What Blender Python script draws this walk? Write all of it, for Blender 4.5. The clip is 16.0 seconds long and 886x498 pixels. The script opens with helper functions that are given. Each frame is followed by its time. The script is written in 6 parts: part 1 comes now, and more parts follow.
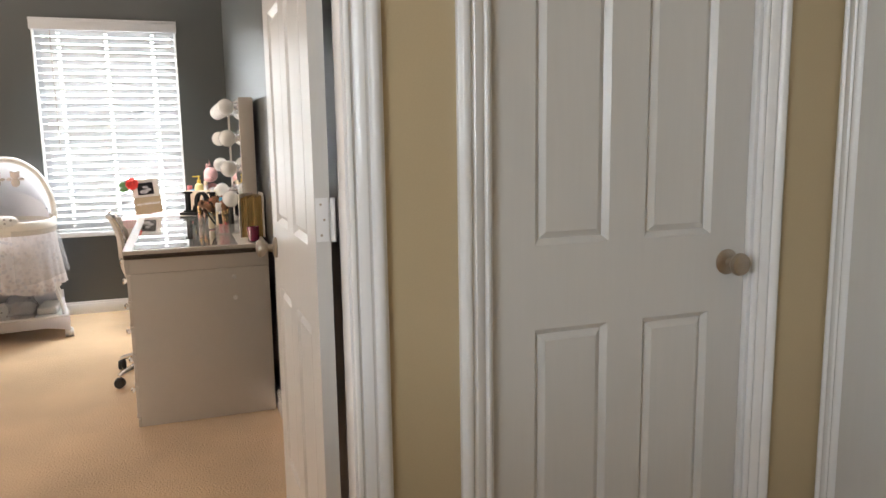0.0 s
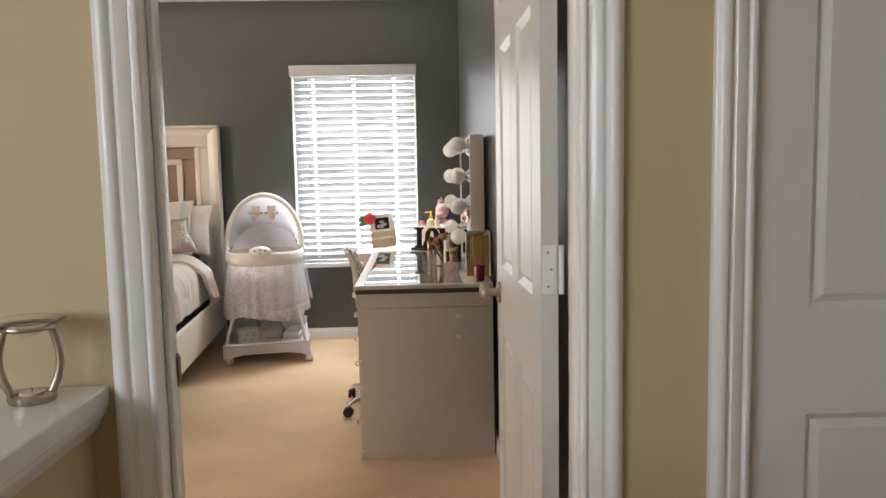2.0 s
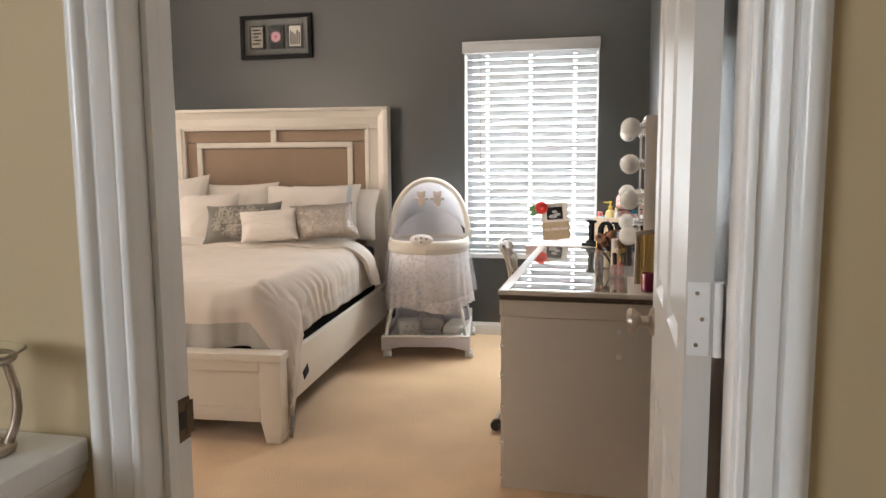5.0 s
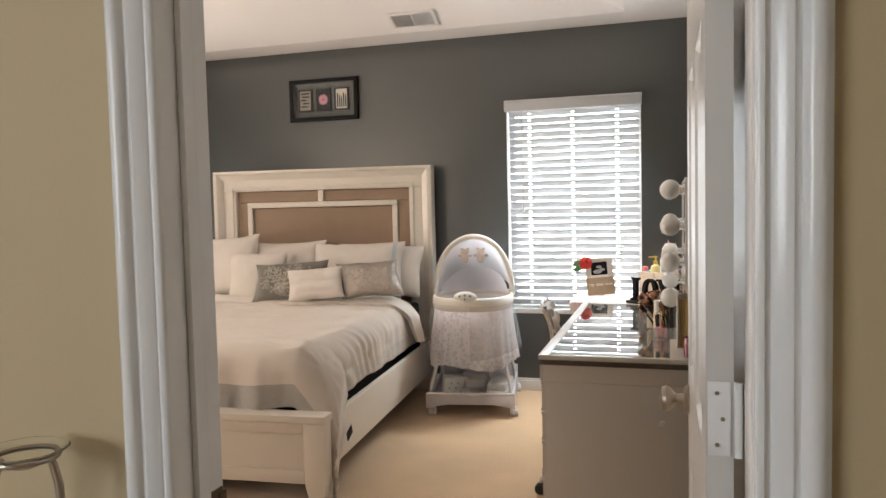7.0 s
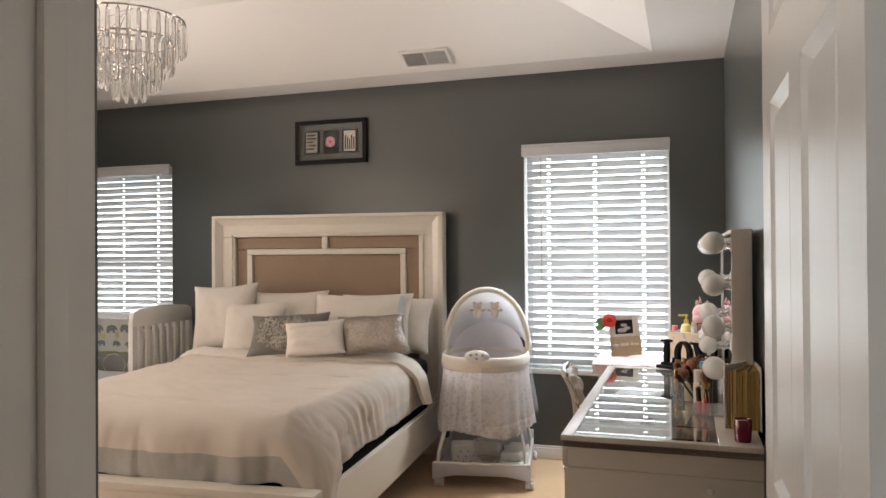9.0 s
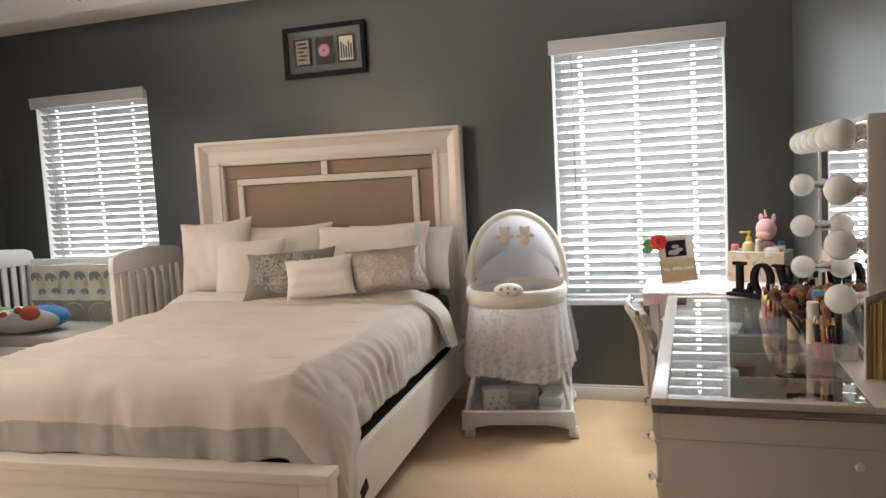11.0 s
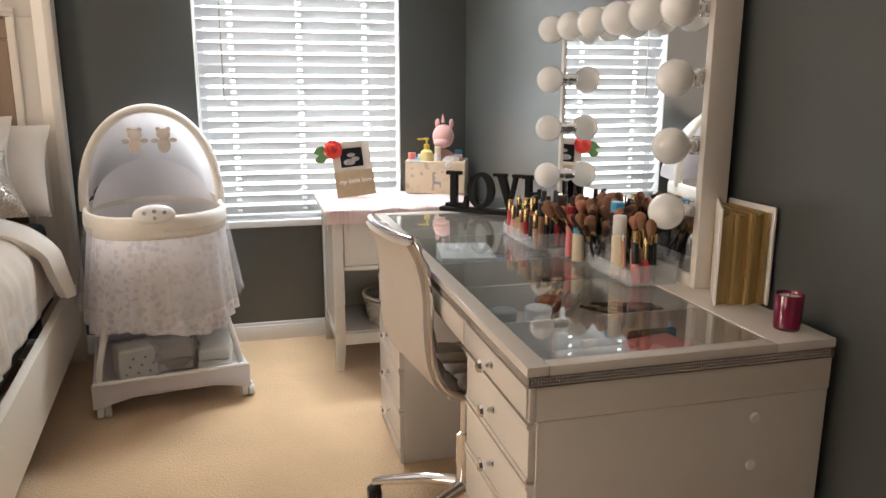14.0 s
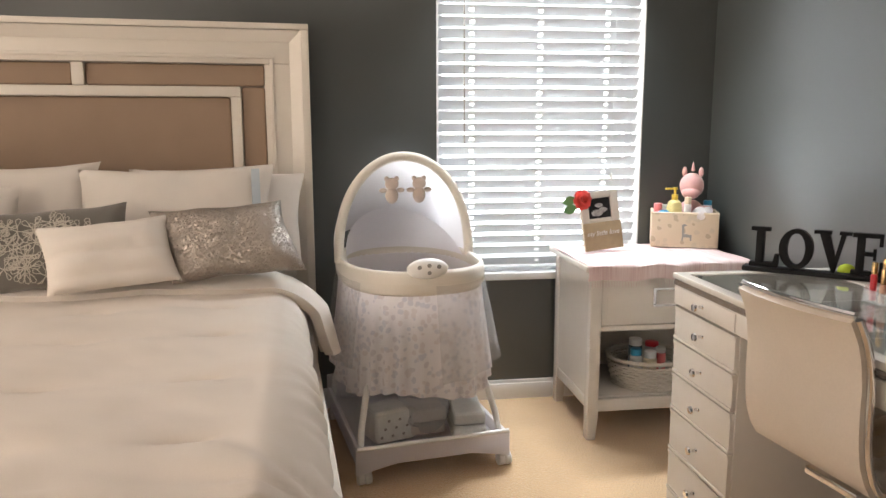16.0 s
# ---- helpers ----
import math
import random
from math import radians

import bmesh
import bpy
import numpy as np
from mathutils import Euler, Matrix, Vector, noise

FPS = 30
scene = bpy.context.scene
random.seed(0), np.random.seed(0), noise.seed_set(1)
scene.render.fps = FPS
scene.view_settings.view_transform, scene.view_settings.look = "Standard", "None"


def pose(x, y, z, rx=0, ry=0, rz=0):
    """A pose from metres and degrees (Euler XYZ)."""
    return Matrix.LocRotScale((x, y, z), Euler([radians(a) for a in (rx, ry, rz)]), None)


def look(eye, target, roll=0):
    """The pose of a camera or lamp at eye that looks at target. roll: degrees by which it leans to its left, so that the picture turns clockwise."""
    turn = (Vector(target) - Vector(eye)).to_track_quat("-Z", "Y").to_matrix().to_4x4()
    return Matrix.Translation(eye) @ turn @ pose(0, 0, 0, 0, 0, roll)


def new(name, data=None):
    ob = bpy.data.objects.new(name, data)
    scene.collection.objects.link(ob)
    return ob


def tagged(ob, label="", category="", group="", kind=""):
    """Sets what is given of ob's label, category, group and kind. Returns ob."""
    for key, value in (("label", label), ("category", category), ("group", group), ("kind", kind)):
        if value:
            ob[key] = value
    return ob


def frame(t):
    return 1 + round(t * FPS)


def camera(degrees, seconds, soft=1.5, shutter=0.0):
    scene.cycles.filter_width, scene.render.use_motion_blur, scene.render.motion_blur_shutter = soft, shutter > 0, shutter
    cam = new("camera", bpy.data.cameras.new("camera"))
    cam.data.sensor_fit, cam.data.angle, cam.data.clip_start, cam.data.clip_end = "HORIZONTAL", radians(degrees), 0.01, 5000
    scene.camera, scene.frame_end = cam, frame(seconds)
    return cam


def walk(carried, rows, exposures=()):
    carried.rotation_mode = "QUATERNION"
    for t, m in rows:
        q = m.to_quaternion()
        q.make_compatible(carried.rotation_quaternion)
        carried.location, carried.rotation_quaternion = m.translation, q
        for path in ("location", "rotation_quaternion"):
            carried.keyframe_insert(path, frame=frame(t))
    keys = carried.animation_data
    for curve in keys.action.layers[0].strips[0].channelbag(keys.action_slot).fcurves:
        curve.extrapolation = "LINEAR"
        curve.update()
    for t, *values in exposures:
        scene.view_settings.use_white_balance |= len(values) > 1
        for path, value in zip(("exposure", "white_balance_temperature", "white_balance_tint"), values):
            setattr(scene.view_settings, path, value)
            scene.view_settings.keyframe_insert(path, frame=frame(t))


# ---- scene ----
cam = camera(61.8, 16.0)
PATH = [
    (0, (-0.177, 0.429, 1.25), (0.486, 2.292, 0.952), -0.9),
    (0.5, (-0.179, 0.421, 1.264), (0.277, 2.35, 0.992), -1.0),
    (1, (-0.173, 0.429, 1.263), (0.12, 2.395, 1.042), -1.4),
    (1.5, (-0.161, 0.478, 1.26), (0.013, 2.458, 1.042), -1.5),
    (2, (-0.144, 0.604, 1.263), (-0.072, 2.593, 1.067), -1.1),
    (2.5, (-0.124, 0.739, 1.271), (-0.127, 2.732, 1.105), -1.5),
    (3, (-0.081, 0.844, 1.266), (-0.194, 2.83, 1.053), -1.5),
    (3.5, (-0.033, 0.956, 1.283), (-0.314, 2.922, 1.054), -1.3),
    (4, (-0.001, 1.018, 1.281), (-0.386, 2.967, 1.05), -1.3),
    (4.2, (-0.003, 1.032, 1.276), (-0.402, 2.977, 1.036), -0.3),
    (6.3, (0.061, 1.076, 1.322), (-0.485, 2.991, 1.13), -2.2),
    (6.5, (0.062, 1.048, 1.332), (-0.492, 2.962, 1.162), -2.1),
    (7, (0.063, 1.051, 1.36), (-0.523, 2.96, 1.247), -1.3),
    (7.5, (0.064, 1.076, 1.367), (-0.537, 2.983, 1.326), -1.1),
    (8, (0.04, 1.144, 1.372), (-0.567, 3.05, 1.38), -0.8),
    (8.2, (0.024, 1.204, 1.376), (-0.584, 3.109, 1.399), -0.7),
    (10.3, (-0.166, 1.79, 1.36), (-0.834, 3.675, 1.286), -1.0),
    (10.5, (-0.204, 1.862, 1.354), (-0.887, 3.739, 1.237), -1.7),
    (11, (-0.319, 2.003, 1.338), (-0.954, 3.891, 1.159), -3.0),
    (11.5, (-0.371, 2.119, 1.314), (-0.846, 4.046, 1.066), -2.9),
    (12, (-0.398, 2.231, 1.3), (-0.729, 4.178, 0.984), -2.7),
    (12.5, (-0.443, 2.41, 1.297), (-0.654, 4.369, 0.952), -1.7),
    (13, (-0.556, 2.511, 1.282), (-0.558, 4.472, 0.888), -0.1),
    (13.5, (-0.731, 2.634, 1.268), (-0.429, 4.564, 0.841), -0.4),
    (14, (-0.843, 2.748, 1.247), (-0.354, 4.638, 0.813), 0.1),
    (14.5, (-0.989, 2.923, 1.272), (-0.431, 4.805, 0.89), 0.7),
    (15, (-1.122, 3.031, 1.263), (-0.544, 4.918, 0.942), 1.2),
    (15.5, (-1.333, 3.086, 1.275), (-0.836, 4.998, 0.962), -0.2),
    (16, (-1.503, 3.115, 1.26), (-1.227, 5.069, 0.937), -0.1),
]
EXPOSURE = [(0.0, 0.45), (1.0, 0.3), (2.5, 0.18), (4.0, 0.18), (6.5, 0.14), (8.0, -0.18), (10.5, -0.12), (12.0, 0.0), (14.0, 0.04), (16.0, 0.04)]
walk(cam, [(t, look(eye, target, roll)) for t, eye, target, roll in PATH], EXPOSURE)


# ---- light ----
world = bpy.data.worlds.new("world")
scene.world = world
world.use_nodes = True
sky = world.node_tree.nodes.new("ShaderNodeTexSky")
sky.sky_type = "NISHITA"
sky.sun_disc = False
sky.sun_elevation = radians(55)
sky.sun_rotation = radians(-17)
world.node_tree.links.new(sky.outputs[0], world.node_tree.nodes["Background"].inputs[0])
world.node_tree.nodes["Background"].inputs[1].default_value = 0.12


def lamp(name, kind, m, power, color, w=1.0, h=1.0, angle=0.0):
    data = bpy.data.lights.new(name, kind)
    data.energy, data.color = power, color
    if kind == "AREA":
        data.shape, data.size, data.size_y = "RECTANGLE", w, h
    if kind == "SUN":
        data.angle = angle
    ob = new(name, data)
    ob.matrix_world = m
    return ob


lamp("sun", "SUN", look((-1.5, 10, 7.5), (-1.5 + 1.25, 10 - 4.15, 7.5 - 6.2)), 5.0, (1.0, 0.93, 0.82), angle=radians(0.2))
DAY = (0.91, 0.96, 1.0)
for n, x, w in ((1, -0.6, 22), (2, -4.48, 10)):
    lamp("window_%d_daylight" % n, "AREA", look((x, 6.64, 1.4), (x, 5, 1.1)), w, DAY, 0.9, 1.45)
    lamp("window_%d_sunlit_ground" % n, "AREA", look((x, 7.75, -0.15), (x, 6.42, 1.35)), 40, (1.0, 0.97, 0.93), 2.2, 1.3)
# Added fill: a thin lamp below each valance, room side of the blind.
for n, x, w in ((1, -0.6, 16), (2, -4.48, 5)):
    high = lamp("window_%d_skylight" % n, "AREA", look((x, 6.30, 1.96), (x, 5.72, 0.45)), w, DAY, 0.86, 0.10)
    high.data.spread = radians(98)
# Unseen fill lamps added on the west side to brighten bed and ceiling.
west = lamp("west_fill_light", "AREA", look((-5.42, 4.2, 1.45), (-1.6, 4.4, 0.3)), 23, (1.0, 0.80, 0.64), 1.7, 1.4)
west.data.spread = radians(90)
lamp("west_low_fill_light", "AREA", look((-8.2, 4.2, 0.1), (-5.4, 4.2, 1.5)), 720, (1.0, 0.86, 0.76), 3.0, 1.0)
# South fill, added to lift bed and bassinet; no such opening is known.
south = lamp("south_fill_light", "AREA", look((-3.9, 2.02, 1.45), (-1.0, 5.4, 0.3)), 16, (1.0, 0.80, 0.64), 1.5, 1.4)
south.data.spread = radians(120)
# Hall fill through an assumed stairwell opening that is out of view.
lamp("stair_fill_light", "AREA", look((-2.76, -0.9, 1.7), (-0.3, 1.7, 1.0)), 55, (0.90, 0.95, 1.0), 1.5, 1.3)


# ---- materials ----
def mat(name, col, rough=0.5, metal=0.0, var=0.08, scale=6.0, fine=60.0, bump=0.05, spec=0.5, trans=0.0, ior=1.45, coat=0.0, sheen=0.0, col2=None, stretch=(1, 1, 1), dist=0.002, glow=0.0):
    """A surface with colour variation at two scales and fine relief."""
    m = bpy.data.materials.new(name)
    m.use_nodes = True
    nt = m.node_tree
    b = nt.nodes["Principled BSDF"]
    b.inputs["Roughness"].default_value = rough
    b.inputs["Metallic"].default_value = metal
    b.inputs["Specular IOR Level"].default_value = spec
    b.inputs["Transmission Weight"].default_value = trans
    b.inputs["IOR"].default_value = ior
    b.inputs["Coat Weight"].default_value = coat
    b.inputs["Coat Roughness"].default_value = rough * 0.9
    b.inputs["Sheen Weight"].default_value = sheen
    if var == 0 and bump == 0:
        b.inputs["Base Color"].default_value = (*col, 1)
        return m
    tc = nt.nodes.new("ShaderNodeTexCoord")
    mp = nt.nodes.new("ShaderNodeMapping")
    mp.inputs["Scale"].default_value = stretch
    nt.links.new(tc.outputs["Object"], mp.inputs[0])
    n1, n2 = nt.nodes.new("ShaderNodeTexNoise"), nt.nodes.new("ShaderNodeTexNoise")
    n1.inputs["Scale"].default_value, n2.inputs["Scale"].default_value = scale, fine
    n1.inputs["Detail"].default_value, n2.inputs["Detail"].default_value = 4, 3
    for n in (n1, n2):
        nt.links.new(mp.outputs[0], n.inputs["Vector"])
    mixn = nt.nodes.new("ShaderNodeMath")
    mixn.operation = "MULTIPLY_ADD"
    mixn.inputs[1].default_value = 0.4
    nt.links.new(n2.outputs[0], mixn.inputs[0])
    sc = nt.nodes.new("ShaderNodeMath")
    sc.operation = "MULTIPLY"
    sc.inputs[1].default_value = 0.6
    nt.links.new(n1.outputs[0], sc.inputs[0])
    nt.links.new(sc.outputs[0], mixn.inputs[2])
    ramp = nt.nodes.new("ShaderNodeValToRGB")
    c2 = col2 or tuple(min(1, c * (1 + var)) for c in col)
    c1 = tuple(c * (1 - var) for c in col)
    ramp.color_ramp.elements[0].position, ramp.color_ramp.elements[1].position = 0.3, 0.7
    ramp.color_ramp.elements[0].color, ramp.color_ramp.elements[1].color = (*c1, 1), (*c2, 1)
    nt.links.new(mixn.outputs[0], ramp.inputs[0])
    nt.links.new(ramp.outputs[0], b.inputs["Base Color"])
    if bump:
        bp = nt.nodes.new("ShaderNodeBump")
        bp.inputs["Strength"].default_value = bump
        bp.inputs["Distance"].default_value = dist
        nt.links.new(n2.outputs[0], bp.inputs["Height"])
        nt.links.new(bp.outputs[0], b.inputs["Normal"])
    if glow:
        b.inputs["Emission Color"].default_value = (*col, 1)
        b.inputs["Emission Strength"].default_value = glow
    return m


def printed(name, base, spots, scale=18.0, size=0.32, rough=0.85):
    """White cloth with scattered printed motifs in several tints."""
    m = mat(name, base, rough, var=0.03, fine=300, bump=0.15)
    nt = m.node_tree
    b = nt.nodes["Principled BSDF"]
    tc = nt.nodes.new("ShaderNodeTexCoord")
    nz = nt.nodes.new("ShaderNodeTexNoise")
    nz.inputs["Scale"].default_value = 30
    mixv = nt.nodes.new("ShaderNodeMix")
    mixv.data_type = "VECTOR"
    mixv.inputs[0].default_value = 0.02
    nt.links.new(tc.outputs["Object"], nz.inputs["Vector"])
    nt.links.new(tc.outputs["Object"], mixv.inputs[4])
    nt.links.new(nz.outputs[1], mixv.inputs[5])
    v = nt.nodes.new("ShaderNodeTexVoronoi")
    v.inputs["Scale"].default_value = scale
    nt.links.new(mixv.outputs[1], v.inputs["Vector"])
    mask = nt.nodes.new("ShaderNodeValToRGB")
    mask.color_ramp.elements[0].position, mask.color_ramp.elements[1].position = size, size + 0.06
    mask.color_ramp.elements[0].color, mask.color_ramp.elements[1].color = (1, 1, 1, 1), (0, 0, 0, 1)
    nt.links.new(v.outputs["Distance"], mask.inputs[0])
    pick = nt.nodes.new("ShaderNodeValToRGB")
    pick.color_ramp.interpolation = "CONSTANT"
    while len(pick.color_ramp.elements) < len(spots):
        pick.color_ramp.elements.new(0.5)
    for i, c in enumerate(spots):
        pick.color_ramp.elements[i].position = i / len(spots)
        pick.color_ramp.elements[i].color = (*c, 1)
    sep = nt.nodes.new("ShaderNodeSeparateColor")
    nt.links.new(v.outputs["Color"], sep.inputs[0])
    nt.links.new(sep.outputs[0], pick.inputs[0])
    mx = nt.nodes.new("ShaderNodeMix")
    mx.data_type = "RGBA"
    mx.inputs[6].default_value = (*base, 1)
    nt.links.new(mask.outputs[0], mx.inputs[0])
    nt.links.new(pick.outputs[0], mx.inputs[7])
    nt.links.new(mx.outputs[2], b.inputs["Base Color"])
    return m


CARPET = mat("carpet", (0.57, 0.395, 0.235), 0.95, var=0.2, scale=2.2, fine=120, bump=1.0, spec=0.1, sheen=0.3, dist=0.006)
GREY_WALL = mat("grey_satin_paint", (0.062, 0.070, 0.068), 0.34, var=0.05, scale=1.5, fine=220, bump=0.06, spec=1.0, coat=0.45, dist=0.001)
BEIGE_WALL = mat("beige_paint", (0.54, 0.44, 0.28), 0.6, var=0.04, scale=1.2, fine=200, bump=0.08, spec=0.3, dist=0.001)
CEIL = mat("ceiling_white", (0.80, 0.79, 0.78), 0.9, var=0.02, scale=1.5, fine=160, bump=0.12, spec=0.2)
TRIM = mat("trim_white", (0.83, 0.83, 0.83), 0.18, var=0.03, scale=3, fine=40, bump=0.05, stretch=(1, 1, 0.15))
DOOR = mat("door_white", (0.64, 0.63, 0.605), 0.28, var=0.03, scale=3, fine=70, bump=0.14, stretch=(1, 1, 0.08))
NICKEL = mat("satin_nickel", (0.46, 0.40, 0.33), 0.32, 1.0, var=0.08, fine=150, bump=0.03)
BRONZE = mat("aged_bronze", (0.16, 0.12, 0.08), 0.4, 1.0, var=0.2, fine=90, bump=0.05)
CHROME = mat("chrome", (0.85, 0.85, 0.85), 0.08, 1.0, var=0.02, fine=40, bump=0.0)
BLIND = mat("blind_white", (0.60, 0.62, 0.64), 0.45, var=0.02, scale=4, fine=80, bump=0.03)
VINYL = mat("vinyl_white", (0.8, 0.8, 0.8), 0.4, var=0.02, bump=0.02)
GLASS = mat("glass", (0.97, 0.99, 0.98), 0.0, var=0, bump=0, trans=1.0, ior=1.45)
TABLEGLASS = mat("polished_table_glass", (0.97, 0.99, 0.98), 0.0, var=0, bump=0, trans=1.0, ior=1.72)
ACRYLIC = mat("clear_acrylic", (0.80, 0.83, 0.85), 0.04, var=0.02, fine=30, bump=0.0)
CRYSTAL = mat("crystal_glass", (0.96, 0.95, 0.93), 0.02, var=0, bump=0, trans=0.85, ior=1.5)
MIRROR = mat("silvered_mirror", (0.9, 0.91, 0.91), 0.01, 1.0, var=0, bump=0)
BEDWHITE = mat("cream_painted_wood", (0.74, 0.69, 0.61), 0.36, var=0.025, scale=2, fine=40, bump=0.03, stretch=(0.2, 1, 1))
TAUPE = mat("taupe_upholstery", (0.33, 0.235, 0.165), 0.85, var=0.08, scale=5, fine=500, bump=0.3, sheen=0.3)
QUILT = mat("white_comforter", (0.67, 0.605, 0.535), 0.85, var=0.04, scale=4, fine=350, bump=0.2, sheen=0.2)
LINEN = mat("white_linen", (0.72, 0.67, 0.61), 0.9, var=0.04, scale=5, fine=420, bump=0.25, sheen=0.2)
HEM = mat("silver_grey_band", (0.40, 0.385, 0.35), 0.6, var=0.14, scale=12, fine=160, bump=0.35, sheen=0.3)
PALEBLUE = mat("pale_blue_band", (0.50, 0.56, 0.60), 0.8, var=0.04, fine=300, bump=0.2)
GREYCLOTH = mat("grey_satin_cloth", (0.17, 0.16, 0.14), 0.6, var=0.12, scale=8, fine=300, bump=0.25, sheen=0.3)
SILVERTHREAD = mat("silver_embroidery", (0.55, 0.52, 0.45), 0.45, 0.3, var=0.15, fine=400, bump=0.4)
BLACKCLOTH = mat("black_cloth", (0.012, 0.012, 0.014), 0.9, var=0.2, fine=300, bump=0.2)
BLUEGREY = mat("blue_grey_cloth", (0.10, 0.13, 0.20), 0.9, var=0.1, fine=200, bump=0.2)
LACQUER = mat("white_lacquer", (0.66, 0.62, 0.565), 0.22, var=0.02, scale=2, fine=30, bump=0.02)
LEATHER = mat("white_leatherette", (0.56, 0.5, 0.43), 0.42, var=0.05, scale=6, fine=160, bump=0.12)
BLACK = mat("black_paint", (0.008, 0.008, 0.009), 0.6, var=0.2, fine=60, bump=0.05, spec=0.2)
BLACKPLASTIC = mat("black_plastic", (0.015, 0.015, 0.016), 0.4, var=0.1, fine=80, bump=0.05)
OPAL = mat("opal_bulb", (0.84, 0.85, 0.83), 0.08, var=0.02, fine=20, bump=0.0, coat=0.3)
GOLD = mat("gold_edge", (0.52, 0.37, 0.15), 0.42, 0.35, var=0.25, scale=9, fine=90, bump=0.15, stretch=(14, 14, 0.4))
GOLDCAP = mat("gold_cap", (0.48, 0.34, 0.17), 0.25, 1.0, var=0.04, bump=0.0)
MARBLE = mat("marble_print", (0.72, 0.69, 0.64), 0.35, var=0.1, scale=9, fine=26, bump=0.02, col2=(0.84, 0.81, 0.76))
MAGENTA = mat("magenta_glass", (0.17, 0.006, 0.036), 0.12, var=0.06, fine=20, bump=0.0, coat=0.6)
WAX = mat("wax", (0.75, 0.62, 0.58), 0.6, var=0.03, bump=0.02)
CREAMCLOTH = mat("cream_padded_cloth", (0.70, 0.655, 0.58), 0.9, var=0.05, fine=350, bump=0.25, sheen=0.2)
WHITEMESH = mat("white_lining", (0.84, 0.82, 0.84), 0.9, var=0.03, fine=420, bump=0.2)
VEIL = mat("sheer_white_veil", (0.86, 0.85, 0.86), 0.8, var=0.03, fine=300, bump=0.1)
HEMSEQUIN = mat("beaded_white_hem", (0.62, 0.58, 0.53), 0.6, var=0.12, scale=60, fine=240, bump=0.6, dist=0.004)
WHITEPLASTIC = mat("white_plastic", (0.78, 0.77, 0.75), 0.35, var=0.02, bump=0.02)
PLUSHTAN = mat("tan_plush", (0.60, 0.50, 0.43), 0.95, var=0.1, fine=300, bump=0.5, sheen=0.5)
PLUSHPINK = mat("pink_plush", (0.72, 0.42, 0.40), 0.95, var=0.08, fine=260, bump=0.5, sheen=0.5)
PLUSHGREY = mat("grey_plush", (0.30, 0.30, 0.28), 0.95, var=0.1, fine=260, bump=0.5, sheen=0.5)
PLUSHBLUE = mat("blue_plush", (0.03, 0.17, 0.42), 0.95, var=0.1, fine=260, bump=0.5, sheen=0.4)
PLUSHGREEN = mat("green_plush", (0.18, 0.35, 0.10), 0.95, var=0.1, fine=260, bump=0.5)
PLUSHRUST = mat("rust_plush", (0.28, 0.07, 0.03), 0.9, var=0.1, fine=260, bump=0.4)
SKIRT = printed("nursery_print_skirt", (0.84, 0.81, 0.81), ((0.71, 0.67, 0.68), (0.68, 0.67, 0.70), (0.75, 0.70, 0.69), (0.70, 0.69, 0.72)), 40, 0.38)
PADPRINT = printed("nursery_pad_print", (0.74, 0.70, 0.66), ((0.75, 0.28, 0.10), (0.35, 0.42, 0.5), (0.8, 0.5, 0.2)), 22, 0.3)
BUMPER = mat("bumper_cloth", (0.72, 0.70, 0.62), 0.9, var=0.04, fine=300, bump=0.2)
TRELLIS = mat("grey_trellis_cloth", (0.36, 0.34, 0.30), 0.9, var=0.05, fine=300, bump=0.2)
GREYPRINT = mat("grey_print", (0.30, 0.30, 0.29), 0.9, var=0.05, fine=200, bump=0.1)
YELLOWPRINT = mat("yellow_print", (0.70, 0.62, 0.28), 0.9, var=0.05, fine=200, bump=0.1)
GREENTRIM = mat("green_piping", (0.36, 0.42, 0.14), 0.9, var=0.05, fine=200, bump=0.1)
PINKSTRIPE = mat("pink_striped_cloth", (0.68, 0.44, 0.44), 0.9, var=0.32, scale=11, fine=300, bump=0.15, stretch=(1, 0.02, 0.02), col2=(0.78, 0.70, 0.68))
BINCLOTH = printed("giraffe_bin_cloth", (0.64, 0.54, 0.40), ((0.48, 0.40, 0.29), (0.58, 0.50, 0.38)), 30, 0.3)
BURLAP = mat("burlap", (0.36, 0.28, 0.17), 0.95, var=0.15, scale=30, fine=260, bump=0.5)
FRAMEWHITE = mat("weathered_white_frame", (0.64, 0.60, 0.52), 0.7, var=0.08, scale=14, fine=120, bump=0.2)
PHOTOBLACK = mat("dark_photo", (0.02, 0.02, 0.022), 0.25, var=0.3, scale=30, fine=90, bump=0.0)
PHOTOGREY = mat("pale_photo_shape", (0.42, 0.42, 0.42), 0.4, var=0.4, scale=60, fine=120, bump=0.0)
CORAL = mat("coral_petal", (0.80, 0.075, 0.055), 0.8, var=0.15, scale=20, fine=150, bump=0.2, sheen=0.3)
LEAF = mat("cloth_leaf", (0.14, 0.30, 0.12), 0.8, var=0.1, bump=0.1)
WICKER = mat("white_wicker", (0.62, 0.57, 0.50), 0.7, var=0.12, fine=120, bump=0.2)
YELLOWPL = mat("yellow_plastic", (0.80, 0.62, 0.10), 0.35, var=0.03, bump=0.02)
PINKPL = mat("pink_plastic", (0.78, 0.22, 0.22), 0.4, var=0.03, bump=0.02)
BLUEPL = mat("blue_plastic", (0.05, 0.32, 0.55), 0.35, var=0.03, bump=0.02)
REDPL = mat("red_plastic", (0.45, 0.02, 0.03), 0.3, var=0.05, bump=0.0)
NUDE = mat("nude_liquid", (0.52, 0.30, 0.20), 0.3, var=0.05, bump=0.0)
CREAMPL = mat("cream_plastic", (0.74, 0.64, 0.46), 0.4, var=0.03, bump=0.02)
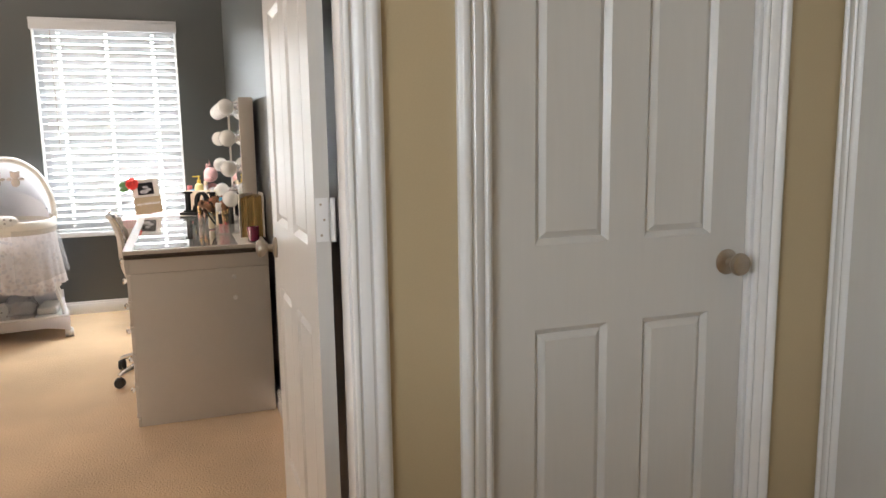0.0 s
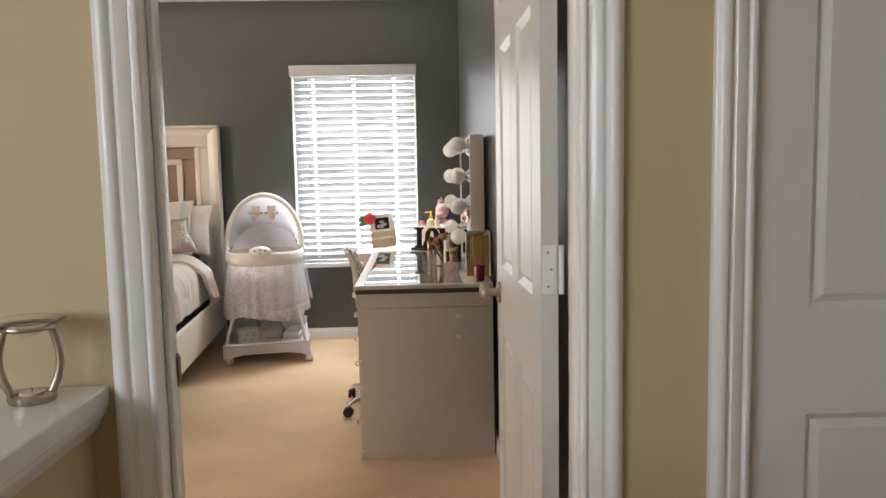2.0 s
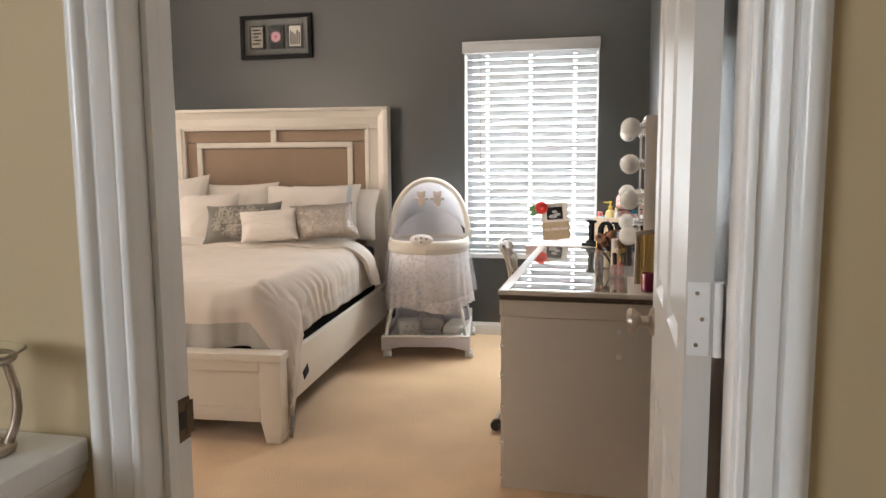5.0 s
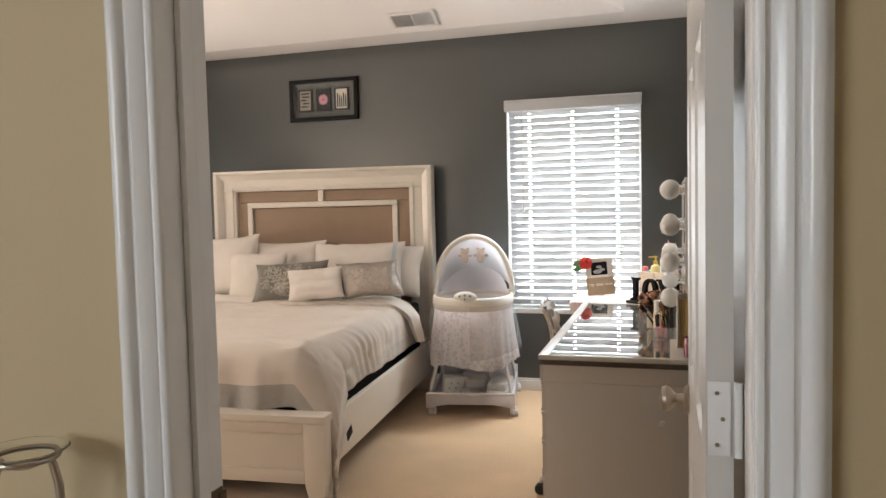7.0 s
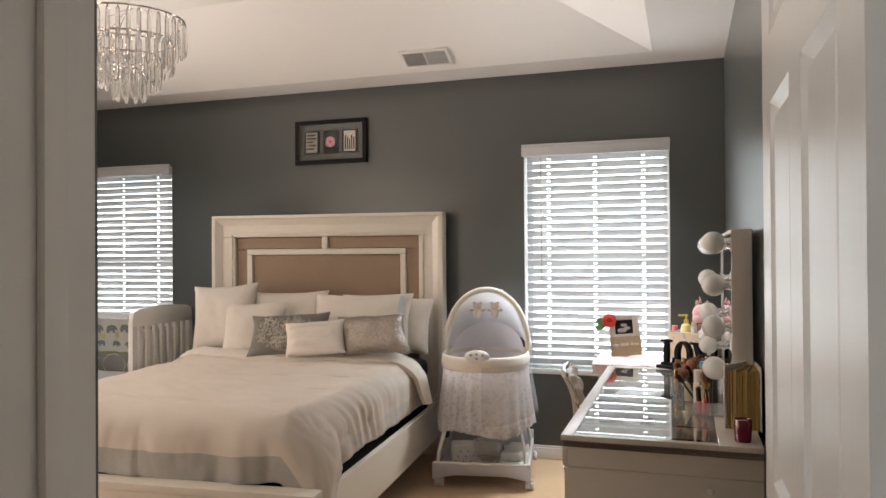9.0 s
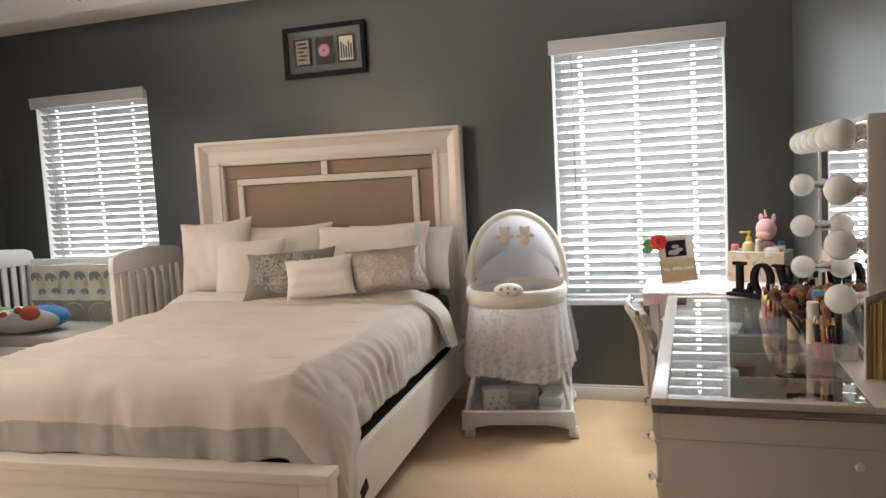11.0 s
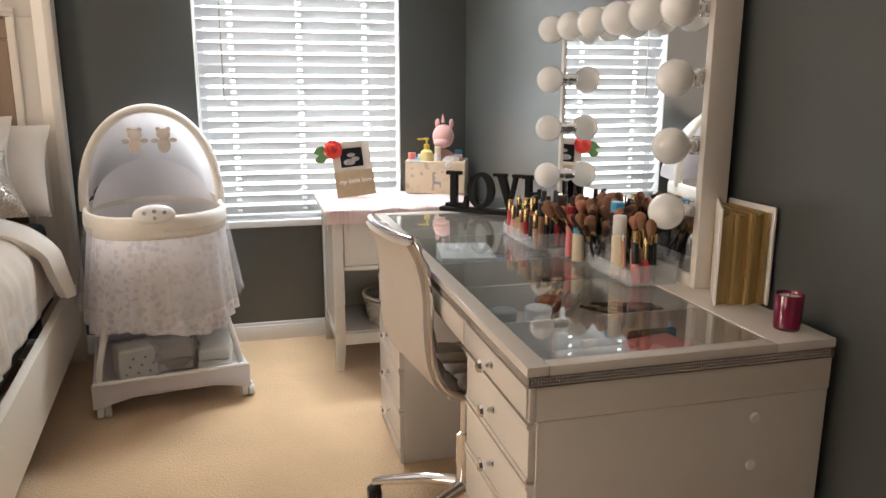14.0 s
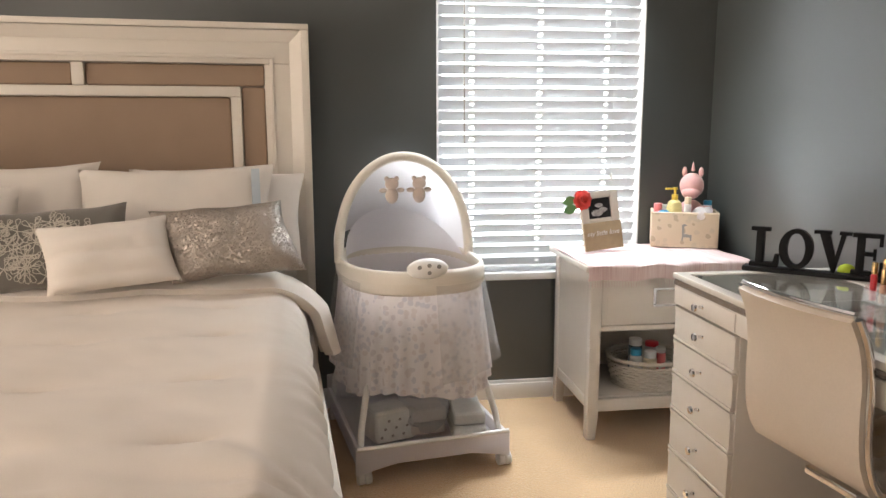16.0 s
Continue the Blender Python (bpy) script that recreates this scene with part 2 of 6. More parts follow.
BRISTLE = mat("tan_bristle", (0.26, 0.13, 0.075), 0.9, var=0.2, scale=30, fine=400, bump=0.6, stretch=(1, 1, 0.2))
BRISTLEDARK = mat("dark_bristle", (0.06, 0.03, 0.02), 0.9, var=0.3, scale=30, fine=400, bump=0.6)
BRISTLEPINK = mat("pink_bristle", (0.42, 0.18, 0.125), 0.9, var=0.2, scale=30, fine=400, bump=0.6)
SLATE = mat("slate_blue_box", (0.10, 0.14, 0.19), 0.4, var=0.05, bump=0.02)
PALEBAG = mat("clear_plastic_bag", (0.85, 0.86, 0.88), 0.15, var=0, bump=0, trans=0.75, ior=1.1)
PAPERWHITE = mat("printed_pack", (0.72, 0.72, 0.68), 0.6, var=0.08, scale=24, fine=90, bump=0.05)
SUNNY = mat("outdoor_glow", (1, 1, 1), 1.0, var=0, bump=0)
STUDS = mat("rhinestones", (0.36, 0.33, 0.30), 0.1, 0.95, var=0.2, scale=200, fine=900, bump=0.0)
BANDGREY = mat("grey_rhinestone_band", (0.17, 0.15, 0.135), 0.4, 0.6, var=0.2, scale=120, fine=700, bump=0.5)


def sequins():
    """Cloth covered with small discs, each tipped its own way."""
    m = mat("silver_sequins", (0.37, 0.33, 0.29), 0.35, 0.7, var=0.1, bump=0)
    nt = m.node_tree
    b = nt.nodes["Principled BSDF"]
    tc = nt.nodes.new("ShaderNodeTexCoord")
    v = nt.nodes.new("ShaderNodeTexVoronoi")
    v.inputs["Scale"].default_value = 210
    nt.links.new(tc.outputs["Object"], v.inputs["Vector"])
    geo = nt.nodes.new("ShaderNodeNewGeometry")
    off, sc, ad, no = (nt.nodes.new("ShaderNodeVectorMath") for _ in range(4))
    off.operation, sc.operation, ad.operation, no.operation = "SUBTRACT", "SCALE", "ADD", "NORMALIZE"
    off.inputs[1].default_value = (0.5, 0.5, 0.5)
    sc.inputs["Scale"].default_value = 0.85
    nt.links.new(v.outputs["Color"], off.inputs[0])
    nt.links.new(off.outputs[0], sc.inputs[0])
    nt.links.new(geo.outputs["Normal"], ad.inputs[0])
    nt.links.new(sc.outputs[0], ad.inputs[1])
    nt.links.new(ad.outputs[0], no.inputs[0])
    nt.links.new(no.outputs[0], b.inputs["Normal"])
    return m


SEQUIN = sequins()


def let_light_through(m, share):
    """Thin cloth: part of the light that falls on it comes out behind."""
    nt = m.node_tree
    b = nt.nodes["Principled BSDF"]
    tr, mx = nt.nodes.new("ShaderNodeBsdfTranslucent"), nt.nodes.new("ShaderNodeMixShader")
    for link in list(nt.links):
        if link.to_socket == b.inputs["Base Color"]:
            nt.links.new(link.from_socket, tr.inputs[0])
    mx.inputs[0].default_value = share
    nt.links.new(b.outputs[0], mx.inputs[1])
    nt.links.new(tr.outputs[0], mx.inputs[2])
    nt.links.new(mx.outputs[0], nt.nodes["Material Output"].inputs[0])


for thin, share in ((WHITEMESH, 0.55), (VEIL, 0.5), (SKIRT, 0.4), (BLIND, 0.1), (CORAL, 0.3)):
    let_light_through(thin, share)


def see_through(m, share):
    """Open weave: part of the view goes straight through."""
    nt = m.node_tree
    out = nt.nodes["Material Output"].inputs[0]
    src = out.links[0].from_socket
    tp, mx = nt.nodes.new("ShaderNodeBsdfTransparent"), nt.nodes.new("ShaderNodeMixShader")
    mx.inputs[0].default_value = share
    nt.links.new(src, mx.inputs[1])
    nt.links.new(tp.outputs[0], mx.inputs[2])
    nt.links.new(mx.outputs[0], out)


see_through(VEIL, 0.8)
see_through(ACRYLIC, 0.74)


# ---- mesh tools ----
def bm_box(x0, x1, y0, y1, z0, z1, r=0.0, seg=2):
    bm = bmesh.new()
    bmesh.ops.create_cube(bm, size=1, matrix=Matrix.Translation(((x0 + x1) / 2, (y0 + y1) / 2, (z0 + z1) / 2)) @ Matrix.Diagonal((x1 - x0, y1 - y0, z1 - z0, 1)))
    if r:
        bmesh.ops.bevel(bm, geom=list(bm.edges), offset=r, segments=seg, affect="EDGES", profile=0.6)
    return bm


def moved(bm, m):
    bmesh.ops.transform(bm, matrix=m, verts=bm.verts)
    return bm


def joined(*bms):
    out = bmesh.new()
    for b in bms:
        me = bpy.data.meshes.new("tmp")
        b.to_mesh(me)
        out.from_mesh(me)
        b.free()
        bpy.data.meshes.remove(me)
    return out


def bm_lathe(profile, seg=24, axis="z"):
    """Turns (radius, height) pairs round the upright axis."""
    bm = bmesh.new()
    rings = []
    for r, z in profile:
        if r < 1e-6:
            rings.append([bm.verts.new((0, 0, z))])
        else:
            rings.append([bm.verts.new((r * math.cos(a), r * math.sin(a), z)) for a in (2 * math.pi * i / seg for i in range(seg))])
    for a, b in zip(rings, rings[1:]):
        if len(a) == 1 and len(b) == 1:
            continue
        for i in range(seg):
            j = (i + 1) % seg
            if len(a) == 1:
                bm.faces.new((a[0], b[i], b[j]))
            elif len(b) == 1:
                bm.faces.new((a[i], a[j], b[0]))
            else:
                bm.faces.new((a[i], a[j], b[j], b[i]))
    if len(rings[0]) > 1:
        bm.faces.new(rings[0])
    if len(rings[-1]) > 1:
        bm.faces.new(rings[-1])
    if axis == "x":
        moved(bm, Matrix.Rotation(radians(90), 4, "Y"))
    if axis == "y":
        moved(bm, Matrix.Rotation(radians(-90), 4, "X"))
    return bm


def bm_tube(pts, r, seg=8, closed=False, flat=1.0):
    """A rod of round section along points; r is a number or one per point."""
    bm = bmesh.new()
    pts = [Vector(p) for p in pts]
    n = len(pts)
    rings = []
    up = Vector((0, 0, 1))
    prev = None
    for i, p in enumerate(pts):
        a = pts[(i - 1) % n] if (closed or i > 0) else p
        b = pts[(i + 1) % n] if (closed or i < n - 1) else p
        d = (b - a).normalized()
        if prev is None:
            side = d.cross(up)
            if side.length < 0.05:
                side = d.cross(Vector((0, 1, 0)))
        else:
            side = prev - d * prev.dot(d)
        side.normalize()
        prev = side
        nor = side.cross(d)
        rr = r[i] if isinstance(r, (list, tuple)) else r
        rings.append([bm.verts.new(p + side * (rr * math.cos(t)) + nor * (rr * flat * math.sin(t))) for t in (2 * math.pi * k / seg for k in range(seg))])
    for i in range(n if closed else n - 1):
        a, b = rings[i], rings[(i + 1) % n]
        for k in range(seg):
            bm.faces.new((a[k], a[(k + 1) % seg], b[(k + 1) % seg], b[k]))
    if not closed:
        bm.faces.new(rings[0])
        bm.faces.new(list(reversed(rings[-1])))
    return bm


def bm_grid(fn, nu, nv, wrap=False, thick=0.0):
    """A sheet fn(u, v), u and v from 0 to 1, made solid where thick is given."""
    bm = bmesh.new()
    cols = nu if wrap else nu + 1
    g = [[bm.verts.new(fn(i / nu, j / nv)) for j in range(nv + 1)] for i in range(cols)]
    for i in range(nu):
        for j in range(nv):
            k = (i + 1) % cols
            bm.faces.new((g[i][j], g[k][j], g[k][j + 1], g[i][j + 1]))
    if thick:
        bmesh.ops.recalc_face_normals(bm, faces=bm.faces)
        bmesh.ops.solidify(bm, geom=list(bm.faces), thickness=thick)
    return bm


def bm_prism(poly, a0, a1, axis="y", r=0.0):
    """A flat outline drawn in the other two axes and pulled from a0 to a1 along one axis."""
    bm = bmesh.new()

    def at(p, a):
        return {"x": (a, p[0], p[1]), "y": (p[0], a, p[1]), "z": (p[0], p[1], a)}[axis]

    lo = [bm.verts.new(at(p, a0)) for p in poly]
    hi = [bm.verts.new(at(p, a1)) for p in poly]
    n = len(poly)
    bm.faces.new(lo)
    bm.faces.new(list(reversed(hi)))
    for i in range(n):
        bm.faces.new((lo[i], hi[i], hi[(i + 1) % n], lo[(i + 1) % n]))
    bmesh.ops.recalc_face_normals(bm, faces=bm.faces)
    if r:
        bmesh.ops.bevel(bm, geom=list(bm.edges), offset=r, segments=2, affect="EDGES", profile=0.6)
    return bm


def bm_ball(r, at=(0, 0, 0), sc=(1, 1, 1), seg=16, rings=10):
    bm = bmesh.new()
    bmesh.ops.create_uvsphere(bm, u_segments=seg, v_segments=rings, radius=r)
    return moved(bm, Matrix.Translation(at) @ Matrix.Diagonal((*sc, 1)))


def to_mesh(name, bm, material, angle=35):
    bmesh.ops.recalc_face_normals(bm, faces=bm.faces)
    me = bpy.data.meshes.new(name)
    bm.to_mesh(me)
    bm.free()
    me.shade_smooth()
    me.set_sharp_from_angle(angle=radians(angle))
    me.materials.append(material)
    return me


def part(name, bm, material, parent=None, label="", angle=35):
    ob = new(name, bm if isinstance(bm, bpy.types.Mesh) else to_mesh(name, bm, material, angle))
    ob.parent = parent
    if label:
        tagged(ob, label)
    return ob


def thing(name, label, category, at=(0, 0, 0), turn=0.0, group="", kind=""):
    ob = new(name)
    ob.empty_display_size = 0.05
    ob.matrix_world = pose(*at, 0, 0, turn)
    return tagged(ob, label, category, group, kind)


def struct(name, bm, material, label="", category="", parent=None, angle=35):
    ob = part(name, bm, material, parent, "", angle)
    return tagged(ob, label, category, "", "structure")


# ---- structure ----
W_E, W_W, W_N, W_S = 0.212, -5.35, 6.38, 2.07
H = 2.60
WINS = ((-1.07, -0.122), (-4.945, -3.93))


def wall_with_holes(a0, a1, z1, holes, place):
    """Boxes round rectangular holes; place turns (a0, a1, z0, z1) into a box."""
    bms, a = [], a0
    for h0, h1, s, t in sorted(holes):
        bms.append(place(a, h0, 0, z1))
        if s > 0:
            bms.append(place(h0, h1, 0, s))
        bms.append(place(h0, h1, t, z1))
        a = h1
    bms.append(place(a, a1, 0, z1))
    return joined(*bms)


struct("floor", bm_box(-5.6, 1.7, -2.8, 6.6, -0.12, 0.0), CARPET, "tan cut-pile bedroom and hall carpet", "floor")
struct("wall_north", wall_with_holes(W_W - 0.12, W_E + 0.12, 2.75, [(a, b, 0.59, 2.09) for a, b in WINS], lambda a, b, s, t: bm_box(a, b, W_N, W_N + 0.16, s, t)), GREY_WALL, "dark grey satin painted bedroom wall with two windows", "wall")
struct("wall_east", bm_box(W_E, W_E + 0.12, 2.0, W_N, 0, 2.75), GREY_WALL, "dark grey satin painted bedroom wall beside the vanity", "wall")
# The hole is an unseen opening added for the west fill lamps.
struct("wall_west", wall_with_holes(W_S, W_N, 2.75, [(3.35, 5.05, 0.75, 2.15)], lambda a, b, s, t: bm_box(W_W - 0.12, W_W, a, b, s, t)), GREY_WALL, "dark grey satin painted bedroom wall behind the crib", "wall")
D0, D1, DZ = -0.636, 0.183, 2.05
C0, C1 = 0.455, 1.21
# Second hole: an added, unseen opening for the south fill lamp.
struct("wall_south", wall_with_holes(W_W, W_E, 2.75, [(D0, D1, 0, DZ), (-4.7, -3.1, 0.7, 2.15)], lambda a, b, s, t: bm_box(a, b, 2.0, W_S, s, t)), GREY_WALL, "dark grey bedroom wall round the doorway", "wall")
struct("wall_hall_north", wall_with_holes(-2.7, 1.46, 2.75, [(D0, D1, 0, DZ), (C0, C1, 0, DZ)], lambda a, b, s, t: bm_box(a, b, 1.93, 2.0, s, t)), BEIGE_WALL, "beige painted hall wall with two doorways", "wall")
struct("wall_hall_east", bm_box(1.46, 1.58, -2.7, 2.1, 0, 2.75), BEIGE_WALL, "beige painted hall side wall", "wall")
# Opening made up to admit the hall fill.
struct("wall_hall_west", wall_with_holes(-2.7, 2.0, 2.75, [(-1.7, -0.1, 1.0, 2.4)], lambda a, b, s, t: bm_box(-2.82, -2.7, a, b, s, t)), BEIGE_WALL, "beige painted stairwell wall with an added, unseen light opening", "wall")
struct("wall_hall_south", bm_box(-2.7, 1.46, -2.72, -2.6, 0, 2.75), BEIGE_WALL, "beige painted stairwell wall", "wall")
# Out of view; added to stop outdoor light behind the closet door.
struct("wall_closet_blocker", bm_box(0.32, 1.46, 2.16, 2.22, 0, 2.75), BEIGE_WALL, "unseen wall added behind the closet door to block outdoor light", "wall")


def tray_ceiling():
    bm = bmesh.new()
    r0 = (W_W - 0.1, W_E + 0.1, W_S - 0.06, W_N + 0.1, H)
    r1 = (W_W + 0.45, W_E - 0.42, W_S + 0.32, W_N - 0.30, H)
    r2 = (W_W + 1.25, W_E - 1.2, W_S + 1.07, W_N - 1.03, H + 0.34)
    loops = []
    for x0, x1, y0, y1, z in (r0, r1, r2):
        loops.append([bm.verts.new(p) for p in ((x0, y0, z), (x1, y0, z), (x1, y1, z), (x0, y1, z))])
    for a, b in zip(loops, loops[1:]):
        for i in range(4):
            bm.faces.new((a[i], a[(i + 1) % 4], b[(i + 1) % 4], b[i]))
    bm.faces.new(loops[-1])
    bmesh.ops.recalc_face_normals(bm, faces=bm.faces)
    if list(bm.faces)[-1].normal.z < 0:
        bmesh.ops.reverse_faces(bm, faces=bm.faces)
    bmesh.ops.solidify(bm, geom=list(bm.faces), thickness=-0.06)
    return bm


struct("ceiling_bedroom", tray_ceiling(), CEIL, "white tray ceiling with sloped sides", "ceiling", angle=10)
struct("ceiling_hall", bm_box(-2.8, 1.58, -2.72, 2.005, H, H + 0.08), CEIL, "plain white hall ceiling", "ceiling")


def baseboard(name, x0, x1, y0, y1, face):
    """A board with a stepped top; face is the side that looks into the room."""
    low = bm_box(x0, x1, y0, y1, 0, 0.075, 0.002)
    s = 0.006
    hi = {"-y": (x0, x1, y0 + s, y1), "+y": (x0, x1, y0, y1 - s), "-x": (x0 + s, x1, y0, y1), "+x": (x0, x1 - s, y0, y1)}[face]
    return struct(name, joined(low, bm_box(*hi, 0.0735, 0.092, 0.003)), TRIM, "white painted skirting board", "baseboard")


baseboard("baseboard_north", W_W, W_E, W_N - 0.014, W_N - 0.001, "-y")
baseboard("baseboard_east", W_E - 0.014, W_E - 0.001, 2.17, W_N - 0.015, "-x")
baseboard("baseboard_west", W_W + 0.001, W_W + 0.014, W_S + 0.015, W_N - 0.015, "+x")
baseboard("baseboard_south", W_W + 0.015, D0 - 0.08, W_S + 0.001, W_S + 0.014, "+y")
baseboard("baseboard_hall", 0.235, 0.385, 1.916, 1.929, "-y")

CASING = ((0, 0), (0, 0.009), (0.003, 0.012), (0.009, 0.0125), (0.012, 0.008), (0.016, 0.0075), (0.019, 0.0115), (0.038, 0.016), (0.042, 0.0125), (0.046, 0.0125), (0.050, 0.020), (0.056, 0.0235), (0.063, 0.0235), (0.069, 0.021), (0.072, 0.015), (0.076, 0.013), (0.076, 0))


def casing(name, x_in, z_in, y, out, label):
    """Upright and head mouldings of a door, from the inner edges x_in = (left, right)."""
    xl, xr = x_in
    bms = [bm_prism([(xl - p, y + out * q) for p, q in CASING], 0, z_in, "z"),
           bm_prism([(xr + p, y + out * q) for p, q in CASING], 0, z_in, "z"),
           bm_prism([(y + out * q, z_in + p) for p, q in CASING], xl - 0.076, xr + 0.076, "x")]
    return struct(name, joined(*bms), TRIM, label, "trim", angle=50)


casing("trim_bedroom_door_hall", (-0.612, 0.152), 2.045, 1.929, -1, "white moulded casing round the bedroom doorway")
casing("trim_bedroom_door_room", (-0.654, 0.183), 2.045, 2.071, 1, "white moulded casing on the bedroom side")
casing("trim_closet_door", (0.468, 1.2), 2.045, 1.929, -1, "white moulded casing round the closet door")
struct("door_jamb", joined(bm_box(-0.6355, -0.615, 1.925, 2.045, 0, 2.03, 0.002), bm_box(0.163, 0.182, 1.925, 2.072, 0, 2.03, 0.002), bm_box(-0.6355, 0.182, 1.925, 2.072, 2.0305, 2.048, 0.002),
       bm_box(-0.6145, -0.603, 1.969, 1.998, 0, 2.028, 0.004), bm_box(0.151, 0.1625, 1.955, 2.03, 0, 2.028, 0.004), bm_box(-0.602, 0.15, 1.969, 2.03, 2.017, 2.0298, 0.004)), TRIM, "white painted door frame with stops", "door frame")
struct("closet_jamb", joined(bm_box(0.457, 0.476, 1.931, 2.0, 0, 2.03, 0.002), bm_box(1.19, 1.209, 1.931, 2.0, 0, 2.03, 0.002), bm_box(0.457, 1.209, 1.931, 2.0, 2.03, 2.048, 0.002)), TRIM, "white painted closet door frame", "door frame")
strike = struct("strike_plate", joined(bm_box(-0.6148, -0.6118, 2.004, 2.04, 0.865, 0.93, 0.001), bm_box(-0.6121, -0.6105, 2.028, 2.047, 0.872, 0.923, 0.0005)), BRONZE, "aged bronze strike plate on the door frame", "strike plate")
# Flat black plate paints the shade inside the latch hole.
part("latch_hole_shade", bm_box(-0.6117, -0.6109, 2.010, 2.025, 0.884, 0.912), BLACKPLASTIC, strike)

# casing of another door on the hall's side wall
struct("trim_side_door", joined(bm_prism([(1.459 - q, 1.922 - p) for p, q in CASING], 0, 2.045, "z"), bm_box(1.44, 1.459, 1.0, 1.922, 2.046, 2.12, 0.004)), TRIM, "white moulded casing of a hall side door", "trim", angle=50)
struct("door_3", bm_box(1.437, 1.459, 1.05, 1.845, 0.01, 2.044, 0.003), DOOR, "white hall side door, closed", "door")


def panel_door(name, w, label):
    """A six-panel door leaf in its own axes: x along the leaf from the hinges, y its thickness, z up."""
    t, h = 0.035, 2.015
    d = tagged(new(name), label, "door", "", "structure")
    st, mul = 0.108, 0.10
    pw = (w - 2 * st - mul) / 2
    cols = ((st, st + pw), (st + pw + mul, w - st))
    rows = ((0.22, 0.80), (1.0, 1.62), (1.73, 1.90))
    holes = [(a, b, s, e) for a, b in cols for s, e in rows]
    xs = sorted({0, w, *(v for c in cols for v in c)})
    zs = sorted({0.012, h, *(v for r in rows for v in r)})
    bms = []
    for x0, x1 in zip(xs, xs[1:]):
        for z0, z1 in zip(zs, zs[1:]):
            if not any(abs(a - x0) < 1e-6 and abs(s - z0) < 1e-6 for a, b, s, e in holes):
                bms.append(bm_box(x0, x1, 0, t, z0, z1))
    leaf = joined(*bms)
    bmesh.ops.remove_doubles(leaf, verts=leaf.verts, dist=1e-5)
    seen, dead = {}, []
    for f in leaf.faces:
        k = tuple(round(c, 4) for c in f.calc_center_median())
        if k in seen:
            dead += [f, seen[k]]
        seen[k] = f
    bmesh.ops.delete(leaf, geom=list(set(dead)), context="FACES")
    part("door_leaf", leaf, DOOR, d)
    for a, b, s, e in holes:
        g = 0.030
        bms = [bm_box(a - 0.001, b + 0.001, 0.0135, t - 0.0135, s - 0.001, e + 0.001)]
        for side in (0, 1):
            y_out, y_in = (0.0035, 0.0132) if side == 0 else (t - 0.0035, t - 0.0132)
            bm = bmesh.new()
            q0 = [(a, s), (b, s), (b, e), (a, e)]
            q1 = [(a + 0.014, s + 0.014), (b - 0.014, s + 0.014), (b - 0.014, e - 0.014), (a + 0.014, e - 0.014)]
            q2 = [(a + g, s + g), (b - g, s + g), (b - g, e - g), (a + g, e - g)]
            l0 = [bm.verts.new((x, 0.0005 if side == 0 else t - 0.0005, z)) for x, z in q0]
            l1 = [bm.verts.new((x, y_in, z)) for x, z in q1]
            l2 = [bm.verts.new((x, y_out, z)) for x, z in q2]
            for p, q in ((l0, l1), (l1, l2)):
                for i in range(4):
                    bm.faces.new((p[i], p[(i + 1) % 4], q[(i + 1) % 4], q[i]))
            bm.faces.new(l2)
            bms.append(bm)
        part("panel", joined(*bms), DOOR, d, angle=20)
    return d


def door_knob(parent, at, out, depth=0.062):
    """A round knob on a rosette; out = +1 or -1 along the leaf's thickness."""
    prof = [(0.0, 0), (0.032, 0), (0.033, 0.004), (0.026, 0.009), (0.013, 0.012), (0.011, 0.028), (0.017, 0.034), (0.026, 0.042), (0.029, 0.050), (0.026, 0.058), (0.016, depth), (0.0, depth)]
    bm = bm_lathe(prof, 28, "y")
    moved(bm, Matrix.Translation(at) @ Matrix.Diagonal((1, out, 1, 1)))
    return part("knob", bm, NICKEL, parent, "satin nickel round knob")


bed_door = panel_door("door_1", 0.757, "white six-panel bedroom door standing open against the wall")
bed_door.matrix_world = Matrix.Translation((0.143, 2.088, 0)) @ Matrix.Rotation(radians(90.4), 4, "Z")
door_knob(bed_door, (0.697, 0.035, 0.915), 1)
door_knob(bed_door, (0.697, 0.0, 0.915), -1, 0.0595)
for z in (0.25, 1.07, 1.84):
    hg = part("hinge", joined(bm_box(-0.0025, -0.0005, 0.004, 0.033, z - 0.05, z + 0.05, 0.0008), moved(bm_lathe([(0, -0.05), (0.006, -0.05), (0.006, 0.05), (0, 0.05)], 12), Matrix.Translation((-0.004, -0.006, z)))), TRIM, bed_door, "hinge painted over in white")
    for k in (-0.035, 0.0, 0.035):
        part("screw", moved(bm_lathe([(0, 0), (0.003, 0), (0.003, 0.0012), (0, 0.0012)], 8, "x"), Matrix.Translation((-0.0038, 0.014 + abs(k) * 0.2, z + k))), NICKEL, hg)
closet = panel_door("door_2", 0.708, "white six-panel closet door, closed")
closet.matrix_world = Matrix.Translation((0.479, 1.945, 0))
door_knob(closet, (0.652, 0.0, 0.925), -1)

# half wall by the stairs
half = tagged(new("half_wall"), "beige half wall with a white wooden cap beside the stairs", "half wall", "", "structure")
part("wall_body", bm_box(-0.885, -0.735, -1.6, 1.929, 0, 0.862), BEIGE_WALL, half)
part("cap", bm_box(-0.915, -0.702, -1.6, 1.9285, 0.862, 0.9, 0.006, 3), TRIM, half, "white painted wooden cap")
part("cap_moulding", bm_prism([(-0.7345, 0.8615), (-0.708, 0.8615), (-0.708, 0.852), (-0.716, 0.842), (-0.722, 0.825), (-0.7345, 0.812)], -1.6, 1.9285, "y"), TRIM, half, angle=50)


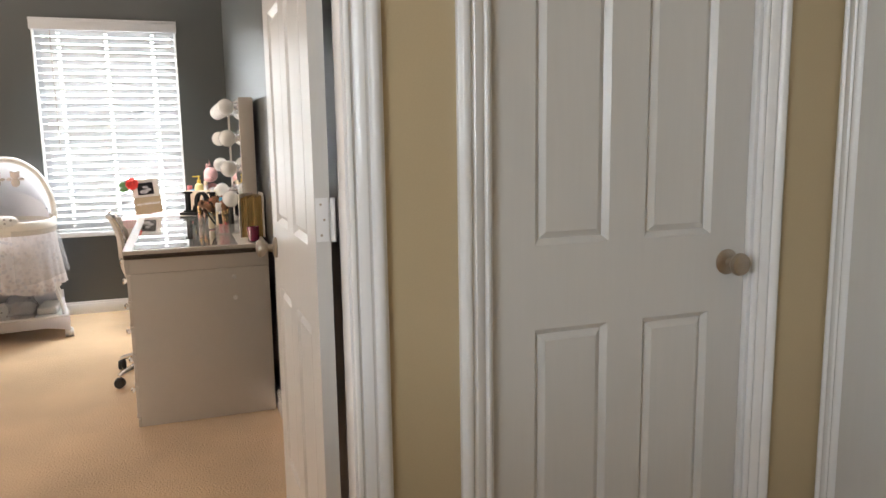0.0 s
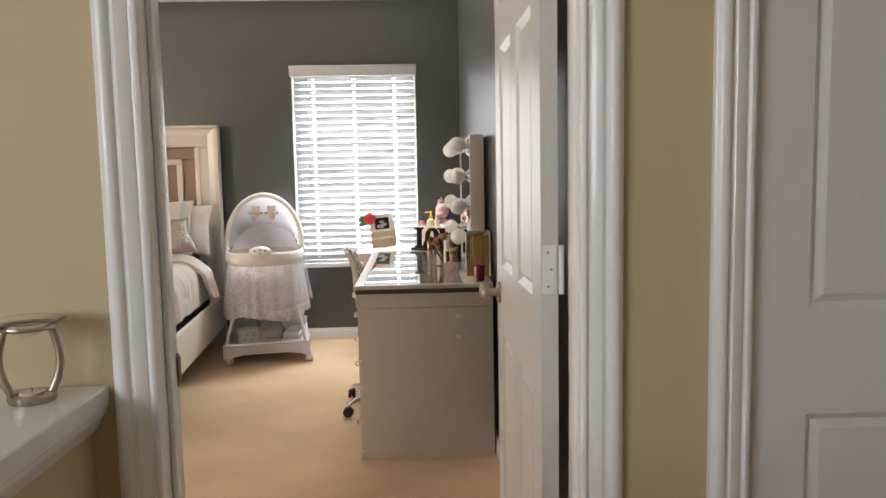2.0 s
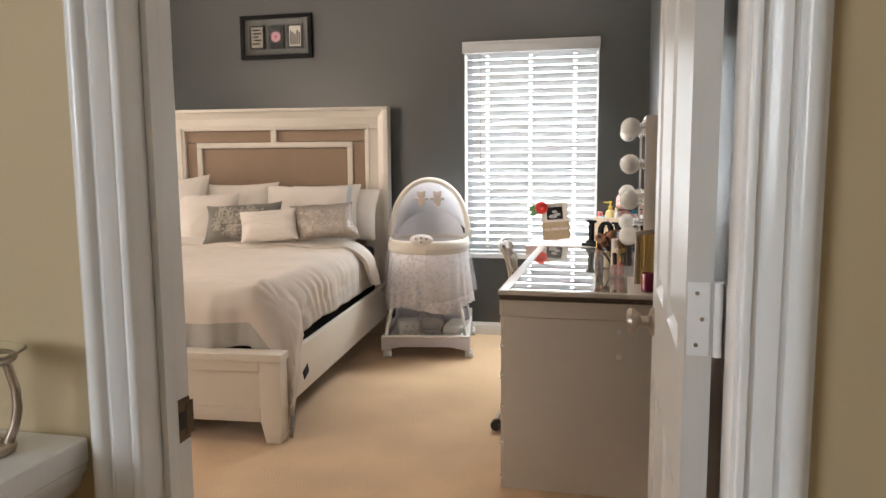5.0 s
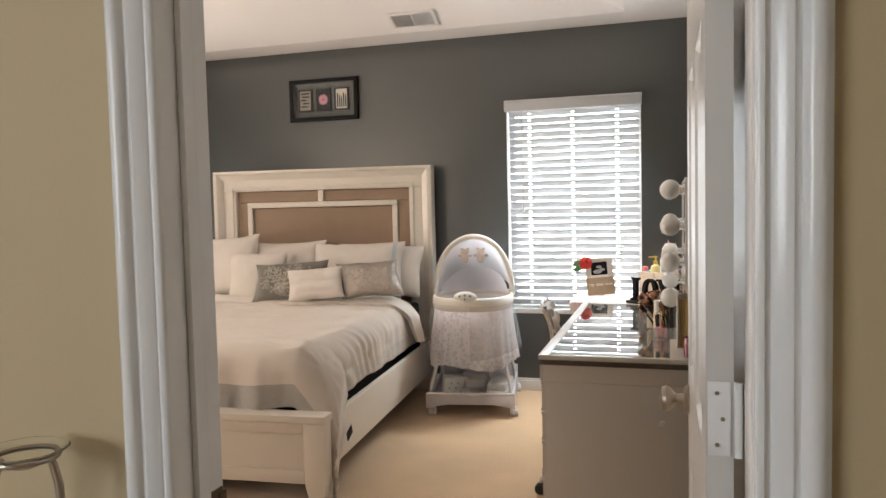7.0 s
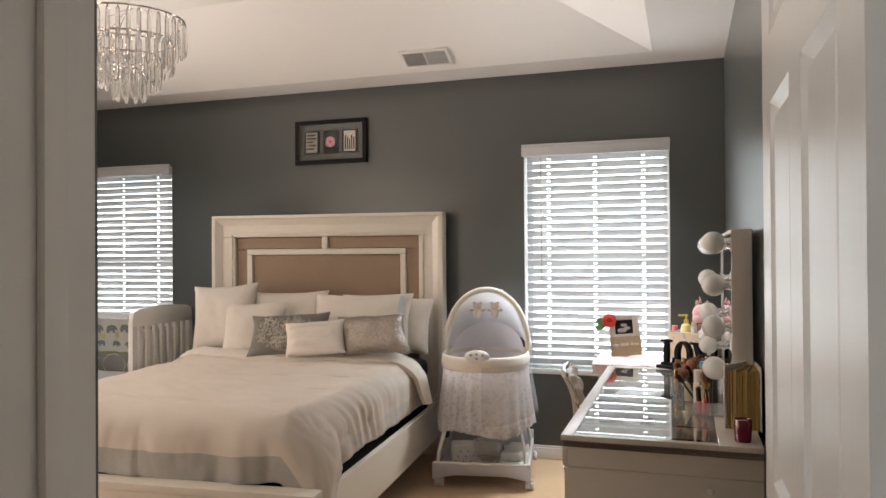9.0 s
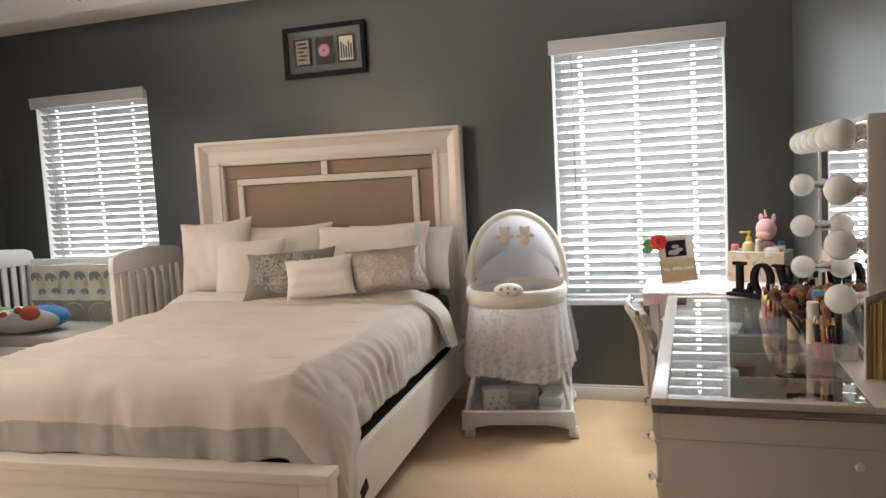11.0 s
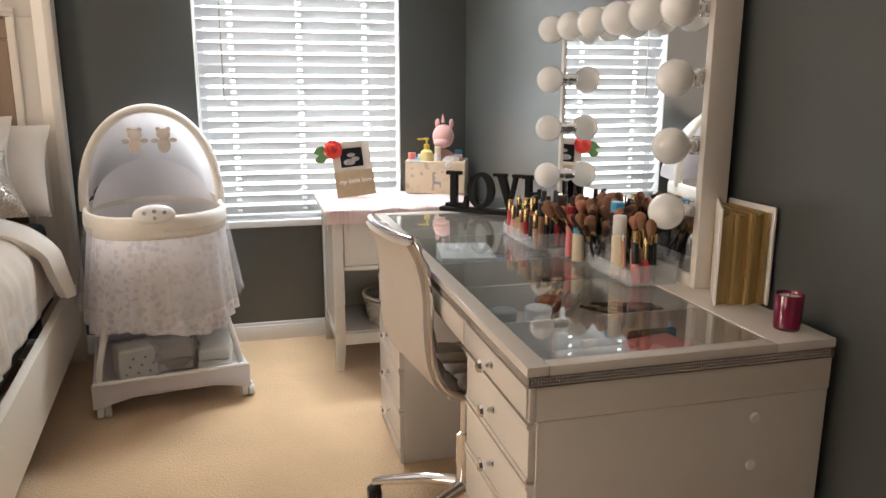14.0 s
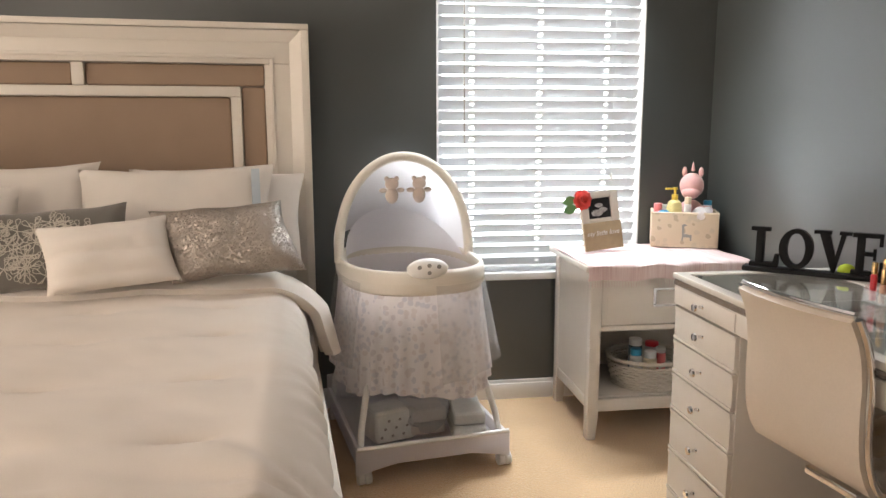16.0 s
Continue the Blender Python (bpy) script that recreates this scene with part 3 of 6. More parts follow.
# ---- windows and blinds ----
def window(n, x0, x1):
    w = tagged(new("window_%d" % n), "white vinyl sash window behind blinds", "window", "", "structure")
    z0, z1 = 0.6, 2.08
    y = 6.485
    part("window_frame", joined(bm_box(x0, x0 + 0.04, y, y + 0.05, z0, z1, 0.003), bm_box(x1 - 0.04, x1, y, y + 0.05, z0, z1, 0.003), bm_box(x0 + 0.04, x1 - 0.04, y, y + 0.05, z0, z0 + 0.05, 0.003), bm_box(x0 + 0.04, x1 - 0.04, y, y + 0.05, z1 - 0.045, z1, 0.003)), VINYL, w)
    part("meeting_rail", bm_box(x0 + 0.041, x1 - 0.041, y + 0.004, y + 0.046, 1.32, 1.365, 0.003), VINYL, w)
    for a, b in ((z0 + 0.051, 1.319), (1.366, z1 - 0.046)):
        p = part("pane", bm_box(x0 + 0.041, x1 - 0.041, y + 0.02, y + 0.025, a, b), GLASS, w)
        p.visible_shadow = False
    part("window_sill", joined(bm_box(x0 - 0.0, x1 + 0.0, W_N + 0.001, y, 0.591, 0.606), bm_box(x0 - 0.025, x1 + 0.02, W_N - 0.022, W_N - 0.001, 0.572, 0.606, 0.005, 3)), TRIM, w, "white painted window sill")
    part("reveal", joined(bm_box(x0 + 0.0005, x0 + 0.006, W_N, y, 0.606, z1), bm_box(x1 - 0.006, x1 - 0.0005, W_N, y, 0.606, z1), bm_box(x0 + 0.006, x1 - 0.006, W_N, y, z1 + 0.003, z1 + 0.0095)), TRIM, w)
    return w


SLATS = 28


def blind(x0, x1, label, group):
    z0, z1, y = 0.632, 2.03, 6.418
    b = thing("window_blind", label, "blind", ((x0 + x1) / 2, y, z0), 0, group)
    hw = (x1 - x0) / 2 - 0.014
    part("valance", joined(bm_box(-hw - 0.02, hw + 0.02, -0.085, -0.073, 1.402, 1.478, 0.003), bm_box(-hw - 0.016, hw + 0.016, -0.0725, -0.041, 1.404, 1.466, 0.004), bm_box(-hw - 0.02, hw + 0.02, -0.09, -0.07, 1.462, 1.482, 0.004)), BLIND, b, "white moulded valance")
    part("headrail", bm_box(-hw, hw, -0.025, 0.03, 1.40, 1.445, 0.002), BLIND, b)
    part("bottom_rail", bm_box(-hw, hw, -0.026, 0.026, -0.022, -0.004, 0.004), BLIND, b)
    cords = [-hw + 0.15, 0.0, hw - 0.15]

    def cut(s0, s1):
        """A strip along the slat, open for 22 mm where each cord passes."""
        out, a = [], -hw
        for c in cords:
            out.append(bm_box(a, c - 0.012, s0, s1, -0.0014, 0.0014))
            a = c + 0.011
        return out + [bm_box(a, hw, s0, s1, -0.0014, 0.0014)]
    bms = [bm_box(-hw, hw, 0.0075, 0.0242, -0.0012, 0.0012), bm_box(-hw, hw, -0.0242, -0.0075, -0.0012, 0.0012)] + cut(-0.0075, 0.0075)
    slat = to_mesh("slat", joined(*bms), BLIND)
    for i in range(SLATS):
        s = part("slat", slat, BLIND, b)
        s.matrix_local = Matrix.Translation((random.uniform(-0.001, 0.001), 0, 0.02 + i * (1.37 / (SLATS - 1)))) @ Matrix.Rotation(radians(-53 + random.uniform(-0.4, 0.4)), 4, "X")
    for c in cords:
        part("ladder_cord", joined(bm_box(c - 0.0012, c + 0.0012, -0.0285, -0.0275, -0.01, 1.40), bm_box(c - 0.0012, c + 0.0012, 0.0275, 0.0285, -0.01, 1.40), bm_tube([(c + 0.009, 0, -0.01), (c + 0.009, 0, 1.40)], 0.0008, 6)), BLIND, b)
    part("wand", bm_tube([(-hw + 0.105, -0.05, 1.40), (-hw + 0.107, -0.052, 1.0), (-hw + 0.108, -0.054, 0.545)], 0.0032, 8), TRELLIS, b, "thin grey plastic tilt wand")
    pc = part("pull_cord", bm_tube([(hw - 0.13, -0.05, 1.40), (hw - 0.131, -0.05, 0.42)], 0.0012, 6), BLIND, b)
    part("tassel", moved(bm_lathe([(0, 0.0), (0.009, 0.0), (0.0075, 0.018), (0.004, 0.03), (0, 0.032)], 12), Matrix.Translation((hw - 0.131, -0.05, 0.39))), WHITEPLASTIC, pc)
    return b


for i, (a, b) in enumerate(WINS):
    window(i + 1, a, b)
blind(*WINS[0], "white slatted window blind, lowered and half tilted", "window blinds")
blind(*WINS[1], "white slatted window blind above the crib", "window blinds")

back = struct("backdrop", bm_box(-9, 4, 8.4, 8.42, -2.5, 2.1), SUNNY, "bright hazy daylight outside the windows", "backdrop")
SUNNY.node_tree.nodes["Principled BSDF"].inputs["Emission Color"].default_value = (0.93, 0.97, 1.0, 1)
SUNNY.node_tree.nodes["Principled BSDF"].inputs["Emission Strength"].default_value = 1.25


# ---- bed ----
BED = ((-2.485, 6.19, 0), 4.5)


def make_bed():
    bed = thing("bed", "cream painted panel bed with a taupe upholstered headboard", "bed", *BED)
    hw = 0.866
    part("headboard_panel", bm_box(-hw + 0.1, hw - 0.1, 0.05, 0.08, 0.35, 1.52), BEDWHITE, bed)
    for s in (-1, 1):
        part("stile", bm_box(min(s * hw, s * (hw - 0.165)), max(s * hw, s * (hw - 0.165)), 0.0, 0.085, 0.0, 1.515, 0.004), BEDWHITE, bed)
    part("top_rail", bm_box(-hw, hw, 0.0, 0.085, 1.5155, 1.655, 0.004), BEDWHITE, bed)
    part("crown_moulding", joined(bm_box(-hw - 0.012, hw + 0.012, -0.03, 0.088, 1.648, 1.672, 0.005), bm_box(-hw - 0.012, -hw + 0.02, -0.03, 0.088, 0.25, 1.6475, 0.005), bm_box(hw - 0.02, hw + 0.012, -0.03, 0.088, 0.25, 1.6475, 0.005),
        bm_prism([(-0.028, 1.645), (-0.002, 1.645), (-0.002, 1.60), (-0.010, 1.615)], -hw + 0.02, hw - 0.02, "x"),
        bm_prism([(-hw + 0.02, -0.028), (-hw + 0.02, -0.002), (-hw + 0.065, -0.002), (-hw + 0.05, -0.010)], 0.4, 1.644, "z"),
        bm_prism([(hw - 0.02, -0.028), (hw - 0.02, -0.002), (hw - 0.065, -0.002), (hw - 0.05, -0.010)], 0.4, 1.644, "z")), BEDWHITE, bed)
    part("bead_moulding", joined(bm_box(-hw + 0.13, hw - 0.13, -0.010, 0.0, 1.535, 1.549, 0.003), bm_box(-hw + 0.13, -hw + 0.144, -0.010, 0.0, 0.45, 1.534, 0.003), bm_box(hw - 0.144, hw - 0.13, -0.010, 0.0, 0.45, 1.534, 0.003)), BEDWHITE, bed)
    x0, x1 = -0.61, 0.605
    part("inner_frame", joined(bm_box(x0, x1, 0.006, 0.05, 1.385, 1.425, 0.004), bm_box(x0, x0 + 0.04, 0.006, 0.05, 0.5, 1.3845, 0.004), bm_box(x1 - 0.04, x1, 0.006, 0.05, 0.5, 1.3845, 0.004), bm_box(-0.022, 0.022, 0.006, 0.05, 1.4255, 1.514, 0.004)), BEDWHITE, bed)
    for a, b, z0, z1 in ((-0.70, -0.023, 1.426, 1.513), (0.023, 0.70, 1.426, 1.513), (-0.70, -0.612, 0.5, 1.425), (0.607, 0.70, 0.5, 1.425), (-0.568, 0.563, 0.5, 1.384)):
        part("headboard_cushion", bm_box(a, b, 0.022, 0.06, z0, z1, 0.014, 3), TAUPE, bed, "taupe fabric headboard panel")
    for s in (-1, 1):
        part("side_rail", bm_box(min(s * 0.83, s * 0.862), max(s * 0.83, s * 0.862), -2.13, 0.0, 0.15, 0.385, 0.004), BEDWHITE, bed)
        part("leg", bm_prism([(s * 0.867, 0.384), (s * 0.765, 0.384), (s * 0.765, 0.10), (s * 0.79, 0.0), (s * 0.857, 0.0), (s * 0.867, 0.10)], -2.205, -2.12, "y", 0.003), BEDWHITE, bed)
    part("footboard", bm_box(-0.764, 0.764, -2.195, -2.15, 0.10, 0.384, 0.003), BEDWHITE, bed)
    for z0, z1 in ((0.335, 0.384), (0.10, 0.165)):
        part("footboard_rail", bm_box(-0.764, 0.764, -2.206, -2.196, z0, z1, 0.003), BEDWHITE, bed)
    part("footboard_cap", bm_box(-0.876, 0.876, -2.214, -2.115, 0.3845, 0.42, 0.006, 3), BEDWHITE, bed)
    part("mattress", bm_box(-0.77, 0.77, -2.05, -0.005, 0.30, 0.665, 0.05, 3), BLACKCLOTH, bed, "mattress in a black cover")
    return bed


make_bed()
TOPZ = 0.705


def drape(a, b):
    """Where the spread sheet's point (a across, b along) comes to rest over the mattress."""
    ex, ey, r = 0.80, -2.10, 0.12
    da, db = max(0.0, abs(a) - (ex - r)), max(0.0, (ey + r) - b)

    def roll(d):
        t = d / r
        if t < math.pi / 2:
            return r * math.sin(t), r * (1 - math.cos(t))
        return r, r + (d - r * math.pi / 2)
    ox, zx = roll(da)
    oy, zy = roll(db)
    big, small = max(zx, zy), min(zx, zy)
    z = TOPZ - big - 0.85 * small
    sgn = 1 if a > 0 else -1
    x = (sgn * (ex - r + ox)) if da > 0 else a
    y = (ey + r - oy) if db > 0 else b
    wob = noise.noise((a * 1.7, b * 1.7, 3.1))
    z += 0.012 * wob * (1 if da + db == 0 else 0.4)
    z += 0.008 * noise.noise((a * 5, b * 6, 7.7)) + 0.004 * noise.noise((a * 11 + b * 5, b * 13, 1.7))
    cf = min(1.0, max(0.0, (-b - 1.72) / 0.36)) if a > 0 else 0.0
    cf = cf * cf * (3 - 2 * cf)
    # gathers fan out from the foot corner
    cr = math.hypot(abs(a) - 0.78, b + 2.02)
    if cr < 0.6:
        th = math.atan2(b + 2.02, abs(a) - 0.78)
        z += 0.009 * math.exp(-(cr / 0.26) ** 2) * min(1, cr * 12) * math.sin(th * 8 + 3 * noise.noise((th * 2, 1.0, a)))
    if da > 0.01:
        k = min(1, (da - 0.01) / 0.16)
        near = min(1.0, max(0.0, (-b - 0.7) / 1.1))
        slant = b - da * (0.2 + 0.45 * near)
        ridge = 1 - 2.2 * abs(noise.noise((slant * 8.5, da * 1.5, 4.0)))
        fine = 1 - 2.2 * abs(noise.noise((slant * 21 + 3, da * 2.2, 9.0)))
        f = 0.75 * ridge + 0.16 * fine - 0.4
        x += sgn * k * (0.008 + (0.006 + 0.019 * near) * f * (1 - 0.6 * cf) + 0.075 * cf)
        tip = min(1.0, max(0.0, (-b - 1.93) / 0.2))
        z += 0.015 * k * noise.noise((b * 3.0, 2.0, 8.0)) - (0.10 * cf + (0.13 * tip if a > 0 else 0.0)) * k + 0.008 * k * near * f
    if db > 0.05:
        k = min(1, (db - 0.05) / 0.2)
        y -= k * (0.02 - 0.012 * cf + 0.009 * math.sin(a * 15 + 2 * noise.noise((a * 2, 5, 1))) + 0.016 * noise.noise((a * 9, db * 3, 2)) + 0.008 * noise.noise((a * 23, db * 8, 3)))
        z += 0.03 * k * noise.noise((a * 2.2, 1.0, 5.0))
    return Vector((x, y, z))


def comforter():
    c = thing("comforter", "white quilted comforter with a silver-grey hem, draped over the bed", "comforter", *BED)
    A0, A1, B0, B1 = -1.05, 1.035, -2.335, -0.30
    nu, nv = 170, 230
    bm = bmesh.new()
    bmesh.ops.create_grid(bm, x_segments=nu, y_segments=nv, size=0.5)
    flat = []
    for v in bm.verts:
        a, b = A0 + (v.co.x + 0.5) * (A1 - A0), B0 + (v.co.y + 0.5) * (B1 - B0)
        flat.append((a, b))
        p = drape(a, b)
        for ta in (-0.55, -0.18, 0.18, 0.55):
            for tb in (-1.8, -1.45, -1.1, -0.8):
                d = math.hypot((a - ta) * 0.55, (b - tb) * 1.8)
                p.z -= 0.022 * math.exp(-(d / 0.026) ** 2) + 0.010 * math.exp(-(d / 0.09) ** 2)
        for tb in (-1.7, -1.35, -1.0):
            d = math.hypot((a - 0.93) * 1.0, (b - tb) * 0.7)
            p.x -= 0.015 * math.exp(-(d / 0.03) ** 2)
        v.co = p
    me = to_mesh("quilt", bm, QUILT, 60)
    me.materials.append(HEM)
    me.materials.append(HEMSEQUIN)
    for poly in me.polygons:
        a = max(flat[k][0] for k in poly.vertices)
        b = min(flat[k][1] for k in poly.vertices)
        if b < B0 + 0.11:
            poly.material_index = 1
        elif a > A1 - 0.085 or a < A0 + 0.085:
            poly.material_index = 2
    ob = part("quilt", me, QUILT, c)
    sol = ob.modifiers.new("thick", "SOLIDIFY")
    sol.thickness, sol.offset = 0.018, 0.0

    def turned(u, v):
        a = -1.0 + u * 2.0
        lap = max(0.0, (a - 0.60) / 0.40)
        b = -0.62 + 0.34 * v * (1 - 0.72 * lap) + 0.045 * lap - 0.03 * math.sin(a * 3)
        p = drape(a, b)
        puff = 0.022 + 0.040 * math.sin(math.pi * min(1, v * 1.1 + 0.05)) * (1 - 0.2 * lap)
        over = max(0.0, (abs(a) - 0.70) / 0.30)
        return p + Vector(((1 if a > 0 else -1) * (puff * min(1, over * 2) + 0.075 * over ** 1.3), -0.02 * lap, puff * max(0.0, 1 - over) + 0.015 * over))
    part("turned_back_edge", bm_grid(turned, 80, 16, thick=0.042), LINEN, c, "folded-back top edge of the comforter", 60)
    tag = drape(1.03, -2.02)
    part("cloth_tag", moved(bm_box(-0.002, 0.002, -0.035, 0.035, -0.022, 0.022, 0.001), Matrix.Translation(tag + Vector((0.03, 0.03, 0.012))) @ Matrix.Rotation(radians(20), 4, "X")), BLACKCLOTH, c, "black cloth tag at the hem")
    return c


comforter()


# ---- pillows ----
def pillow_bm(w, h, t, pinch=0.07, channels=0, seed=0):
    nu, nv = 34, 26

    def side(s):
        def fn(u, v):
            p, q = 2 * u - 1, 2 * v - 1
            x = p * w / 2 * (1 - pinch * (1 - q * q) * abs(p) ** 1.5)
            z = q * h / 2 * (1 - pinch * (1 - p * p) * abs(q) ** 1.5)
            k = (max(0, 1 - abs(p) ** 3.2) * max(0, 1 - abs(q) ** 3.2)) ** 0.62
            y = s * t / 2 * k
            if channels:
                y *= 0.76 + 0.24 * abs(math.cos(math.pi * channels * (v + 0.0)))
            y += 0.012 * k * noise.noise((x * 7 + seed, z * 7, s * 2.0 + seed)) + 0.006 * k * noise.noise((x * 19 + seed, z * 16, s + seed))
            x += 0.006 * noise.noise((z * 9, seed, 1.0)) * abs(p) ** 4
            z += 0.006 * noise.noise((x * 9, seed, 2.0)) * abs(q) ** 4
            return (x, y, z)
        return fn
    bm = joined(bm_grid(side(-1), nu, nv), bm_grid(side(1), nu, nv))
    bmesh.ops.remove_doubles(bm, verts=bm.verts, dist=0.0015)
    return bm


def pillow(label, x, y, z, w, h, t, lean, roll, material, turn=4.5, channels=0, seed=0, pinch=0.07, flange=0.0, flange_mat=None, skew=0.0):
    p = new("pillow")
    p.matrix_world = pose(x, y, z, 0, 0, turn) @ Matrix.Rotation(radians(-lean), 4, "X") @ Matrix.Rotation(radians(roll), 4, "Y")
    tagged(p, label, "pillow", "pillows on the bed")
    lean_over = Matrix(((1, 0, skew, 0), (0, 1, 0, 0), (0, 0, 1, 0), (0, 0, 0, 1)))
    part("cushion", moved(pillow_bm(w, h, t, pinch, channels, seed), lean_over), material, p, angle=70)
    if flange:
        fm = flange_mat or material

        def ring(u, v):
            ang = u * 4
            k = int(ang) % 4
            f = ang - int(ang)
            c = [(-1, -1), (1, -1), (1, 1), (-1, 1)]
            p0, p1 = c[k], c[(k + 1) % 4]
            cx, cz = p0[0] + (p1[0] - p0[0]) * f, p0[1] + (p1[1] - p0[1]) * f
            gx, gz = w / 2 * 0.97 + flange * v, h / 2 * 0.97 + flange * v
            return (cx * gx, 0.012 * v * noise.noise((cx * 4 + seed, cz * 4, v)), cz * gz)
        part("flange", bm_grid(ring, 96, 3, wrap=True, thick=0.004), fm, p, "flat cloth border", 60)
    return p


pillow("large square white pillow leaning on the headboard", -3.09, 5.87, 0.955, 0.50, 0.48, 0.18, 20, -4, LINEN, seed=1, pinch=0.1, skew=-0.1)
pillow("wide white pillow leaning on the headboard", -2.70, 5.99, 0.93, 0.64, 0.43, 0.16, 20, -1, LINEN, seed=3, pinch=0.1)
pillow("plain white pillow at the back of the bed", -1.97, 6.07, 0.91, 0.66, 0.38, 0.14, 14, 2, LINEN, seed=5)
pp = pillow("long white pillow sham with a pale blue band", -2.09, 5.95, 0.925, 0.70, 0.41, 0.16, 20, -1, LINEN, seed=4)
part("band", bm_grid(lambda u, v: (0.268 + 0.03 * u, -0.001 - 0.0805 * ((max(0, 1 - abs((0.268 + 0.03 * u) / 0.35) ** 3.2) * max(0, 1 - abs(2 * v - 1) ** 3.2)) ** 0.62) - 0.004, (2 * v - 1) * 0.195), 4, 24, thick=0.003), PALEBLUE, pp, "pale blue sewn band")
pillow("white square pillow with a soft crumpled cover", -2.80, 5.78, 0.89, 0.46, 0.37, 0.14, 24, -3, LINEN, seed=6, skew=-0.08)
pg = pillow("dark grey pillow with silver floral stitching", -2.47, 5.66, 0.868, 0.545, 0.285, 0.13, 27, -4, GREYCLOTH, seed=7)


def stitching():
    rng = random.Random(5)
    bms = []

    def lift(x, z):
        p, q = x / 0.2725, z / 0.1425
        k = (max(0, 1 - abs(p) ** 3.2) * max(0, 1 - abs(q) ** 3.2)) ** 0.62
        return -0.065 * k - 0.0065
    for i in range(40):
        cx, cz = rng.uniform(-0.20, 0.22), rng.uniform(-0.11, 0.11)
        n, r0 = rng.randint(4, 6), rng.uniform(0.028, 0.05)
        for k in range(n):
            ang = 2 * math.pi * k / n + rng.uniform(-0.3, 0.3)
            pts = []
            for s in range(9):
                t = s / 8
                rad = r0 * math.sin(math.pi * t)
                off = 0.35 * math.sin(2 * math.pi * t)
                x = cx + rad * math.cos(ang + off + 0.6 * (t - 0.5))
                z = cz + rad * math.sin(ang + off + 0.6 * (t - 0.5))
                x, z = max(-0.245, min(0.245, x)), max(-0.125, min(0.125, z))
                pts.append((x, lift(x, z), z))
            bms.append(bm_tube(pts, 0.0015, 5))
    return joined(*bms)


part("stitching", stitching(), SILVERTHREAD, pg, "silver thread flower stitching")
pillow("small white pillow with quilted bands", -2.235, 5.575, 0.86, 0.40, 0.235, 0.13, 30, -5, LINEN, channels=3, seed=8, skew=-0.14)
pillow("silver grey sequin throw pillow", -1.875, 5.66, 0.885, 0.435, 0.26, 0.13, 26, -4, SEQUIN, seed=9, skew=-0.24)


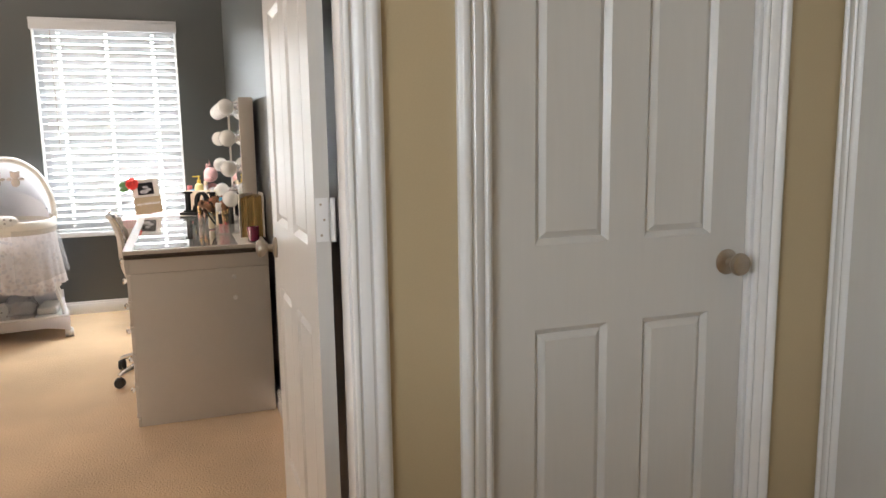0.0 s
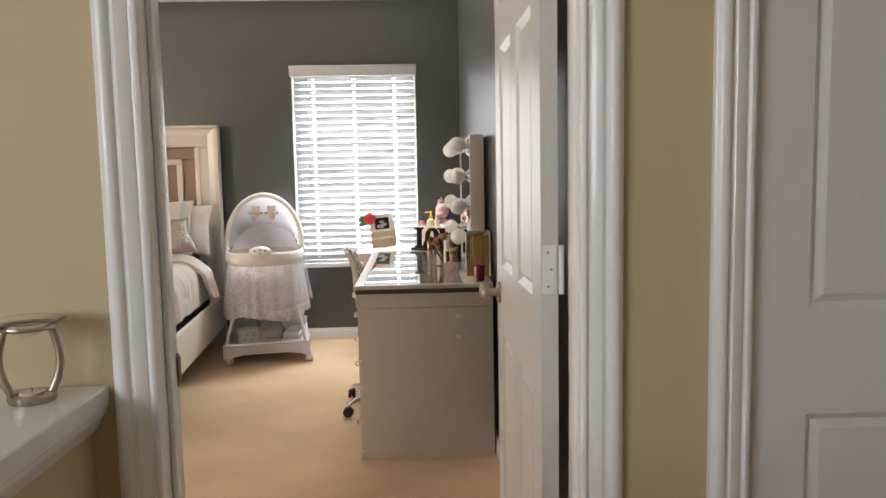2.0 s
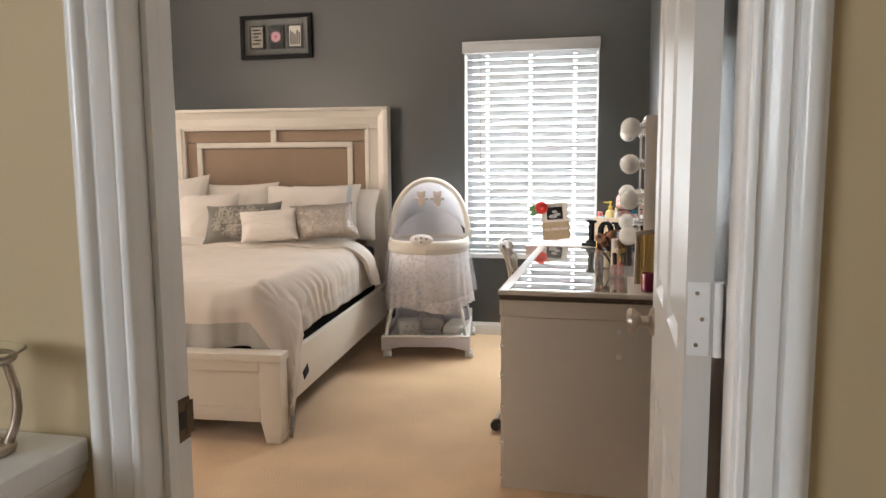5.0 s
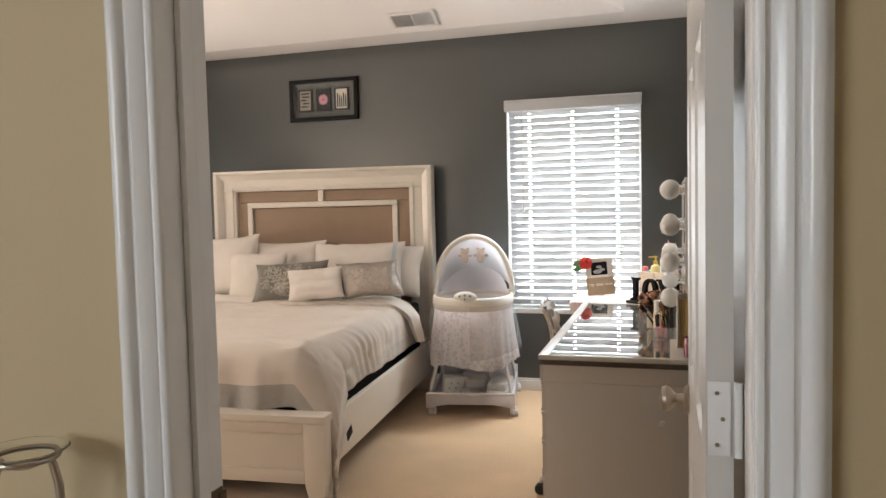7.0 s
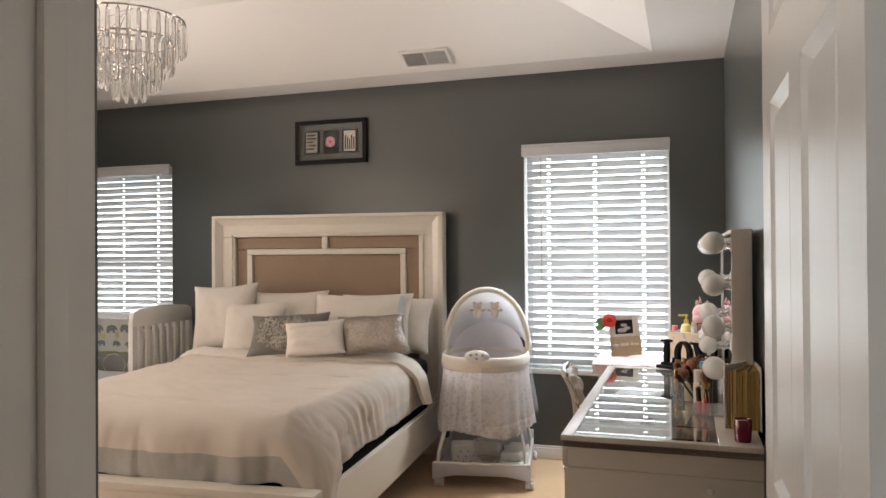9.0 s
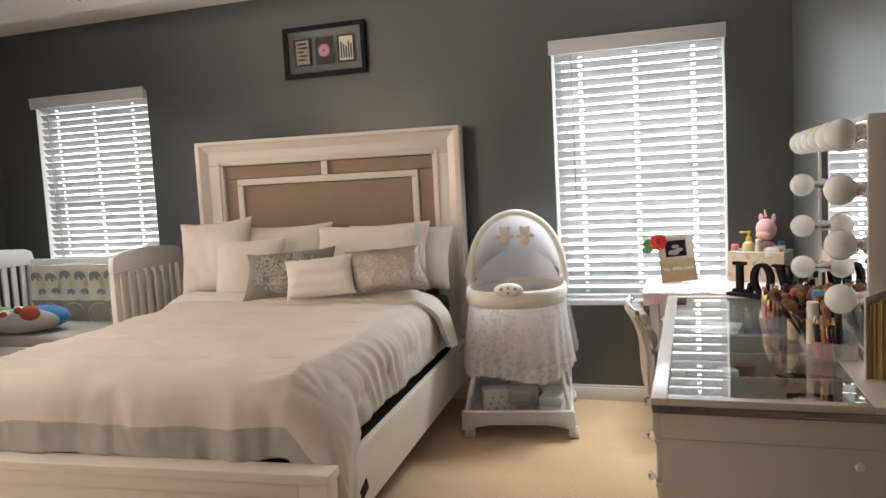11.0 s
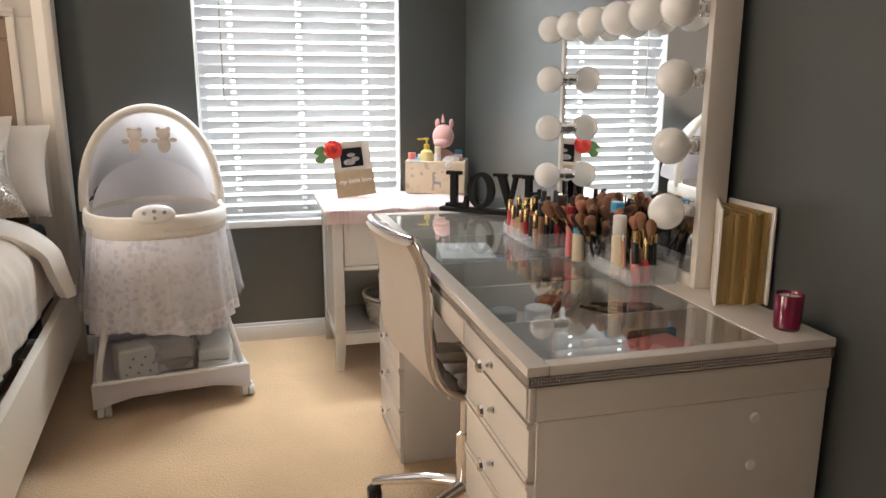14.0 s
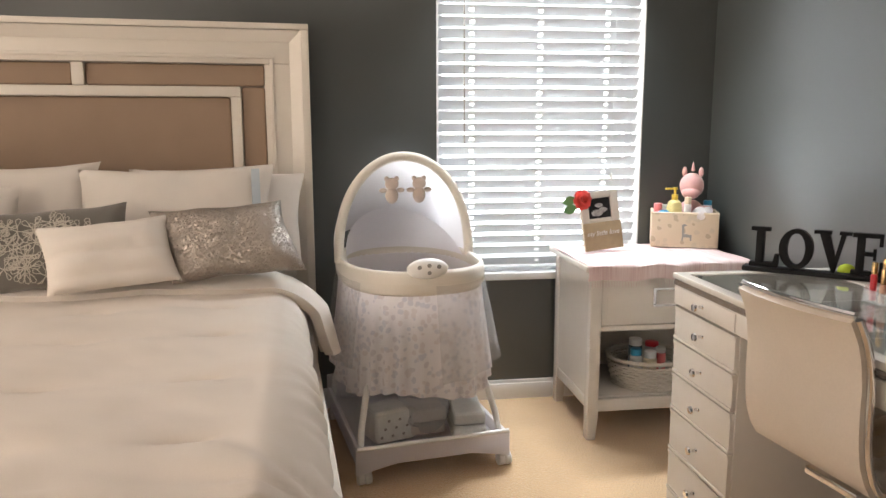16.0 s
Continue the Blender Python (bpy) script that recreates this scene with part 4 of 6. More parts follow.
# ---- crib ----
def crib():
    c = thing("crib", "white wooden crib with slatted ends and a low front", "crib", (-4.37, 5.97, 0))
    x0, x1, y0, y1 = -0.68, 0.66, -0.32, 0.34

    def end(x):
        rail = bm_prism([(y0, 0.93), (y0 + 0.015, 0.985), (y0 + 0.07, 1.005), (0.0, 1.025), (y1 - 0.07, 1.005), (y1 - 0.015, 0.985), (y1, 0.93), (y1, 0.885), (y0, 0.885)], x - 0.02, x + 0.02, "x", 0.006)
        part("end_rail", rail, WHITEPLASTIC, c)
        for y in (y0 + 0.025, y1 - 0.025):
            part("post", bm_box(x - 0.02, x + 0.02, y - 0.025, y + 0.025, 0.0, 0.8845, 0.004), WHITEPLASTIC, c)
        slat = to_mesh("slat", bm_box(-0.009, 0.009, -0.02, 0.02, 0.28, 0.8845, 0.003), WHITEPLASTIC)
        for k in range(7):
            s = part("slat", slat, WHITEPLASTIC, c)
            s.location = (x, y0 + 0.095 + k * 0.078, 0)
        part("low_rail", bm_box(x - 0.015, x + 0.015, y0 + 0.051, y1 - 0.051, 0.22, 0.28, 0.004), WHITEPLASTIC, c)
    end(x0)
    end(x1)
    part("back_rail", bm_box(x0 + 0.021, x1 - 0.021, y1 - 0.04, y1 - 0.008, 0.88, 0.925, 0.006), WHITEPLASTIC, c)
    part("low_side_rail", bm_box(x0 + 0.021, x1 - 0.021, y0 + 0.008, y0 + 0.04, 0.22, 0.40, 0.008), WHITEPLASTIC, c, "low white front board")
    part("mattress", bm_box(x0 + 0.025, x1 - 0.025, y0 + 0.05, y1 - 0.07, 0.30, 0.47, 0.03, 3), TRELLIS, c, "grey patterned crib mattress")

    def pad(u, v):
        return (x0 + 0.05 + u * (x1 - x0 - 0.1), y1 - 0.065 + 0.008 * math.sin(u * 40), 0.62 + v * 0.26)
    part("bumper_pad", bm_grid(pad, 40, 6, thick=0.02), BUMPER, c, "cream bumper pad printed with grey elephants", 60)

    def low(u, v):
        return (x0 + 0.05 + u * (x1 - x0 - 0.1), y1 - 0.062 + 0.008 * math.sin(u * 40 + 1), 0.42 + v * 0.195)
    part("lower_pad", bm_grid(low, 40, 5, thick=0.02), TRELLIS, c, "grey trellis patterned lower pad", 60)
    part("piping", bm_tube([(x0 + 0.05 + i * (x1 - x0 - 0.1) / 30, y1 - 0.082 + 0.008 * math.sin(i * 1.3), 0.618) for i in range(31)], 0.007, 6), GREENTRIM, c, "green piping")

    def side_pad(u, v):
        return (x1 - 0.045 + 0.004 * math.sin(u * 30), y0 + 0.07 + u * 0.52, 0.55 + v * 0.29)
    part("side_pad", bm_grid(side_pad, 20, 5, thick=0.015), BUMPER, c, "cream bumper pad printed with grey elephants", 60)
    rng = random.Random(3)
    body = bm_prism([(-0.05, 0.0), (-0.04, -0.03), (-0.02, -0.03), (-0.018, -0.01), (0.018, -0.01), (0.02, -0.03), (0.04, -0.03), (0.048, 0.005), (0.068, -0.012), (0.078, -0.006), (0.066, 0.018), (0.05, 0.036), (0.0, 0.045), (-0.035, 0.035)], -0.0015, 0.0015, "y")
    eleph = to_mesh("elephant_print", body, GREYPRINT)
    star = to_mesh("yellow_shape", bm_prism([(-0.02, 0), (-0.008, 0.03), (0.004, 0.01), (0.02, 0.035), (0.022, -0.01), (0.0, -0.02)], -0.0015, 0.0015, "y"), YELLOWPRINT)
    for i in range(9):
        for j, (m, mt) in enumerate(((eleph, GREYPRINT), (star, YELLOWPRINT), (eleph, GREYPRINT))):
            o = part("elephant_print" if m is eleph else "yellow_shape", m, mt, c)
            x = x0 + 0.12 + i * 0.135 + (0.06 if j == 1 else 0.0) + (0.05 if j == 2 else 0)
            o.matrix_local = pose(x, y1 - 0.099, (0.80, 0.74, 0.68)[j] + rng.uniform(-0.01, 0.01), 0, rng.uniform(-8, 8), 0) @ Matrix.Scale((0.85, 1, 0.6)[j] * (-1 if i % 2 and j == 2 else 1), 4, (1, 0, 0)) @ Matrix.Scale((0.85, 1, 0.6)[j], 4, (0, 0, 1))
    for i in range(4):
        for zz in (0.74, 0.64):
            o = part("elephant_print", eleph, GREYPRINT, c)
            o.matrix_local = pose(x1 - 0.062, y0 + 0.16 + i * 0.12, zz, 0, 0, 90) @ Matrix.Scale(0.7, 4)
    rows = []
    for i in range(5):
        cx = x0 + 0.2 + i * 0.24
        rows.append(bm_tube([(cx + 0.11 * math.cos(t), y1 - 0.085, 0.52 + 0.085 * math.sin(t)) for t in (2 * math.pi * k / 12 for k in range(12))], 0.004, 5, True))
    part("trellis_lines", joined(*rows), BUMPER, c)
    return c


crib()


def plush_pillow():
    p = thing("plush_toy", "grey animal face cushion with blue edges lying in the crib", "plush toy", (-4.62, 5.80, 0.556), 18)
    part("body", bm_ball(0.2, (0, 0, 0.0), (1.25, 0.7, 0.42), 28, 16), PLUSHGREY, p)
    part("blue_side", bm_ball(0.16, (0.12, 0.06, 0.01), (1.0, 0.7, 0.5), 24, 14), PLUSHBLUE, p)
    part("blue_side", bm_ball(0.12, (-0.2, -0.06, -0.02), (1.0, 0.8, 0.5), 24, 14), PLUSHBLUE, p)
    part("green_patch", bm_ball(0.07, (-0.16, 0.02, 0.06), (1.1, 0.8, 0.5), 18, 12), PLUSHGREEN, p)
    part("snout", bm_ball(0.06, (0.1, -0.09, 0.055), (1.1, 0.8, 0.95), 18, 12), PLUSHRUST, p, "rust coloured snout")
    for x, z in ((-0.07, 0.055), (0.03, 0.08)):
        e = part("eye", bm_ball(0.042, (x, -0.088, z), (1, 0.5, 0.8), 16, 10), WHITEPLASTIC, p)
        part("iris", bm_ball(0.027, (x, -0.102, z + 0.002), (1, 0.5, 0.9), 14, 10), PLUSHRUST, e)
    return p


plush_pillow()


# ---- bassinet ----
def bassinet():
    b = thing("bassinet", "white rolling baby bassinet with a cream rim, hood and printed skirt", "bassinet", (-1.18, 5.625, 0), 9.3)
    cy, ax, ay = 0.36, 0.262, 0.345

    def oval(t, k=1.0, z=0.0, dy=0.0):
        return Vector((ax * k * math.copysign(abs(math.cos(t)) ** 0.8, math.cos(t)), cy + dy + ay * k * math.copysign(abs(math.sin(t)) ** 0.8, math.sin(t)), z))
    T = [2 * math.pi * i / 48 for i in range(48)]
    # padded rim: tall cream band
    def rim(u, v):
        t = 2 * math.pi * u
        ph = v * 2 * math.pi
        k = 1.0 + 0.05 * math.cos(ph)
        return oval(t, k, 0.722 + 0.045 * math.sin(ph))
    part("rim", bm_grid(lambda u, v: rim(u, v), 56, 14, wrap=True), CREAMCLOTH, b, "padded cream fabric rim", 70)

    def liner(u, v):
        t = 2 * math.pi * u
        return oval(t, 0.96 - 0.12 * v, 0.74 - 0.24 * v)
    part("liner", bm_grid(liner, 48, 6, wrap=True), WHITEMESH, b, "", 70)
    part("pad", moved(bm_lathe([(0, 0.0), (0.24, 0.0), (0.255, 0.015), (0.24, 0.035), (0, 0.04)], 36), Matrix.Translation((0, cy, 0.60)) @ Matrix.Diagonal((0.93, 1.2, 1, 1))), PADPRINT, b, "printed bassinet pad")

    def skirt(u, v):
        t = 2 * math.pi * u
        k = 1.0 + 0.13 * v
        w = 0.011 * v * math.sin(t * 26 + 2 * math.sin(t * 3)) + 0.014 * v * noise.noise((math.cos(t) * 4, math.sin(t) * 4, v * 1.5))
        p = oval(t, k, 0.70 - (0.385 + 0.02 * math.sin(t * 4)) * v)
        n = Vector((math.cos(t), math.sin(t), 0))
        return p + n * w
    part("skirt", bm_grid(skirt, 200, 12, wrap=True), SKIRT, b, "white skirt printed with small grey animals", 70)

    def veil(u, v):
        t = math.radians(-62) + math.radians(304) * (u - 0.09)
        k = 1.04 + 0.20 * v
        w = 0.008 * v * math.sin(t * 19 + 1) + 0.012 * v * noise.noise((math.cos(t) * 3, math.sin(t) * 3, v + 5))
        return oval(t, k + w * 3, 0.725 - (0.33 + 0.02 * math.sin(t * 3)) * v)
    part("veil", bm_grid(veil, 120, 10), VEIL, b, "sheer white overskirt", 70)

    # hood
    def hood(u, v):
        t = math.pi * u
        q = v * math.pi / 2
        x = 0.262 * math.cos(t) * (1 - 0.10 * v)
        h = 0.385 * math.sin(t) ** 0.85 * math.cos(q * 0.86)
        y = 0.40 + 0.30 * math.sin(q) + 0.02 * math.sin(t)
        return (x, y, 0.765 + h)
    part("hood", bm_grid(hood, 40, 14), WHITEMESH, b, "white lined fabric hood", 70)
    part("hood_edge", bm_tube([(0.266 * math.cos(math.pi * i / 36), 0.397 + 0.02 * math.sin(math.pi * i / 36), 0.745 + 0.405 * max(0.0, math.sin(math.pi * i / 36)) ** 0.85) for i in range(37)], 0.019, 10, flat=1.25), CREAMCLOTH, b, "cream piped hood edge", 60)

    def back_liner(u, v):
        t = math.pi * u
        return (0.235 * math.cos(t), cy + 0.02 + 0.30 * math.sin(t), 0.75 + 0.17 * v * math.sin(t))
    part("hood_lining", bm_grid(back_liner, 30, 4), WHITEMESH, b, "", 70)
    for x in (-0.055, 0.055):
        toy = part("teddy", joined(bm_ball(0.024, (x, 0.385, 1.045), (1.15, 0.6, 1)), bm_ball(0.026, (x, 0.387, 1.0), (1, 0.6, 1.25)), bm_ball(0.010, (x - 0.02, 0.387, 1.065), (1, 0.6, 1), 10, 6), bm_ball(0.010, (x + 0.02, 0.387, 1.065), (1, 0.6, 1), 10, 6),
                                   bm_ball(0.012, (x - 0.035, 0.387, 1.02), (1.4, 0.6, 0.8), 10, 6), bm_ball(0.012, (x + 0.035, 0.387, 1.02), (1.4, 0.6, 0.8), 10, 6)), PLUSHTAN, b, "small tan teddy hanging inside the hood")
    music = part("music_box", bm_ball(0.06, (-0.02, 0.012, 0.775), (1.25, 0.45, 0.62), 24, 14), WHITEPLASTIC, b, "white oval music box")
    for x, z in ((-0.055, 0.785), (-0.02, 0.79), (0.015, 0.785), (-0.02, 0.765)):
        part("button", moved(bm_lathe([(0, 0), (0.008, 0), (0.007, 0.003), (0, 0.0035)], 12, "y"), Matrix.Translation((x, -0.012, z)) @ Matrix.Scale(-1, 4, (0, 1, 0))), GREYPRINT, music)
    # lower frame
    for sx in (-1, 1):
        for y0, y1 in ((0.03, 0.12), (0.66, 0.58)):
            part("leg", bm_tube([(sx * 0.268, y0, 0.09), (sx * 0.256, y0 + (y1 - y0) * 0.3, 0.2), (sx * 0.22, y0 + (y1 - y0) * 0.85, 0.35), (sx * 0.17, y0 + (y1 - y0) * 1.3, 0.64)], 0.012, 10), WHITEPLASTIC, b)
            wh = part("wheel", joined(moved(bm_lathe([(0, -0.012), (0.022, -0.012), (0.025, -0.008), (0.025, 0.008), (0.022, 0.012), (0, 0.012)], 18, "x"), Matrix.Translation((sx * 0.268, y0, 0.025))), moved(bm_lathe([(0, -0.012), (0.022, -0.012), (0.025, -0.008), (0.025, 0.008), (0.022, 0.012), (0, 0.012)], 18, "x"), Matrix.Translation((sx * 0.268 + 0.027, y0, 0.025)))), WHITEPLASTIC, b, "white twin caster wheel")
            part("fork", joined(bm_tube([(sx * 0.268 + 0.0135, y0, 0.03), (sx * 0.268 + 0.0135, y0, 0.09)], 0.008, 8), bm_ball(0.016, (sx * 0.268 + 0.0135, y0, 0.052), (1.6, 1, 0.8), 10, 6)), WHITEPLASTIC, wh)
    part("shelf", joined(bm_box(-0.285, 0.285, 0.0, 0.69, 0.075, 0.09, 0.004), bm_box(-0.285, 0.285, 0.675, 0.69, 0.09, 0.20, 0.004), bm_box(-0.285, -0.27, 0.0, 0.674, 0.09, 0.145, 0.004), bm_box(0.27, 0.285, 0.0, 0.674, 0.09, 0.145, 0.004)), WHITEMESH, b, "white fabric storage shelf")

    def apron(u, v):
        x = -0.29 + 0.58 * u
        return (x, -0.006, 0.145 - v * (0.095 - 0.04 * math.sin(math.pi * u)))
    part("front_apron", bm_grid(apron, 24, 4, thick=0.012), WHITEMESH, b, "white fabric front with an arched lower edge", 60)
    part("front_rail", bm_tube([(-0.286, -0.004, 0.147), (0.286, -0.004, 0.147)], 0.009, 8), WHITEPLASTIC, b)
    return b


bassinet()


def bassinet_goods():
    m = pose(-1.18, 5.625, 0, 0, 0, 9.3)
    pk = tagged(new("diaper_pack"), "white printed pack stored under the bassinet", "pack")
    pk.matrix_world = m @ pose(-0.12, 0.2, 0.091, 0, 0, 12)
    part("wrap", bm_box(-0.085, 0.085, -0.06, 0.06, 0, 0.13, 0.02, 3), PAPERWHITE, pk)
    for i in range(9):
        part("printed_motif", moved(bm_lathe([(0, 0), (0.006, 0), (0.005, 0.0012), (0, 0.0013)], 8, "y"), Matrix.Translation((-0.06 + 0.015 * i, -0.0605, 0.03 + 0.03 * (i * 7 % 3))) @ Matrix.Scale(-1, 4, (0, 1, 0))), TRELLIS, pk)
    bx = tagged(new("folded_sheet"), "folded white sheet stored under the bassinet", "sheet")
    bx.matrix_world = m @ pose(0.185, 0.20, 0.091, 0, 0, -10)
    part("fold", bm_box(-0.065, 0.065, -0.13, 0.16, 0, 0.055, 0.018, 3), PAPERWHITE, bx)
    part("fold", bm_box(-0.062, 0.062, -0.12, 0.15, 0.0555, 0.105, 0.018, 3), PAPERWHITE, bx)
    bag = tagged(new("plastic_bag"), "clear crumpled plastic bag of folded white cloth", "bag")
    bag.matrix_world = m @ pose(0.02, 0.22, 0.091)

    def crumple(u, v):
        t, q = 2 * math.pi * u, math.pi * v
        d = Vector((math.sin(q) * math.cos(t), math.sin(q) * math.sin(t), math.cos(q)))
        k = 1 + 0.16 * noise.noise(d * 3) + 0.09 * noise.noise(d * 8)
        return (0.098 * d.x * min(k, 1.06), 0.12 * d.y * k, 0.10 + 0.098 * d.z * min(k, 1.02))
    part("film", bm_grid(crumple, 36, 20, wrap=True), PALEBAG, bag, "", 25)
    part("folded_cloth", joined(bm_box(-0.07, 0.07, -0.07, 0.07, 0.012, 0.06, 0.015, 3), bm_box(-0.065, 0.065, -0.065, 0.065, 0.061, 0.11, 0.018, 3)), LINEN, bag)


bassinet_goods()


# ---- vanity corner ----
def at_world(bm, ob):
    """Moves a mesh drawn in world places into the axes of an unturned thing."""
    return moved(bm, Matrix.Translation(-Vector(ob.location)))


def wpart(name, bm, material, ob, label="", angle=35):
    return part(name, at_world(bm, ob), material, ob, label, angle)


VX0, VX1, VY0, VY1 = -0.412, 0.19, 3.832, 5.37


def crystal_knob(parent, ob, x, y, z):
    k = moved(bm_lathe([(0, 0), (0.008, 0), (0.006, 0.003), (0.005, 0.012), (0.011, 0.018), (0.0145, 0.024), (0.012, 0.030), (0, 0.032)], 8, "x"), Matrix.Translation((x, y, z)) @ Matrix.Scale(-1, 4, (1, 0, 0)))
    return part("knob", at_world(k, ob), CHROME, parent, "cut crystal and chrome knob", 15)


def vanity():
    v = thing("vanity_table", "white lacquered vanity table with drawers and a glass display top", "vanity table", (-0.1, 4.59, 0))
    g0, g1, h0, h1 = -0.380, 0.062, 3.857, 5.335
    wpart("top_frame", joined(bm_box(VX0 - 0.008, g0, VY0 - 0.006, VY1 + 0.006, 0.772, 0.79, 0.003), bm_box(g1, VX1, VY0 - 0.006, VY1 + 0.006, 0.772, 0.79, 0.003), bm_box(g0, g1, VY0 - 0.006, h0, 0.772, 0.79, 0.003), bm_box(g0, g1, h1, VY1 + 0.006, 0.772, 0.79, 0.003)), LACQUER, v)
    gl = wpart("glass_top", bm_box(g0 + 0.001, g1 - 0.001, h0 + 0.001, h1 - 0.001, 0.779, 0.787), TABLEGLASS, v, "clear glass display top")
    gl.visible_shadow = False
    # band under the top, with stones
    wpart("stone_band", joined(bm_box(VX0 - 0.004, VX0 - 0.0005, VY0 - 0.002, VY1, 0.752, 0.7715), bm_box(VX0 - 0.004, VX1, VY0 - 0.004, VY0 - 0.0005, 0.752, 0.7715)), BANDGREY, v, "grey rhinestone trim band")
    stone = [(0, 0.0022, 0), (0.0026, 0, 0), (0, 0, 0.0026), (-0.0026, 0, 0), (0, 0, -0.0026)]
    verts, faces = [], []

    def add(p, turn):
        n = len(verts)
        for a, b, c in stone:
            q = (a, -b, c) if not turn else (-b, a, c)
            verts.append((p[0] + q[0], p[1] + q[1], p[2] + q[2]))
        faces.extend([(n, n + 1, n + 2), (n, n + 2, n + 3), (n, n + 3, n + 4), (n, n + 4, n + 1)])
    rng = random.Random(8)
    for r in range(3):
        z = 0.7565 + r * 0.0055
        for i in range(110):
            add((VX0 + 0.003 + i * 0.0054, VY0 - 0.004, z + rng.uniform(-0.0005, 0.0005)), False)
        for i in range(283):
            add((VX0 - 0.004, VY0 + 0.003 + i * 0.0054, z + rng.uniform(-0.0005, 0.0005)), True)
    me = bpy.data.meshes.new("rhinestones")
    me.from_pydata([(a + 0.1, b - 4.59, c) for a, b, c in verts], [], faces)
    me.materials.append(STUDS)
    tagged(part("rhinestone_trim", me, STUDS, v, "tiny sparkling rhinestones"), kind="stuff")
    # tray under the glass
    wpart("display_tray", joined(bm_box(VX0 + 0.012, g1 + 0.012, VY0 + 0.02, VY1 - 0.02, 0.692, 0.700), bm_box(VX0, VX0 + 0.012, VY0, VY1, 0.688, 0.7715, 0.001), bm_box(VX0 + 0.0125, VX1, VY0, VY0 + 0.02, 0.688, 0.7715, 0.001), bm_box(VX0 + 0.0125, VX1, VY1 - 0.02, VY1, 0.688, 0.7715, 0.001), bm_box(g1 + 0.012, VX1, VY0 + 0.0205, VY1 - 0.0205, 0.688, 0.7715)), LACQUER, v)
    for y in (4.10, 4.375, 4.62, 4.975, 5.12):
        wpart("divider", bm_box(VX0 + 0.013, g1 + 0.011, y, y + 0.008, 0.7005, 0.768), LACQUER, v)
    for a, b in ((VY0 + 0.002, 4.215), (4.985, VY1 - 0.002)):
        wpart("pedestal", joined(bm_box(VX0 + 0.016, VX1, a, a + 0.018, 0.0, 0.6865, 0.002), bm_box(VX0 + 0.016, VX1, b - 0.018, b, 0.0, 0.6865, 0.002), bm_box(VX0 + 0.02, VX1, a + 0.019, b - 0.019, 0.0, 0.684), bm_box(VX0 + 0.004, VX0 + 0.0155, a, b, 0.0, 0.035, 0.002)), LACQUER, v)
        zs = [0.04, 0.185, 0.33, 0.455, 0.57, 0.684]
        for z0, z1 in zip(zs, zs[1:]):
            d = wpart("drawer", joined(bm_box(VX0 + 0.002, VX0 + 0.0185, a + 0.004, b - 0.004, z0 + 0.003, z1 - 0.003, 0.0025), bm_box(VX0 - 0.001, VX0 + 0.002, a + 0.004, b - 0.004, z0 + 0.003, z0 + 0.012), bm_box(VX0 - 0.001, VX0 + 0.002, a + 0.004, b - 0.004, z1 - 0.012, z1 - 0.003)), LACQUER, v)
            crystal_knob(d, v, VX0 + 0.001, (a + b) / 2, (z0 + z1) / 2)
        d = wpart("drawer", bm_box(VX0 - 0.004, VX0 - 0.0005, a + 0.004, b - 0.004, 0.692, 0.748, 0.001), LACQUER, v)
        crystal_knob(d, v, VX0 - 0.004, (a + b) / 2, 0.72)
    wpart("drawer", bm_box(VX0 - 0.004, VX0 - 0.0005, 4.222, 4.978, 0.692, 0.748, 0.001), LACQUER, v)
    wpart("back_panel", bm_box(VX1 - 0.012, VX1 - 0.001, 4.2155, 4.9845, 0.25, 0.6865), LACQUER, v)
    for z in (0.645, 0.55):
        wpart("screw_cap", moved(bm_lathe([(0, 0), (0.011, 0), (0.009, 0.004), (0, 0.005)], 14, "y"), Matrix.Translation((0.035, VY0 + 0.002, z)) @ Matrix.Scale(-1, 4, (0, 1, 0))), WHITEPLASTIC, v)
    return v


vanity()


